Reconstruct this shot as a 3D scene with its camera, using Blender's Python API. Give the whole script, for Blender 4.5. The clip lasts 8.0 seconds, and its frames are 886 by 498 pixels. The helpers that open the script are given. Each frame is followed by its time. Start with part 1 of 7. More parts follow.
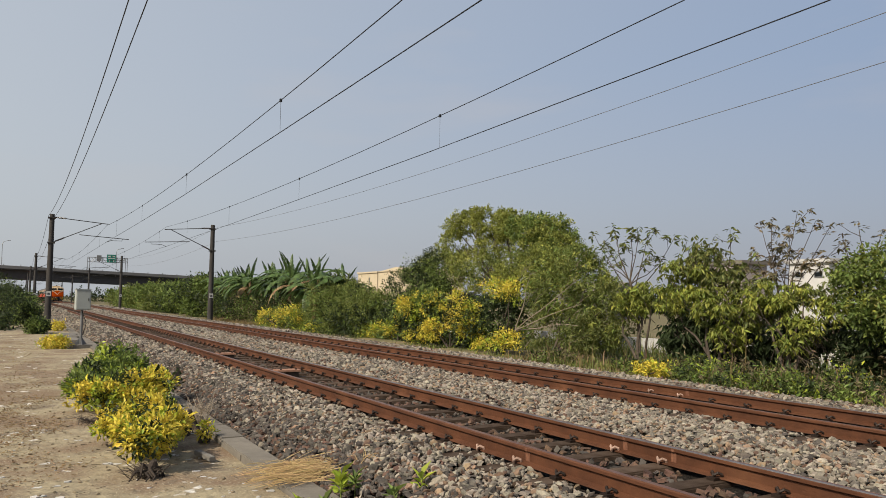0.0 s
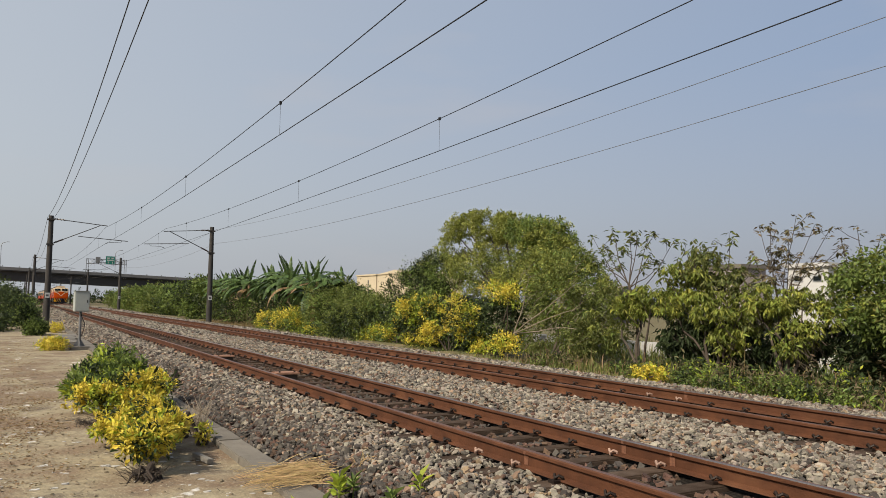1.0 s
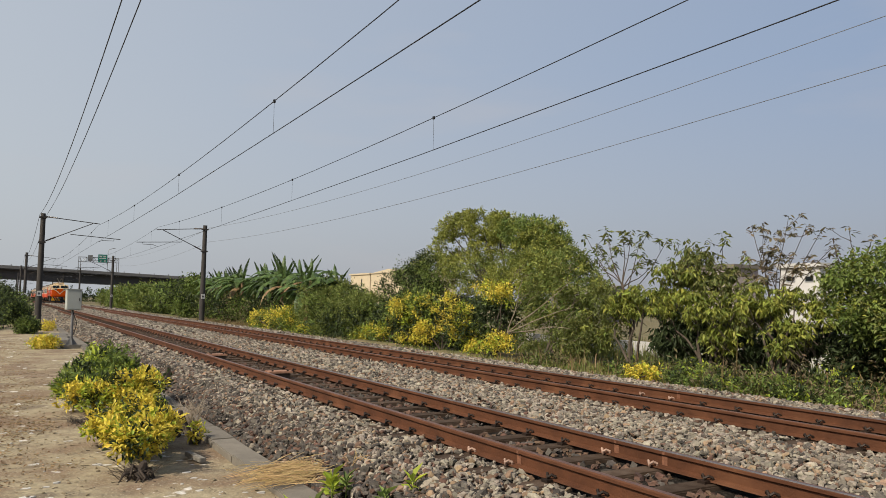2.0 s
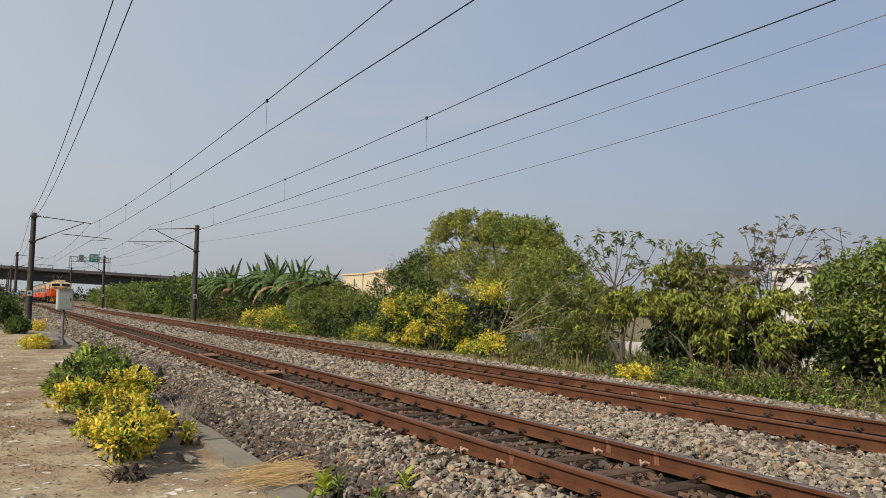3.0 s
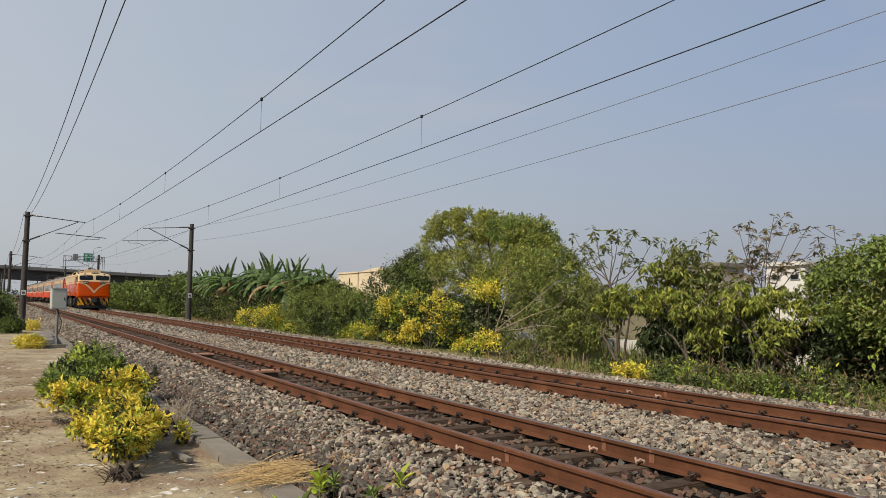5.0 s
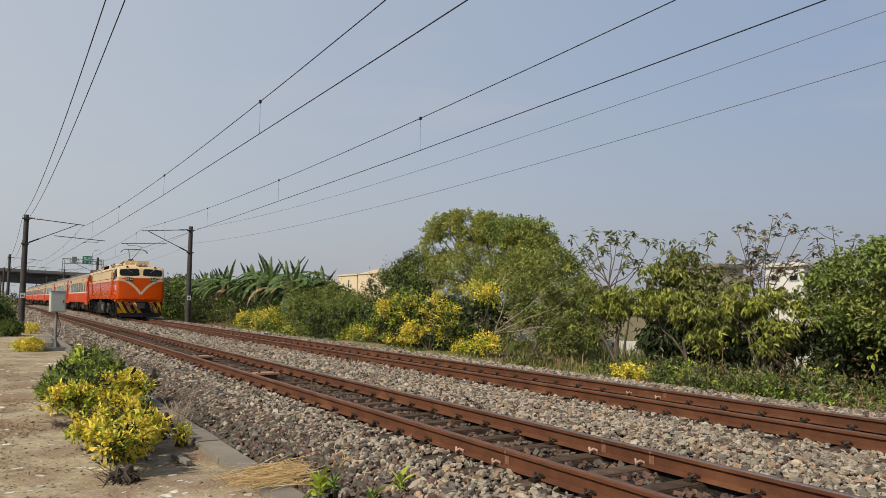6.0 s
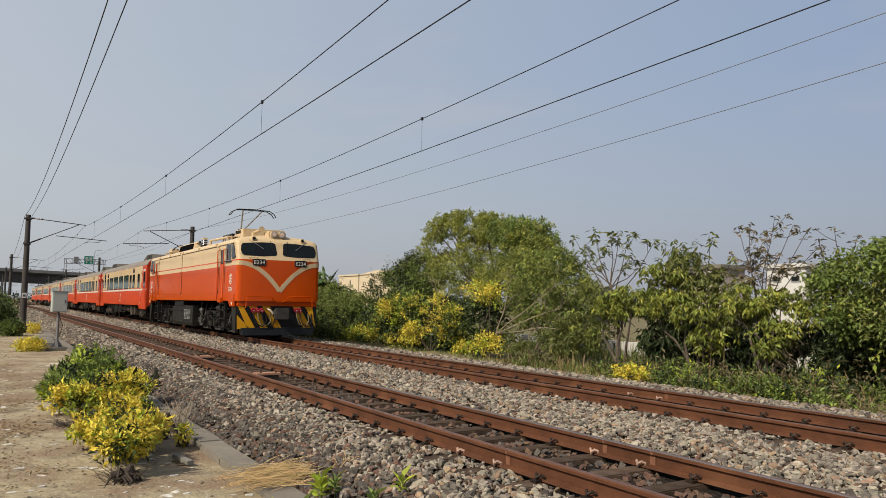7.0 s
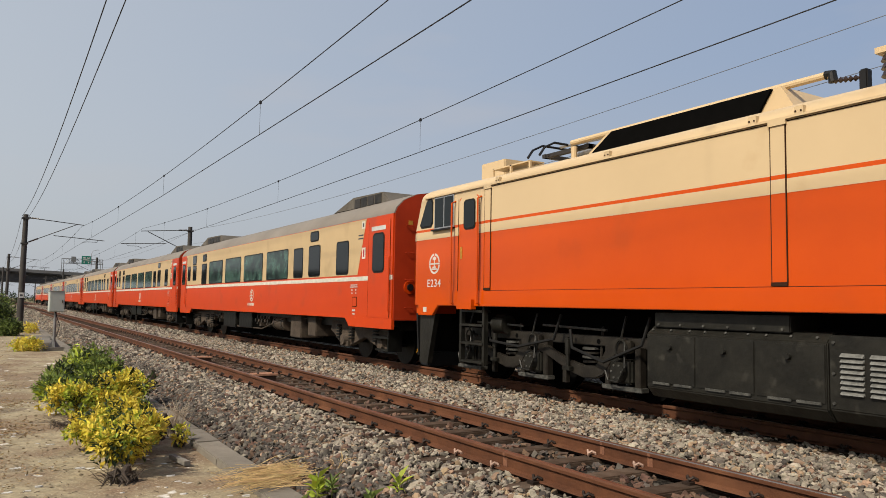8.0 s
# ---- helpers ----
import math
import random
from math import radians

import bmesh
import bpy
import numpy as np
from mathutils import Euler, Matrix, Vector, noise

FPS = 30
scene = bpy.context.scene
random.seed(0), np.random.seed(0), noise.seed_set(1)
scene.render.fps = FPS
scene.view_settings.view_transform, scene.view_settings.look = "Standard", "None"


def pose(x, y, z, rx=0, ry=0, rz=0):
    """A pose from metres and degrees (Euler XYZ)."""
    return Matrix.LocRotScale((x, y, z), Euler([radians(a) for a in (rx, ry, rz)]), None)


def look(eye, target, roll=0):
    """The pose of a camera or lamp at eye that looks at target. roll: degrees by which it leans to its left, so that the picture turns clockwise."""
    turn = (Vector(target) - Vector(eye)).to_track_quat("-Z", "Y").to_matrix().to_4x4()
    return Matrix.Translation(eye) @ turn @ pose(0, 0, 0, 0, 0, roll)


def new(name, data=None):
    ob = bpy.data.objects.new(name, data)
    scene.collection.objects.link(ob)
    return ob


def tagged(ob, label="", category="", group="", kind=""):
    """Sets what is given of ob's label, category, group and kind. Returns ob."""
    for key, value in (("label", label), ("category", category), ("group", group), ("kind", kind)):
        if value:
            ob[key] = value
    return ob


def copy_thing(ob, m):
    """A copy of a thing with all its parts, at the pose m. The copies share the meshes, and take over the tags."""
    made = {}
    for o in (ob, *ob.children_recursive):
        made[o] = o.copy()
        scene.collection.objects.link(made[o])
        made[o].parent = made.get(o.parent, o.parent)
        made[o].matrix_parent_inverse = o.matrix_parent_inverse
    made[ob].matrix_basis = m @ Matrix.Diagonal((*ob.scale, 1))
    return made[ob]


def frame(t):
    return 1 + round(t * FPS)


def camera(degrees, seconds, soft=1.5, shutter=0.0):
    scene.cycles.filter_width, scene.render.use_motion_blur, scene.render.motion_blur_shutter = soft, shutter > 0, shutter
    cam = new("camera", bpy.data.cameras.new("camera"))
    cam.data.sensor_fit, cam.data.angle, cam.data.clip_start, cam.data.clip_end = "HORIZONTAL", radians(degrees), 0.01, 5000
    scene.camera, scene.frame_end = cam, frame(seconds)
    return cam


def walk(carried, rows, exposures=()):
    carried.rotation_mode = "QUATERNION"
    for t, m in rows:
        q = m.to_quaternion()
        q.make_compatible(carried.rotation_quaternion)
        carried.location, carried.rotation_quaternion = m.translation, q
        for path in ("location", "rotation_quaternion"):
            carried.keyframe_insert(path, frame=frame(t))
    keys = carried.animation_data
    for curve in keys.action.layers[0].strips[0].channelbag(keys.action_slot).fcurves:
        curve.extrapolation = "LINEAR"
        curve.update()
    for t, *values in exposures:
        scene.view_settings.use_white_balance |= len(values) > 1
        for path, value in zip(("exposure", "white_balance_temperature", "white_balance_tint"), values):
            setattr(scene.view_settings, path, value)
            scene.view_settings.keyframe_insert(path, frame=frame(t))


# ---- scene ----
# World: the railway runs along y, the rails' running surface is z = 0, x = 0 is the rail beside the path.
EYE = (-3.912, 0.0, 1.264)
cam = camera(61.58, 8.0, soft=0.35)
walk(cam, [
    (0.0, pose(*EYE, 93.949, -0.639, -29.608)),
    (0.5, pose(*EYE, 94.092, -0.619, -29.598)),
    (1.0, pose(*EYE, 94.173, -0.831, -29.688)),
    (1.5, pose(*EYE, 94.134, -0.868, -29.901)),
    (3.0, pose(*EYE, 94.142, -1.026, -30.746)),
    (3.5, pose(*EYE, 94.090, -0.780, -30.850)),
    (4.0, pose(*EYE, 94.024, -0.875, -30.954)),
    (4.5, pose(*EYE, 94.013, -0.950, -31.059)),
    (6.0, pose(*EYE, 94.168, -0.734, -31.160)),
    (6.5, pose(*EYE, 94.202, -0.655, -31.020)),
    (7.0, pose(*EYE, 94.206, -0.814, -31.056)),
    (7.5, pose(*EYE, 94.225, -0.639, -31.151)),
    (8.0, pose(*EYE, 94.296, -1.001, -31.228)),
], exposures=[(0.0, 0.0), (8.0, 0.0)])

# ---- light ----
SUN_EL, SUN_AZ = 43.0, 253.0      # azimuth clockwise from +y
world = bpy.data.worlds.new("sky")
scene.world = world
world.use_nodes = True
wn, wl = world.node_tree.nodes, world.node_tree.links
wn.clear()
sky = wn.new("ShaderNodeTexSky")
sky.sky_type = 'NISHITA'
sky.sun_disc = False
sky.sun_elevation, sky.sun_rotation = radians(SUN_EL), radians(SUN_AZ)
sky.air_density, sky.dust_density, sky.ozone_density = 1.1, 5.0, 1.6
# thick haze, paler towards the sun's side of the sky
tc = wn.new("ShaderNodeTexCoord")
dp = wn.new("ShaderNodeVectorMath")
dp.operation = 'DOT_PRODUCT'
dp.inputs[1].default_value = (-0.94, 0.34, 0.0)
wl.new(tc.outputs["Generated"], dp.inputs[0])
gr = wn.new("ShaderNodeMapRange")
gr.inputs[1].default_value, gr.inputs[2].default_value = -0.75, 0.55
wl.new(dp.outputs["Value"], gr.inputs[0])
hz = wn.new("ShaderNodeMixRGB")
hz.inputs[2].default_value = (6.7, 7.1, 7.5, 1)
sz = wn.new("ShaderNodeSeparateXYZ")
wl.new(tc.outputs["Generated"], sz.inputs[0])
low = wn.new("ShaderNodeMapRange")      # greyer towards the horizon
low.inputs[1].default_value, low.inputs[2].default_value = 0.02, 0.3
wl.new(sz.outputs[2], low.inputs[0])
away = wn.new("ShaderNodeMixRGB")
away.inputs[1].default_value, away.inputs[2].default_value = (4.3, 4.5, 5.25, 1), (3.25, 4.2, 6.0, 1)
wl.new(low.outputs[0], away.inputs[0])
wl.new(away.outputs[0], hz.inputs[1])
wl.new(gr.outputs[0], hz.inputs[0])
haze = wn.new("ShaderNodeMixRGB")
thin = wn.new("ShaderNodeMapRange")      # the haze thins towards the zenith
thin.inputs[1].default_value, thin.inputs[2].default_value = 0.4, 0.95
thin.inputs[3].default_value, thin.inputs[4].default_value = 0.68, 0.2
wl.new(sz.outputs[2], thin.inputs[0])
wl.new(thin.outputs[0], haze.inputs[0])
wl.new(hz.outputs[0], haze.inputs[2])
wl.new(sky.outputs[0], haze.inputs[1])
# faint cirrus
mp = wn.new("ShaderNodeMapping")
mp.inputs["Scale"].default_value = (1.2, 1.2, 5.0)
cl = wn.new("ShaderNodeTexNoise")
cl.inputs["Scale"].default_value, cl.inputs["Detail"].default_value = 2.2, 6.0
cr = wn.new("ShaderNodeValToRGB")
cr.color_ramp.elements[0].position, cr.color_ramp.elements[1].position = 0.53, 0.78
cr.color_ramp.elements[1].color = (0.28, 0.28, 0.28, 1)
cm = wn.new("ShaderNodeMixRGB")
cm.inputs[2].default_value = (5.6, 5.2, 5.1, 1)
wl.new(tc.outputs["Generated"], mp.inputs[0])
wl.new(mp.outputs[0], cl.inputs["Vector"])
wl.new(cl.outputs[0], cr.inputs[0])
wl.new(cr.outputs[0], cm.inputs[0])
wl.new(haze.outputs[0], cm.inputs[1])
bg = wn.new("ShaderNodeBackground")
bg.inputs[1].default_value = 0.1
wo = wn.new("ShaderNodeOutputWorld")
wl.new(cm.outputs[0], bg.inputs[0])
wl.new(bg.outputs[0], wo.inputs[0])
sun = new("sun", bpy.data.lights.new("sun", 'SUN'))
sun.data.energy, sun.data.angle, sun.data.color = 5.0, radians(2.2), (1.0, 0.9, 0.75)
sd = Vector((math.sin(radians(SUN_AZ)) * math.cos(radians(SUN_EL)), math.cos(radians(SUN_AZ)) * math.cos(radians(SUN_EL)), math.sin(radians(SUN_EL))))
sun.matrix_world = look(sd * 50, (0, 0, 0))


# ---- materials ----
def mat(name, col, rough=0.8, metal=0.0, col2=None, scale=8.0, amount=0.5, bump=0.0, bscale=40.0, rand=0.0, hue=0.0, island=False,
        spots=None, spec=0.5, trans=0.0, bdist=0.02, tone=0.86):
    """Procedural surface: two colours mixed by noise at two scales, variation by object or island, fine relief."""
    m = bpy.data.materials.new(name)
    m.use_nodes = True
    n, l = m.node_tree.nodes, m.node_tree.links
    b = n["Principled BSDF"]
    b.inputs["Roughness"].default_value, b.inputs["Metallic"].default_value = rough, metal
    b.inputs["Specular IOR Level"].default_value = spec
    geo = n.new("ShaderNodeTexCoord")
    pos = geo.outputs["Object"]
    c2 = [c * tone for c in (col2 or [c * 0.72 for c in col])]
    col = [c * tone for c in col]
    n1 = n.new("ShaderNodeTexNoise")
    n1.inputs["Scale"].default_value, n1.inputs["Detail"].default_value, n1.inputs["Roughness"].default_value = scale, 8.0, 0.65
    l.new(pos, n1.inputs["Vector"])
    r1 = n.new("ShaderNodeValToRGB")
    r1.color_ramp.elements[0].position, r1.color_ramp.elements[1].position = 0.5 - 0.5 * (1 - amount) * 0.5, 0.5 + 0.3 * (1 - amount) + 0.08
    r1.color_ramp.elements[0].color, r1.color_ramp.elements[1].color = (*c2, 1), (*col, 1)
    l.new(n1.outputs[0], r1.inputs[0])
    out = r1.outputs[0]
    if spots:
        n3 = n.new("ShaderNodeTexNoise")
        n3.inputs["Scale"].default_value, n3.inputs["Detail"].default_value = spots[1], 5.0
        l.new(pos, n3.inputs["Vector"])
        r3 = n.new("ShaderNodeValToRGB")
        r3.color_ramp.elements[0].position, r3.color_ramp.elements[1].position = spots[2], spots[2] + spots[3]
        l.new(n3.outputs[0], r3.inputs[0])
        mx = n.new("ShaderNodeMixRGB")
        mx.inputs[2].default_value = (*[c * tone for c in spots[0]], 1)
        l.new(r3.outputs[0], mx.inputs[0])
        l.new(out, mx.inputs[1])
        out = mx.outputs[0]
    if rand or hue:
        src = n.new("ShaderNodeNewGeometry").outputs["Random Per Island"] if island else n.new("ShaderNodeObjectInfo").outputs["Random"]
        hs = n.new("ShaderNodeHueSaturation")
        mr = n.new("ShaderNodeMapRange")
        mr.inputs[3].default_value, mr.inputs[4].default_value = 1 - rand, 1 + rand
        l.new(src, mr.inputs[0])
        l.new(mr.outputs[0], hs.inputs["Value"])
        if hue:
            wv = n.new("ShaderNodeTexWhiteNoise")
            wv.noise_dimensions = '1D'
            l.new(src, wv.inputs["W"])
            mh = n.new("ShaderNodeMapRange")
            mh.inputs[3].default_value, mh.inputs[4].default_value = 0.5 - hue, 0.5 + hue
            l.new(wv.outputs[0], mh.inputs[0])
            l.new(mh.outputs[0], hs.inputs["Hue"])
        l.new(out, hs.inputs["Color"])
        out = hs.outputs[0]
    l.new(out, b.inputs["Base Color"])
    if bump:
        n2 = n.new("ShaderNodeTexNoise")
        n2.inputs["Scale"].default_value, n2.inputs["Detail"].default_value = bscale, 6.0
        l.new(pos, n2.inputs["Vector"])
        bp = n.new("ShaderNodeBump")
        bp.inputs["Strength"].default_value, bp.inputs["Distance"].default_value = bump, bdist
        l.new(n2.outputs[0], bp.inputs["Height"])
        l.new(bp.outputs[0], b.inputs["Normal"])
    if trans:
        t = n.new("ShaderNodeBsdfTranslucent")
        l.new(out, t.inputs["Color"])
        ms = n.new("ShaderNodeMixShader")
        ms.inputs[0].default_value = trans
        l.new(b.outputs[0], ms.inputs[1])
        l.new(t.outputs[0], ms.inputs[2])
        l.new(ms.outputs[0], n["Material Output"].inputs["Surface"])
    return m


def leafmat(name, col, col2, rand=0.4, hue=0.015, trans=0.22, rough=0.5):
    return mat(name, col, rough, 0, col2, 1.2, 0.4, 0, 40, rand, hue, True, None, 0.2, trans, tone=1.0)


def glow(name, col, power):
    m = bpy.data.materials.new(name)
    m.use_nodes = True
    b = m.node_tree.nodes["Principled BSDF"]
    b.inputs["Base Color"].default_value = (*col, 1)
    b.inputs["Emission Color"].default_value, b.inputs["Emission Strength"].default_value = (*col, 1), power
    return m


M = {}
M["rail"] = mat("rusty_rail", (0.14, 0.056, 0.027), 0.65, 0.0, (0.075, 0.03, 0.015), 3, 0.4, 0.3, 60, spots=((0.165, 0.072, 0.035), 1.4, 0.55, 0.2), spec=0.2)
M["railtop"] = mat("worn_rail_head", (0.34, 0.32, 0.31), 0.32, 0.85, (0.26, 0.2, 0.17), 4, 0.5)
M["railtop_dull"] = mat("rusted_rail_head", (0.2, 0.095, 0.055), 0.42, 0.3, (0.13, 0.058, 0.034), 4, 0.5)
M["clip"] = mat("dark_spring_clip", (0.03, 0.018, 0.012), 0.6, 0.4, rand=0.3)
M["clip_new"] = mat("pale_rusted_clip", (0.5, 0.33, 0.25), 0.7, 0.1, rand=0.2)
M["sleeper"] = mat("dirty_concrete_sleeper", (0.115, 0.085, 0.065), 0.9, 0, (0.055, 0.036, 0.024), 5, 0.5, 0.4, 30, 0.25, spec=0.1)
M["stone"] = mat("ballast_stone", (0.34, 0.297, 0.234), 0.9, 0, (0.185, 0.159, 0.124), 12, 0.5, 0.35, 60, 0.5, 0.02, True)
M["stone_dark"] = mat("dark_ballast_stone", (0.115, 0.1, 0.083), 0.9, 0, (0.06, 0.05, 0.041), 12, 0.5, 0.35, 60, 0.45, 0.015, True)
M["stone_brown"] = mat("rusty_ballast_stone", (0.15, 0.085, 0.054), 0.9, 0, (0.075, 0.044, 0.03), 12, 0.5, 0.35, 60, 0.4, 0.015, True)
M["stone_tan"] = mat("tan_ballast_stone", (0.32, 0.225, 0.145), 0.9, 0, (0.24, 0.16, 0.1), 12, 0.5, 0.35, 60, 0.3, 0.012, True)
# far darker than the stones: the shade of their gaps in the colour
M["bed"] = mat("ballast_gap_shade", (0.05, 0.043, 0.036), 0.95, 0, (0.016, 0.014, 0.012), 26, 0.7, 1.0, 24, bdist=0.06, spec=0.05)
M["kerb"] = mat("weathered_concrete", (0.235, 0.21, 0.17), 0.9, 0, (0.15, 0.132, 0.105), 3, 0.4, 0.4, 50, 0.12, spots=((0.12, 0.105, 0.08), 2.2, 0.56, 0.2))
M["slab"] = mat("grey_concrete", (0.24, 0.222, 0.19), 0.9, 0, (0.13, 0.118, 0.1), 3, 0.4, 0.4, 50, 0.12)
M["pole"] = mat("grey_brown_concrete_pole", (0.062, 0.055, 0.049), 0.85, 0, (0.036, 0.032, 0.029), 2, 0.4, 0.3, 30, 0.12)
M["wire"] = mat("dark_wire", (0.02, 0.02, 0.022), 0.6, 0.3)
M["feeder"] = mat("grey_feeder_wire", (0.2, 0.2, 0.21), 0.6, 0.4)
M["steel"] = mat("galvanised_steel", (0.28, 0.285, 0.29), 0.5, 0.6, (0.2, 0.2, 0.2), 6, 0.5)
M["darksteel"] = mat("dark_bracket_steel", (0.05, 0.045, 0.042), 0.6, 0.4)
M["insul"] = mat("brown_insulator", (0.035, 0.02, 0.016), 0.3)
M["plate"] = mat("white_number_plate", (0.6, 0.6, 0.58), 0.6)
M["ink"] = mat("dark_ink", (0.06, 0.06, 0.07), 0.6)


# ---- building helpers ----
class MB:
    """Collects the faces of one mesh."""

    def __init__(self):
        self.v, self.f = [], []

    def add(self, vs, fs):
        o = len(self.v)
        self.v += [tuple(p) for p in vs]
        self.f += [tuple(i + o for i in f) for f in fs]
        return self

    def box(self, x0, x1, y0, y1, z0, z1, m=None):
        vs = [Vector((x, y, z)) for z in (z0, z1) for y in (y0, y1) for x in (x0, x1)]
        if m:
            vs = [m @ p for p in vs]
        return self.add(vs, [(0, 2, 3, 1), (4, 5, 7, 6), (0, 1, 5, 4), (1, 3, 7, 5), (3, 2, 6, 7), (2, 0, 4, 6)])

    def cyl(self, p, q, r, r2=None, n=10, caps=True):
        p, q = Vector(p), Vector(q)
        r2 = r if r2 is None else r2
        a = (q - p).normalized()
        u = a.cross(Vector((0, 0, 1)) if abs(a.z) < 0.95 else Vector((1, 0, 0))).normalized()
        w = a.cross(u)
        vs = []
        for c, rr in ((p, r), (q, r2)):
            vs += [c + (u * math.cos(2 * math.pi * i / n) + w * math.sin(2 * math.pi * i / n)) * rr for i in range(n)]
        fs = [(i, (i + 1) % n, n + (i + 1) % n, n + i) for i in range(n)]
        if caps:
            fs += [tuple(range(n - 1, -1, -1)), tuple(range(n, 2 * n))]
        return self.add(vs, fs)

    def tube(self, pts, r, n=6):
        """One round tube along a line of points."""
        pts = [Vector(p) for p in pts]
        k = len(pts)
        rr = list(r) if isinstance(r, (list, tuple)) else [r] * k
        u = None
        vs = []
        for i in range(k):
            d = (pts[min(k - 1, i + 1)] - pts[max(0, i - 1)]).normalized()
            if u is None:
                u = d.cross(Vector((0, 0, 1)) if abs(d.z) < 0.95 else Vector((1, 0, 0)))
            u = (u - d * u.dot(d)).normalized()
            w = d.cross(u)
            vs += [pts[i] + (u * math.cos(2 * math.pi * j / n) + w * math.sin(2 * math.pi * j / n)) * rr[i] for j in range(n)]
        fs = [(i * n + j, i * n + (j + 1) % n, (i + 1) * n + (j + 1) % n, (i + 1) * n + j) for i in range(k - 1) for j in range(n)]
        return self.add(vs, fs + [tuple(range(n - 1, -1, -1)), tuple(range((k - 1) * n, k * n))])

    def extrude(self, prof, y0, y1, axis="y"):
        """A closed outline of (x, z) drawn out along y, or of (y, z) drawn out along x."""
        k = len(prof)
        if axis == "y":
            vs = [(a, y0, b) for a, b in prof] + [(a, y1, b) for a, b in prof]
        else:
            vs = [(y0, a, b) for a, b in prof] + [(y1, a, b) for a, b in prof]
        fs = [(i, (i + 1) % k, k + (i + 1) % k, k + i) for i in range(k)]
        fs += [tuple(range(k - 1, -1, -1)), tuple(range(k, 2 * k))]
        return self.add(vs, fs)

    def mesh(self, name, material, bevel=0.0, smooth=False):
        me = bpy.data.meshes.new(name)
        me.from_pydata(self.v, [], self.f)
        bm = bmesh.new()
        bm.from_mesh(me)
        bmesh.ops.recalc_face_normals(bm, faces=bm.faces)
        if bevel:
            es = [e for e in bm.edges if len(e.link_faces) == 2 and e.calc_face_angle(0) > 0.5]
            bmesh.ops.bevel(bm, geom=es, offset=bevel, segments=2, affect='EDGES', clamp_overlap=True)
        if smooth:
            for f in bm.faces:
                f.smooth = True
            for e in bm.edges:
                if len(e.link_faces) == 2 and e.calc_face_angle(0) > 0.6:
                    e.smooth = False
        bm.to_mesh(me)
        bm.free()
        me.materials.append(M[material] if isinstance(material, str) else material)
        return me


def part(name, mb, material, parent, label="", bevel=0.0, smooth=False, at=None):
    """Links one mesh as a part under a thing or a part; a list gives as many parts."""
    if isinstance(mb, list):
        return [part(name, x, material, parent, label, bevel, smooth, at) for x in mb]
    me = mb if isinstance(mb, bpy.types.Mesh) else mb.mesh(name, material, bevel, smooth)
    ob = new(name, me)
    ob.parent = parent
    if at:
        ob.matrix_basis = at
    if label:
        ob["label"] = label
    return ob


def thing(name, label, category, group="", kind="", at=None):
    ob = tagged(new(name), label, category, group, kind)
    if at:
        ob.matrix_basis = at
    return ob


def solid(name, mb, material, label, category, group="", kind="", bevel=0.0, smooth=False, at=None):
    ob = new(name, mb if isinstance(mb, bpy.types.Mesh) else mb.mesh(name, material, bevel, smooth))
    if at:
        ob.matrix_basis = at
    return tagged(ob, label, category, group, kind)


def npmesh(name, verts, faces, materials, index=None, smooth=False):
    """A mesh from arrays: verts (n, 3), faces (m, k)."""
    me = bpy.data.meshes.new(name)
    verts, faces = np.asarray(verts, np.float32), np.asarray(faces, np.int32)
    m, k = faces.shape
    me.vertices.add(len(verts))
    me.vertices.foreach_set("co", verts.ravel())
    me.loops.add(m * k)
    me.loops.foreach_set("vertex_index", faces.ravel())
    me.polygons.add(m)
    me.polygons.foreach_set("loop_start", np.arange(m, dtype=np.int32) * k)
    for x in materials:
        me.materials.append(M[x] if isinstance(x, str) else x)
    if index is not None:
        me.polygons.foreach_set("material_index", np.asarray(index, np.int32))
    me.polygons.foreach_set("use_smooth", np.full(m, smooth))
    me.update(calc_edges=True)
    me.validate()
    return me


# ---- ground ----
TRACKS = (0.566, 4.309)


def bed_height(x):
    """Cross-section of the ballast."""
    xs = [-1.5, -1.42, -0.8, -0.45, 1.6, 2.4, 3.2, 5.3, 6.0, 6.6, 7.5, 7.9]
    zs = [-0.75, -0.46, -0.19, -0.17, -0.17, -0.11, -0.17, -0.17, -0.15, -0.18, -0.42, -0.75]
    return np.interp(x, xs, zs)


def ground_height(x, y):
    z = np.interp(x, [-400, -60, -8, -1.6, -1.0, 7.0, 9.0, 14, 60, 400], [-0.5, -0.5, -0.5, -0.5, -0.75, -0.75, -0.4, -0.6, -0.8, -0.8])
    return z


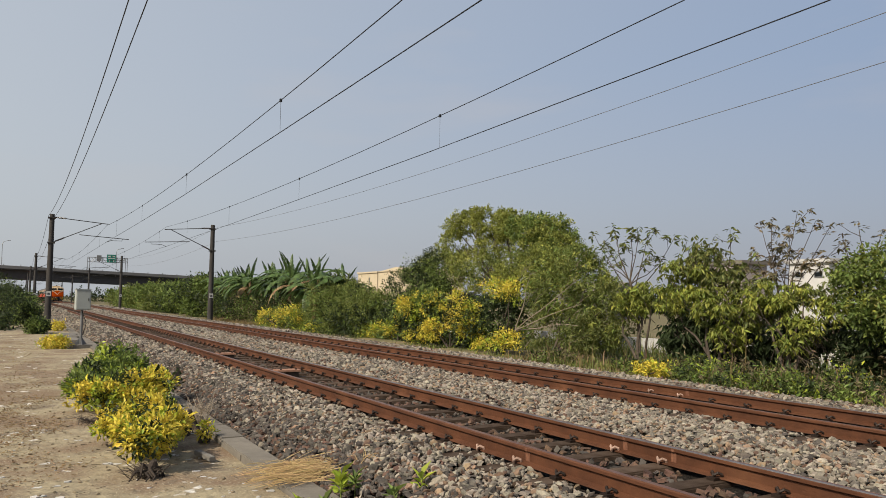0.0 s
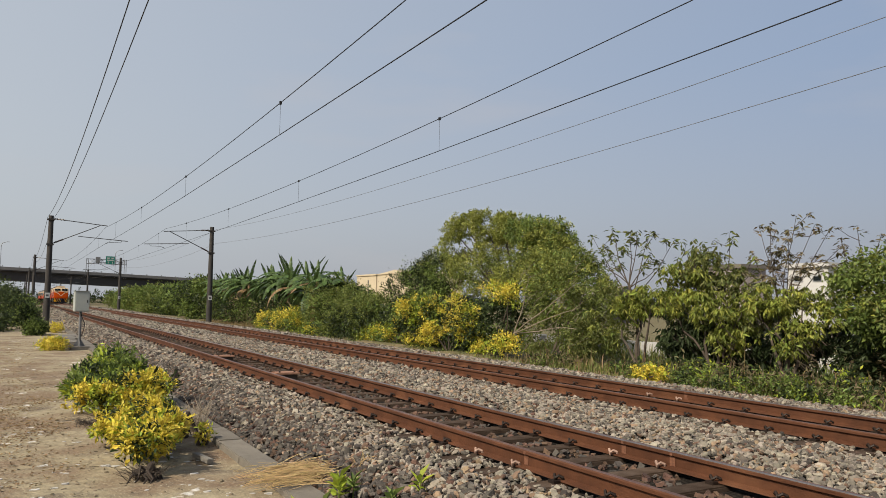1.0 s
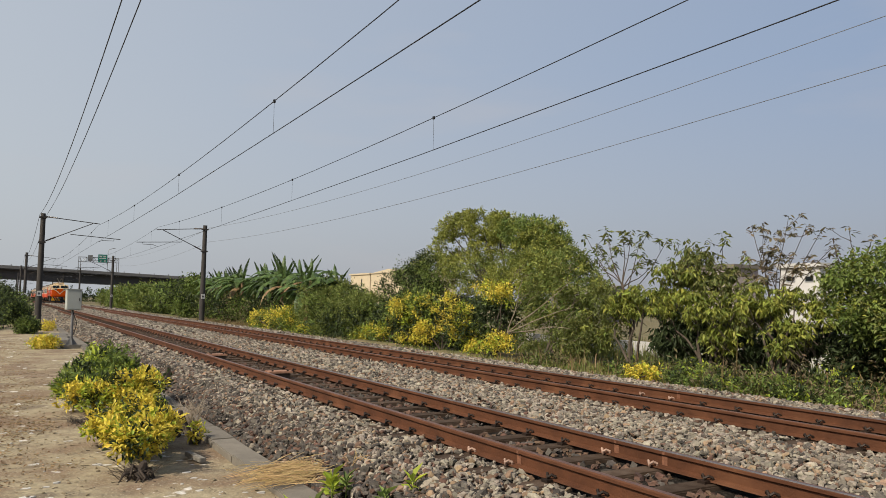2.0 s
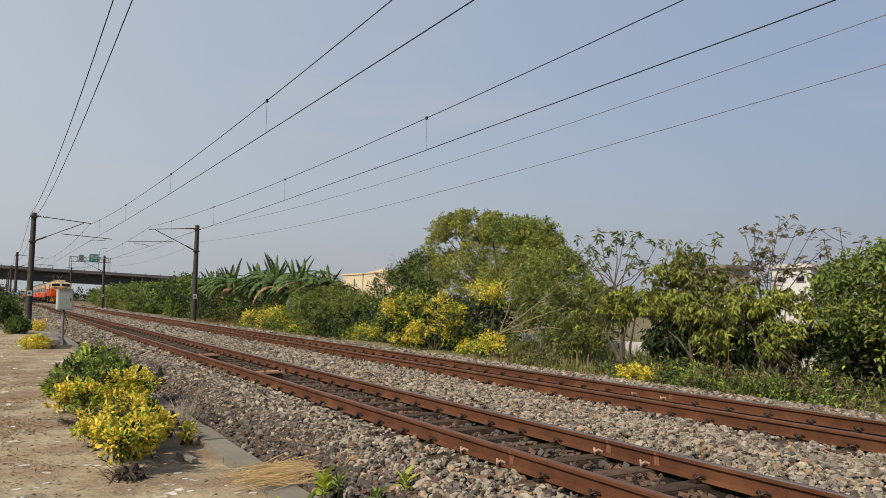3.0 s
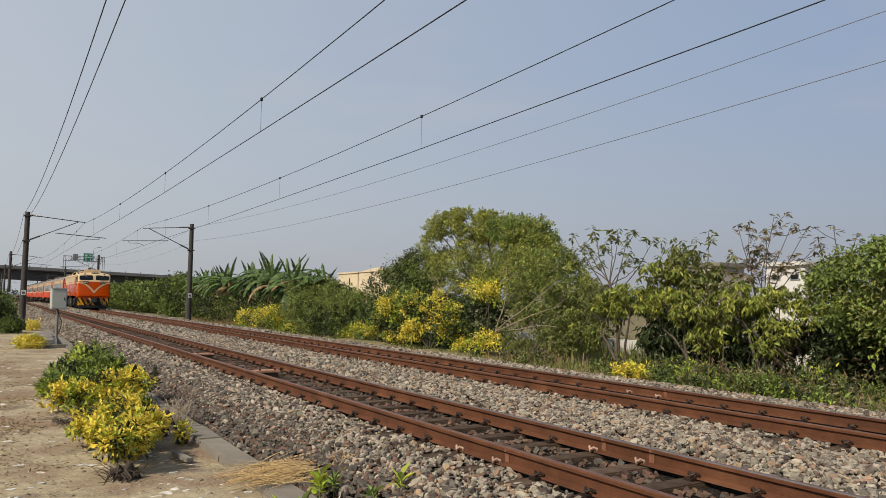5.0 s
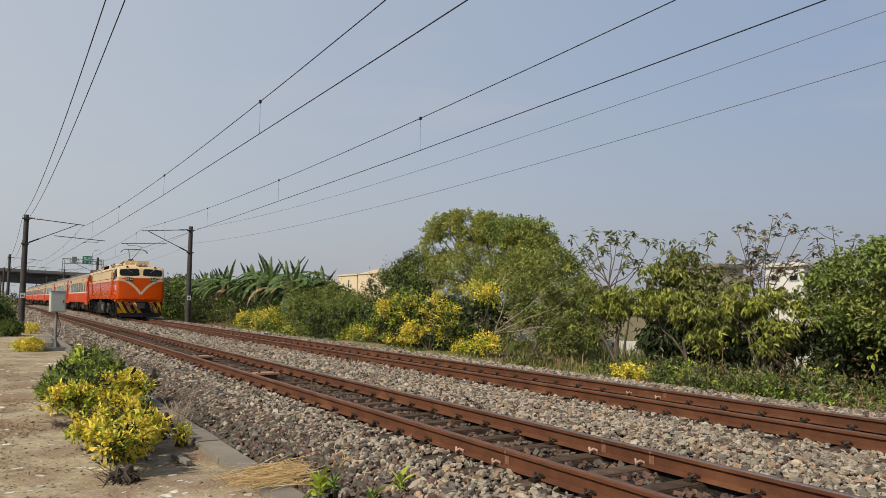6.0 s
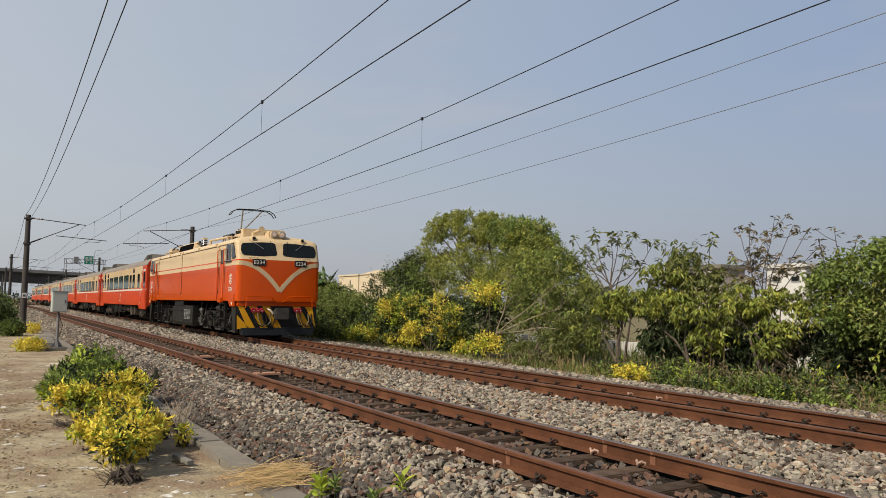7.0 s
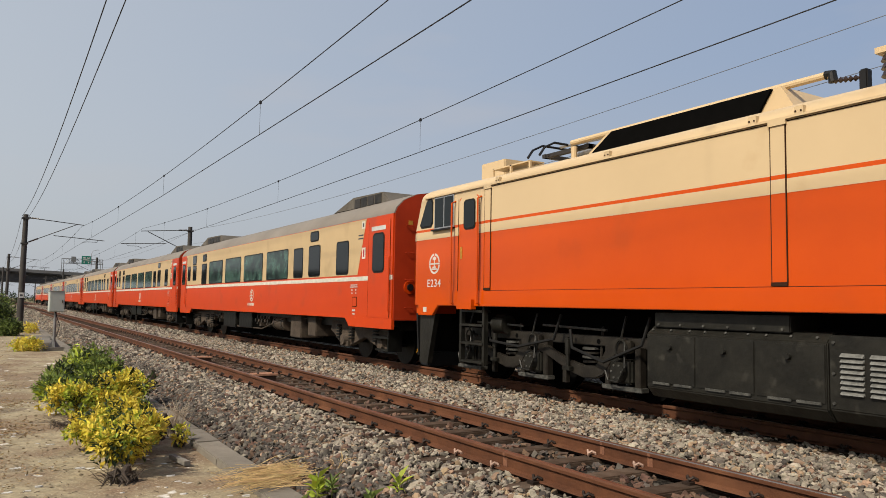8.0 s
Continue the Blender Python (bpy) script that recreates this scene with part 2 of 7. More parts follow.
def make_ground():
    def axis(far, near, step):
        a = np.arange(-near, near + 0.01, step)
        b = near + np.geomspace(step, far - near, 26)
        return np.concatenate([-b[::-1], a, b])
    xs = np.unique(np.round(np.concatenate([axis(2600, 14, 0.28), np.array([-1.6, -1.62, -1.0])]), 3))
    ys = np.concatenate([-np.geomspace(0.5, 1500, 18)[::-1], np.arange(0, 34, 0.28), 34 + np.geomspace(0.3, 3500, 40)])
    gx, gy = np.meshgrid(xs, ys)
    gz = ground_height(gx, gy)
    for i in range(gx.shape[0]):
        for j in range(gx.shape[1]):
            x, y = gx[i, j], gy[i, j]
            if -14 < x < -1.7 and y < 34:
                gz[i, j] += 0.035 * noise.noise((x * 0.9, y * 0.9, 0)) + 0.02 * noise.noise((x * 3, y * 3, 4))
            elif 8 < x < 60:
                gz[i, j] += 0.12 * noise.noise((x * 0.4, y * 0.4, 2))
    v = np.stack([gx, gy, gz], -1).reshape(-1, 3)
    nx, ny = len(xs), len(ys)
    idx = (np.arange(ny - 1)[:, None] * nx + np.arange(nx - 1)[None]).ravel()
    f = np.stack([idx, idx + 1, idx + nx + 1, idx + nx], -1)
    m = bpy.data.materials.new("sand_and_soil")
    m.use_nodes = True
    n, l = m.node_tree.nodes, m.node_tree.links
    b = n["Principled BSDF"]
    b.inputs["Roughness"].default_value = 0.95
    co = n.new("ShaderNodeTexCoord").outputs["Object"]

    def nz(scale, lo, hi, detail=8.0):
        t = n.new("ShaderNodeTexNoise")
        t.inputs["Scale"].default_value, t.inputs["Detail"].default_value = scale, detail
        l.new(co, t.inputs["Vector"])
        r = n.new("ShaderNodeMapRange")
        r.inputs[1].default_value, r.inputs[2].default_value = lo, hi
        l.new(t.outputs[0], r.inputs[0])
        return t.outputs[0], r.outputs[0]

    def mix(f_, a, c):
        x = n.new("ShaderNodeMixRGB")
        l.new(f_, x.inputs[0])
        for s, k in ((a, 1), (c, 2)):
            if isinstance(s, tuple):
                x.inputs[k].default_value = (*s, 1)
            else:
                l.new(s, x.inputs[k])
        return x.outputs[0]
    sand = mix(nz(9, 0.35, 0.65)[1], (0.208, 0.168, 0.102), (0.315, 0.264, 0.164))
    sand = mix(nz(0.9, 0.46, 0.61)[1], sand, (0.172, 0.116, 0.069))
    sand = mix(nz(2.1, 0.56, 0.68, 12.0)[1], sand, (0.146, 0.112, 0.073))
    sand = mix(nz(46, 0.56, 0.7)[1], sand, (0.361, 0.310, 0.215))
    sand = mix(nz(3.3, 0.66, 0.7)[1], sand, (0.568, 0.542, 0.490))
    soil = mix(nz(1.4, 0.35, 0.65)[1], (0.086, 0.086, 0.030), (0.172, 0.129, 0.065))
    sx = n.new("ShaderNodeSeparateXYZ")
    l.new(co, sx.inputs[0])
    side = n.new("ShaderNodeMapRange")
    side.inputs[1].default_value, side.inputs[2].default_value = 1.0, 3.0
    l.new(sx.outputs[0], side.inputs[0])
    l.new(mix(side.outputs[0], sand, soil), b.inputs["Base Color"])
    bp = n.new("ShaderNodeBump")
    bp.inputs["Strength"].default_value, bp.inputs["Distance"].default_value = 0.7, 0.04
    l.new(nz(15, 0, 1, 12.0)[0], bp.inputs["Height"])
    l.new(bp.outputs[0], b.inputs["Normal"])
    ob = new("ground", npmesh("ground", v, f, [m], smooth=True))
    tagged(ob, "pale trampled sand beside the line, weedy soil behind", "ground", kind="structure")


make_ground()


def make_bed():
    xs = np.concatenate([np.arange(-1.5, 7.91, 0.1)])
    ys = np.concatenate([np.arange(-12, 40, 0.25), 40 + np.geomspace(0.3, 760, 60)])
    gx, gy = np.meshgrid(xs, ys)
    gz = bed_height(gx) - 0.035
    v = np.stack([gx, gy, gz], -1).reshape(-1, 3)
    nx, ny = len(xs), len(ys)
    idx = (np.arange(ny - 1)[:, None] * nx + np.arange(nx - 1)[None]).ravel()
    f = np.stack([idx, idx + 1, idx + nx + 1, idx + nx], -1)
    # near-black sheet below the stones, painting the shade in their gaps
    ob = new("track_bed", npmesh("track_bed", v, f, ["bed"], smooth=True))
    tagged(ob, "broad near-black bed painting the shade between the ballast stones of two tracks", "ballast bed", kind="structure")


make_bed()


STONE_F = np.array([(0, 1, 3), (0, 3, 2), (4, 6, 7), (4, 7, 5), (0, 4, 5), (0, 5, 1), (2, 3, 7), (2, 7, 6), (0, 2, 6), (0, 6, 4), (1, 5, 7), (1, 7, 3)])
BOX_V = np.array([(x, y, w) for x in (-1, 1) for y in (-1, 1) for w in (-1, 1)], float)
G = (1 + 5 ** 0.5) / 2
ICO_V = np.array([(-1, G, 0), (1, G, 0), (-1, -G, 0), (1, -G, 0), (0, -1, G), (0, 1, G), (0, -1, -G), (0, 1, -G), (G, 0, -1), (G, 0, 1), (-G, 0, -1), (-G, 0, 1)], float) / 1.55
ICO_F = np.array([(0, 11, 5), (0, 5, 1), (0, 1, 7), (0, 7, 10), (0, 10, 11), (1, 5, 9), (5, 11, 4), (11, 10, 2), (10, 7, 6), (7, 1, 8), (3, 9, 4), (3, 4, 2), (3, 2, 6), (3, 6, 8), (3, 8, 9), (4, 9, 5), (2, 4, 11), (6, 2, 10), (8, 6, 7), (9, 8, 1)])


def scatter_stones(name, x0, x1, y0, y1, count, size, mats, seed, label, lift=0.0, wild=0.25, weights=None, keep=None, fine=False):
    """Loose broken stones, each with its own shape, size and turn."""
    rng = np.random.default_rng(seed)
    p = np.stack([rng.uniform(x0, x1, count), rng.uniform(y0, y1, count)], -1)
    if keep is not None:
        p = p[keep(p[:, 0], p[:, 1], rng)]
    c = len(p)
    z = bed_height(p[:, 0]) + lift + rng.uniform(-0.02, 0.02, c)
    s = size * np.exp(np.clip(rng.normal(0, wild, c), -0.6, 0.5))
    shape, tris = (ICO_V, ICO_F) if fine else (BOX_V, STONE_F)
    k = len(shape)
    v = shape[None] * rng.uniform(0.6, 1.05, (c, k, 1)) * rng.uniform(0.85, 1.0, (c, k, 3)) if fine else shape[None] * rng.uniform(0.5, 1.0, (c, k, 3))
    v *= rng.uniform([0.8, 0.55, 0.32], [1.35, 0.95, 0.7], (c, 3))[:, None]
    v *= s[:, None, None]
    q = rng.normal(0, 1, (c, 4)) * [1, 0.35, 0.35, 1.2]
    q /= np.linalg.norm(q, axis=1)[:, None]
    w, x, y, zz = q.T
    R = np.stack([1 - 2 * (y * y + zz * zz), 2 * (x * y - zz * w), 2 * (x * zz + y * w), 2 * (x * y + zz * w), 1 - 2 * (x * x + zz * zz), 2 * (y * zz - x * w),
                  2 * (x * zz - y * w), 2 * (y * zz + x * w), 1 - 2 * (x * x + y * y)], -1).reshape(c, 3, 3)
    v = np.einsum('nij,nkj->nki', R, v) + np.concatenate([p, z[:, None]], 1)[:, None]
    f = (tris[None] + k * np.arange(c)[:, None, None]).reshape(-1, 3)
    mi = rng.choice(len(mats), c, p=weights)
    ob = new(name, npmesh(name, v.reshape(-1, 3), f, mats, np.repeat(mi, len(tris))))
    return tagged(ob, label, "ballast", kind="stuff")


def off_rails(x, y, rng):
    """Stones stay clear of the rails, the sleepers' tops and the space between the rails."""
    ok = np.ones(len(x), bool)
    for c in TRACKS:
        for r in (c - 0.566, c + 0.566):
            ok &= abs(x - r) > 0.1
        ph = 0.05 if c < 2 else 0.3
        on = (abs(x - c) < 1.03) & (np.abs((y - ph + 0.3) % 0.6 - 0.3) < 0.13)
        ok &= ~on | (rng.uniform(0, 1, len(x)) < 0.12)
        ok &= abs(x - c) > 0.5
    return ok


def in_gauge(x, y, rng):
    c = np.where(x < 2.4, TRACKS[0], TRACKS[1])
    return (abs(x - c) < 0.47) & ((np.abs((y - np.where(x < 2.4, 0.05, 0.3) + 0.3) % 0.6 - 0.3) > 0.14) | (rng.uniform(0, 1, len(x)) < 0.05))


ALL4 = ["stone", "stone_dark", "stone_brown", "stone_tan"]
scatter_stones("ballast", -0.95, 7.3, 1.5, 13.0, 64000, 0.032, ALL4, 3, "loose grey and tan crushed stone around the rails", wild=0.34, weights=[0.67, 0.12, 0.09, 0.12], keep=off_rails, fine=True)
scatter_stones("ballast", -1.43, -1.0, 1.5, 20.0, 6000, 0.037, ALL4, 4, "dark crushed stone at the ballast's foot", 0.005, weights=[0.08, 0.66, 0.24, 0.02], fine=True)
scatter_stones("ballast", -1.12, -0.75, 1.5, 20.0, 4800, 0.036, ALL4, 9, "mixed grey crushed stone on the ballast shoulder", 0.008, weights=[0.26, 0.52, 0.17, 0.05], fine=True)
scatter_stones("ballast", -0.85, 7.3, 13.0, 30.0, 48000, 0.036, ALL4, 5, "loose grey and tan crushed stone around the rails", wild=0.34, weights=[0.7, 0.12, 0.07, 0.11], keep=off_rails)
scatter_stones("ballast", -1.43, -0.7, 20.0, 45.0, 7000, 0.045, ALL4, 8, "darker crushed stone on the ballast shoulder", 0.005, weights=[0.4, 0.4, 0.15, 0.05])
scatter_stones("ballast", -0.85, 7.3, 30.0, 75.0, 24000, 0.06, ["stone", "stone_dark", "stone_brown"], 6, "loose grey crushed stone stretching along the line", weights=[0.8, 0.13, 0.07], keep=off_rails)
scatter_stones("ballast", -1.43, -0.8, 45.0, 80.0, 3600, 0.07, ALL4, 11, "mixed grey crushed stone on the far shoulder", 0.005, weights=[0.6, 0.25, 0.1, 0.05])
scatter_stones("ballast", -1.4, 7.3, 75.0, 150.0, 9000, 0.14, ["stone", "stone_dark"], 12, "grey crushed stone fading into the distance", weights=[0.85, 0.15], keep=off_rails)
scatter_stones("ballast", -1.43, 7.3, -11.5, 1.5, 22000, 0.043, ALL4, 10, "loose grey crushed stone behind the viewpoint", weights=[0.74, 0.13, 0.06, 0.07], keep=off_rails)
scatter_stones("ballast", 0.0, 5.0, -11.5, 34.0, 40000, 0.031, ["stone_brown", "stone_dark"], 7, "rust-stained crushed stone between the rails", -0.025, weights=[0.72, 0.28], keep=in_gauge)


# ---- tracks ----
def rail_profile(x):
    w, h = 0.0325, 0.032
    right = [(w * 0.8, 0.0), (w, -0.008), (w, -h), (0.0085, -h - 0.012), (0.0085, -0.125), (0.058, -0.14), (0.061, -0.153)]
    return [(x + a, b) for a, b in right] + [(x - a, b) for a, b in right[::-1]]


def clip_mesh(material):
    pts = [(0.0, -0.05, 0.0), (0.012, -0.055, 0.035), (0.03, -0.035, 0.05), (0.045, -0.01, 0.03), (0.05, 0.0, 0.0), (0.055, 0.012, 0.03), (0.04, 0.035, 0.052), (0.012, 0.055, 0.035), (0.0, 0.05, 0.0)]
    pts = [(0.95 * a, 0.95 * b, 0.8 * c) for a, b, c in pts]
    mb = MB().tube(pts, 0.0125, 6)
    if material == "clip":
        mb.box(0.01, 0.09, -0.04, 0.04, -0.02, 0.004)
    return mb.mesh("clip", material)


M["weld"] = mat("orange_weld_rust", (0.24, 0.1, 0.05), 0.85, 0, (0.13, 0.052, 0.026), 30, 0.5, 0.3, 80)


def make_track(c, label, dull, phase, fresh, weld):
    t = thing("railway_track", label, "railway track", "tracks", "structure", pose(c, 0, 0))
    for s in (-0.566, 0.566):
        r = part("rail", MB().extrude(rail_profile(s), -12, 700), "rail", t, "rust-brown steel rail", smooth=False)
        part("running_surface", MB().extrude([(s - 0.024, 0.003), (s + 0.024, 0.003), (s + 0.026, -0.004), (s - 0.026, -0.004)], -12, 700), "railtop_dull" if dull else "railtop", r, "polished head of the rail")
        if s > 0:
            part("worn_edge", MB().extrude([(s - 0.031, -0.003), (s - 0.027, 0.0045), (s - 0.013, 0.0055), (s - 0.013, -0.004)], -12, 700), "railtop", r, "bright worn edge of the rail head")
    prof = [(-0.125, -0.32), (-0.105, -0.165), (0.105, -0.165), (0.125, -0.32)]
    mb = MB().extrude([(y, z + 0.0) for y, z in prof], -1.02, 1.02, "x")
    me = mb.mesh("sleeper", "sleeper", 0.012)
    for i in range(-6, 290):
        part("sleeper", me, None, t, at=pose(0, i * 0.6 + phase, 0))
    near, rusty = clip_mesh("clip"), clip_mesh("clip_new")
    for i in range(0, 62):
        for s in (-0.566, 0.566):
            for side in (-1, 1):
                bright = (i, s > 0, side) in fresh
                if bright and i in weld:
                    part("weld_mark", MB().box(s - 0.0365, s - 0.0325, i * 0.6 + phase - 0.13, i * 0.6 + phase - 0.1, -0.032, -0.008).box(s - 0.014, s - 0.0084, i * 0.6 + phase - 0.14, i * 0.6 + phase - 0.08, -0.125, -0.044), "weld", t, "orange rust patch at a rail weld")
                part("rail_clip", rusty if bright else near, None, t, at=pose(s + side * 0.035, i * 0.6 + phase, -0.145, 0, 0, 0 if side > 0 else 180))
    return t


make_track(TRACKS[0], "track with two rust-brown rails on dirty concrete sleepers", True, 0.05, [(9, False, -1), (10, False, -1), (8, True, -1), (9, True, -1)], (8, 9))
make_track(TRACKS[1], "farther track with rust-brown rails on concrete sleepers", True, 0.3, [(13, True, -1), (14, True, -1)], (13,))


# ---- path edge ----
def make_kerb():
    t = thing("cable_trough", "worn grey concrete trough covers lying along the ballast", "cable trough", kind="structure")
    rng = random.Random(5)
    me = [MB().box(-0.145, 0.145, 0, 0.97, -0.2, 0).mesh("trough_cover", "kerb", 0.012) for _ in range(1)][0]
    for i in range(-7, 70):
        if i in (14, 15):
            continue
        part("trough_cover", me, None, t, at=pose(-1.6 + rng.uniform(-0.012, 0.012), i * 0.99 + 0.3, -0.425 + rng.uniform(-0.012, 0.012), rng.uniform(-0.3, 0.3), rng.uniform(-0.8, 0.8), rng.uniform(-0.4, 0.4)))


make_kerb()


# ---- catenary ----
def make_pole(x, y, base, top, side, arm_z, label, far=False):
    """A concrete mast with its cantilever over the track; side +1: the arm points to +x."""
    t = thing("catenary_pole", label, "catenary pole", "catenary poles", at=pose(x, y, 0))
    n = 10 if far else 18
    part("mast", MB().cyl((0, 0, base - 0.4), (0, 0, top), 0.19, 0.135, n), "pole", t, "round weathered concrete mast", smooth=True)
    reach = abs((TRACKS[0] if side > 0 else TRACKS[1]) - x)
    s = side
    z1, z0 = arm_z + 1.17, arm_z - 0.32
    part("top_tube", MB().cyl((0, 0, z1 + 0.06), (s * (reach + 0.1), 0, z1 - 0.2), 0.026, n=6), "darksteel", t)
    part("strut", MB().cyl((0, 0, z0), (s * (reach - 0.3), 0, z1 - 0.2), 0.026, n=6), "darksteel", t)
    part("registration_tube", MB().cyl((s * reach * 0.5, 0, arm_z + 0.24), (s * (reach + 1.3), 0, arm_z + 0.08), 0.024, n=6), "darksteel", t)
    part("steady_arm", MB().tube([(s * (reach + 0.95), 0, arm_z + 0.1), (s * (reach + 0.9), 0, arm_z - 0.03), (s * (reach + 0.3), 0, arm_z - 0.03), (s * reach, 0, arm_z - 0.14)], 0.014, 5), "darksteel", t)
    for a, b in (((0.2, z1 + 0.045), (0.75, z1 + 0.01)), ((0.2, z0 + (z1 - z0 - 0.2) * 0.2 / max(0.8, reach - 0.3)), (0.7, z0 + (z1 - z0 - 0.2) * 0.7 / max(0.8, reach - 0.3)))):
        p, q = Vector((s * a[0], 0, a[1])), Vector((s * b[0], 0, b[1]))
        mb = MB().tube([p.lerp(q, k / 14) for k in range(15)], [0.055 if k % 2 else 0.034 for k in range(15)], 8)
        part("insulator", mb, "insul", t, "dark ribbed insulator")
    for z in (z1, z0):
        part("bracket", MB().box(-0.2, 0.2, -0.17, 0.17, z - 0.04, z + 0.04), "darksteel", t)
    if not far:
        p = part("number_board", MB().box(-0.12, 0.12, -0.2, -0.185, 1.25, 1.55), "plate", t, "small white board with a dark mark")
        part("mark", MB().box(-0.07, 0.07, -0.204, -0.2, 1.33, 1.45), "ink", p)
    return t


LEFT = [(-2.43, 50.0, -0.35, 6.15), (-2.43, 100, -0.45, 6.3), (-2.43, 150, -0.45, 6.5), (-2.43, 200, -0.45, 6.5), (-2.43, 250, -0.45, 6.5)]
RIGHT = [(7.3, 51.5, -0.25, 6.2), (7.3, 103.5, -0.3, 6.5), (7.3, 155, -0.3, 6.6), (7.3, 206, -0.3, 6.6), (7.3, 258, -0.3, 6.6)]
for k, (x, y, b, tp) in enumerate(LEFT):
    make_pole(x, y, b, tp, 1, 4.75, "tall grey-brown concrete catenary mast standing beside the path", k > 1)
for k, (x, y, b, tp) in enumerate(RIGHT):
    make_pole(x, y, b, tp, -1, 4.75, "tall grey-brown concrete catenary mast in front of the bushes", k > 1)


def make_catenary(x, ys, contact, messenger, sag, label):
    """Messenger and contact wire with droppers every ten metres; contact: (y, z) along the wire."""
    t = thing("overhead_line", label, "overhead line", "overhead lines")
    pts = []
    for a, b in zip(ys[:-1], ys[1:]):
        for i in range(16):
            u = i / 16
            pts.append((x, a + (b - a) * u, messenger - 4 * sag * u * (1 - u)))
    part("messenger_wire", MB().tube(pts, 0.009, 5), "wire", t)
    part("contact_wire", MB().tube([(x, y, z) for y, z in contact], 0.009, 5), "wire", t)
    for y in np.arange(4.8, 140, 9.9):
        a, b = [(p, q) for p, q in zip(pts[:-1], pts[1:]) if p[1] <= y <= q[1]][0]
        zm = a[2] + (b[2] - a[2]) * (y - a[1]) / (b[1] - a[1])
        zc = float(np.interp(y, [p[0] for p in contact], [p[1] for p in contact]))
        d = part("dropper", MB().cyl((x, y, zc), (x, y, zm), 0.0035, n=4), "wire", t)
        part("clamp", MB().box(x - 0.02, x + 0.02, y - 0.03, y + 0.03, zm - 0.035, zm + 0.03), "wire", d)
    return t


make_catenary(TRACKS[0], [-46, 4, 50, 100, 150, 200, 330], [(-45, 4.7), (5.5, 4.74), (9, 4.7), (15, 4.645), (25, 4.565), (35, 4.56), (50, 4.6), (330, 4.6)], 5.633, 0.445, "dark messenger and contact wire hung over the near track")
make_catenary(TRACKS[1], [-50, 0.5, 51.5, 103.5, 155, 206, 330], [(-50, 4.9), (0.5, 4.96), (5.7, 4.87), (15.3, 4.74), (25, 4.675), (35, 4.625), (51.5, 4.6), (330, 4.6)], 5.898, 0.5, "dark messenger and contact wire hung over the farther track")


def make_feeder(rows, ys, sag, material, r, label):
    """rows: (x, z) at each mast."""
    pts = []
    for (a, b), ((x0, z0), (x1, z1)) in zip(zip(ys[:-1], ys[1:]), zip(rows[:-1], rows[1:])):
        for i in range(18):
            u = i / 18
            pts.append((x0 + (x1 - x0) * u, a + (b - a) * u, z0 + (z1 - z0) * u - 4 * sag * u * (1 - u)))
    solid("feeder_wire", MB().tube(pts, r, 5), material, label, "wire", "feeder wires")


make_feeder([(8.4, 6.4), (8.4, 6.4), (7.6, 6.05), (7.6, 6.2), (7.6, 6.2), (7.6, 6.2)], [-50, 0, 51.5, 103.5, 155, 206], 0.6, "feeder", 0.007, "thin grey feeder wire strung along the masts")
make_feeder([(8.4, 5.5), (8.4, 5.6), (7.6, 5.1), (7.6, 5.3), (7.6, 5.3), (7.6, 5.3)], [-50, 0, 51.5, 103.5, 155, 206], 0.6, "feeder", 0.007, "thin grey feeder wire strung along the masts")
make_feeder([(-2.5, 7.3), (-2.44, 7.366), (-2.62, 6.05), (-2.62, 6.1), (-2.62, 6.1), (-2.62, 6.1)], [-46, 4, 50, 100, 150, 200], 0.94, "wire", 0.011, "dark feeder wire passing overhead along the path")
make_feeder([(-2.17, 7.2), (-2.14, 7.25), (-2.24, 6.1), (-2.24, 5.5), (-2.24, 5.5), (-2.24, 5.5)], [-46, 4, 50, 100, 150, 200], 0.675, "wire", 0.011, "dark feeder wire passing overhead along the path")

# ---- train ----
M["orange"] = mat("glossy_orange_paint", (0.57, 0.073, 0.002), 0.16, 0, (0.51, 0.062, 0.002), 0.7, 0.3, 0.3, 1.6, spots=((0.48, 0.064, 0.004), 1.1, 0.58, 0.1), spec=0.28)
M["orange_car"] = mat("orange_red_car_paint", (0.56, 0.052, 0.003), 0.38, 0, (0.5, 0.044, 0.003), 0.7, 0.3, 0.04, 3, spots=((0.42, 0.05, 0.012), 1.5, 0.58, 0.15), spec=0.22)
M["redend"] = mat("dull_red_end_wall", (0.43, 0.036, 0.006), 0.6, 0, (0.34, 0.028, 0.005), 2, 0.4, spec=0.2)
M["cream"] = mat("cream_paint", (0.6, 0.455, 0.272), 0.36, 0, (0.555, 0.42, 0.25), 0.6, 0.3, 0.0, 3, spots=((0.5, 0.36, 0.2), 1.1, 0.58, 0.14), spec=0.22)
M["cream_car"] = mat("dull_cream_car_paint", (0.53, 0.39, 0.215), 0.45, 0, (0.47, 0.345, 0.19), 0.8, 0.3, spots=((0.38, 0.28, 0.15), 1.2, 0.56, 0.2), spec=0.22)
M["white"] = mat("white_paint", (0.72, 0.68, 0.58), 0.5)
M["roofgrey"] = mat("weathered_grey_roof", (0.25, 0.225, 0.195), 0.7, 0, (0.18, 0.16, 0.138), 0.5, 0.5, 0.1, 4, spec=0.2)
M["roofdark"] = mat("sooty_grey_roof_unit", (0.15, 0.135, 0.115), 0.7, 0, (0.085, 0.075, 0.062), 1.5, 0.5, 0.1, 6, spec=0.2)
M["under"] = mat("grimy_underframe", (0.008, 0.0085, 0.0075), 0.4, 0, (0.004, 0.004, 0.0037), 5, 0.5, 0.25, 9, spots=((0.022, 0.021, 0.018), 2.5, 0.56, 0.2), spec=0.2)
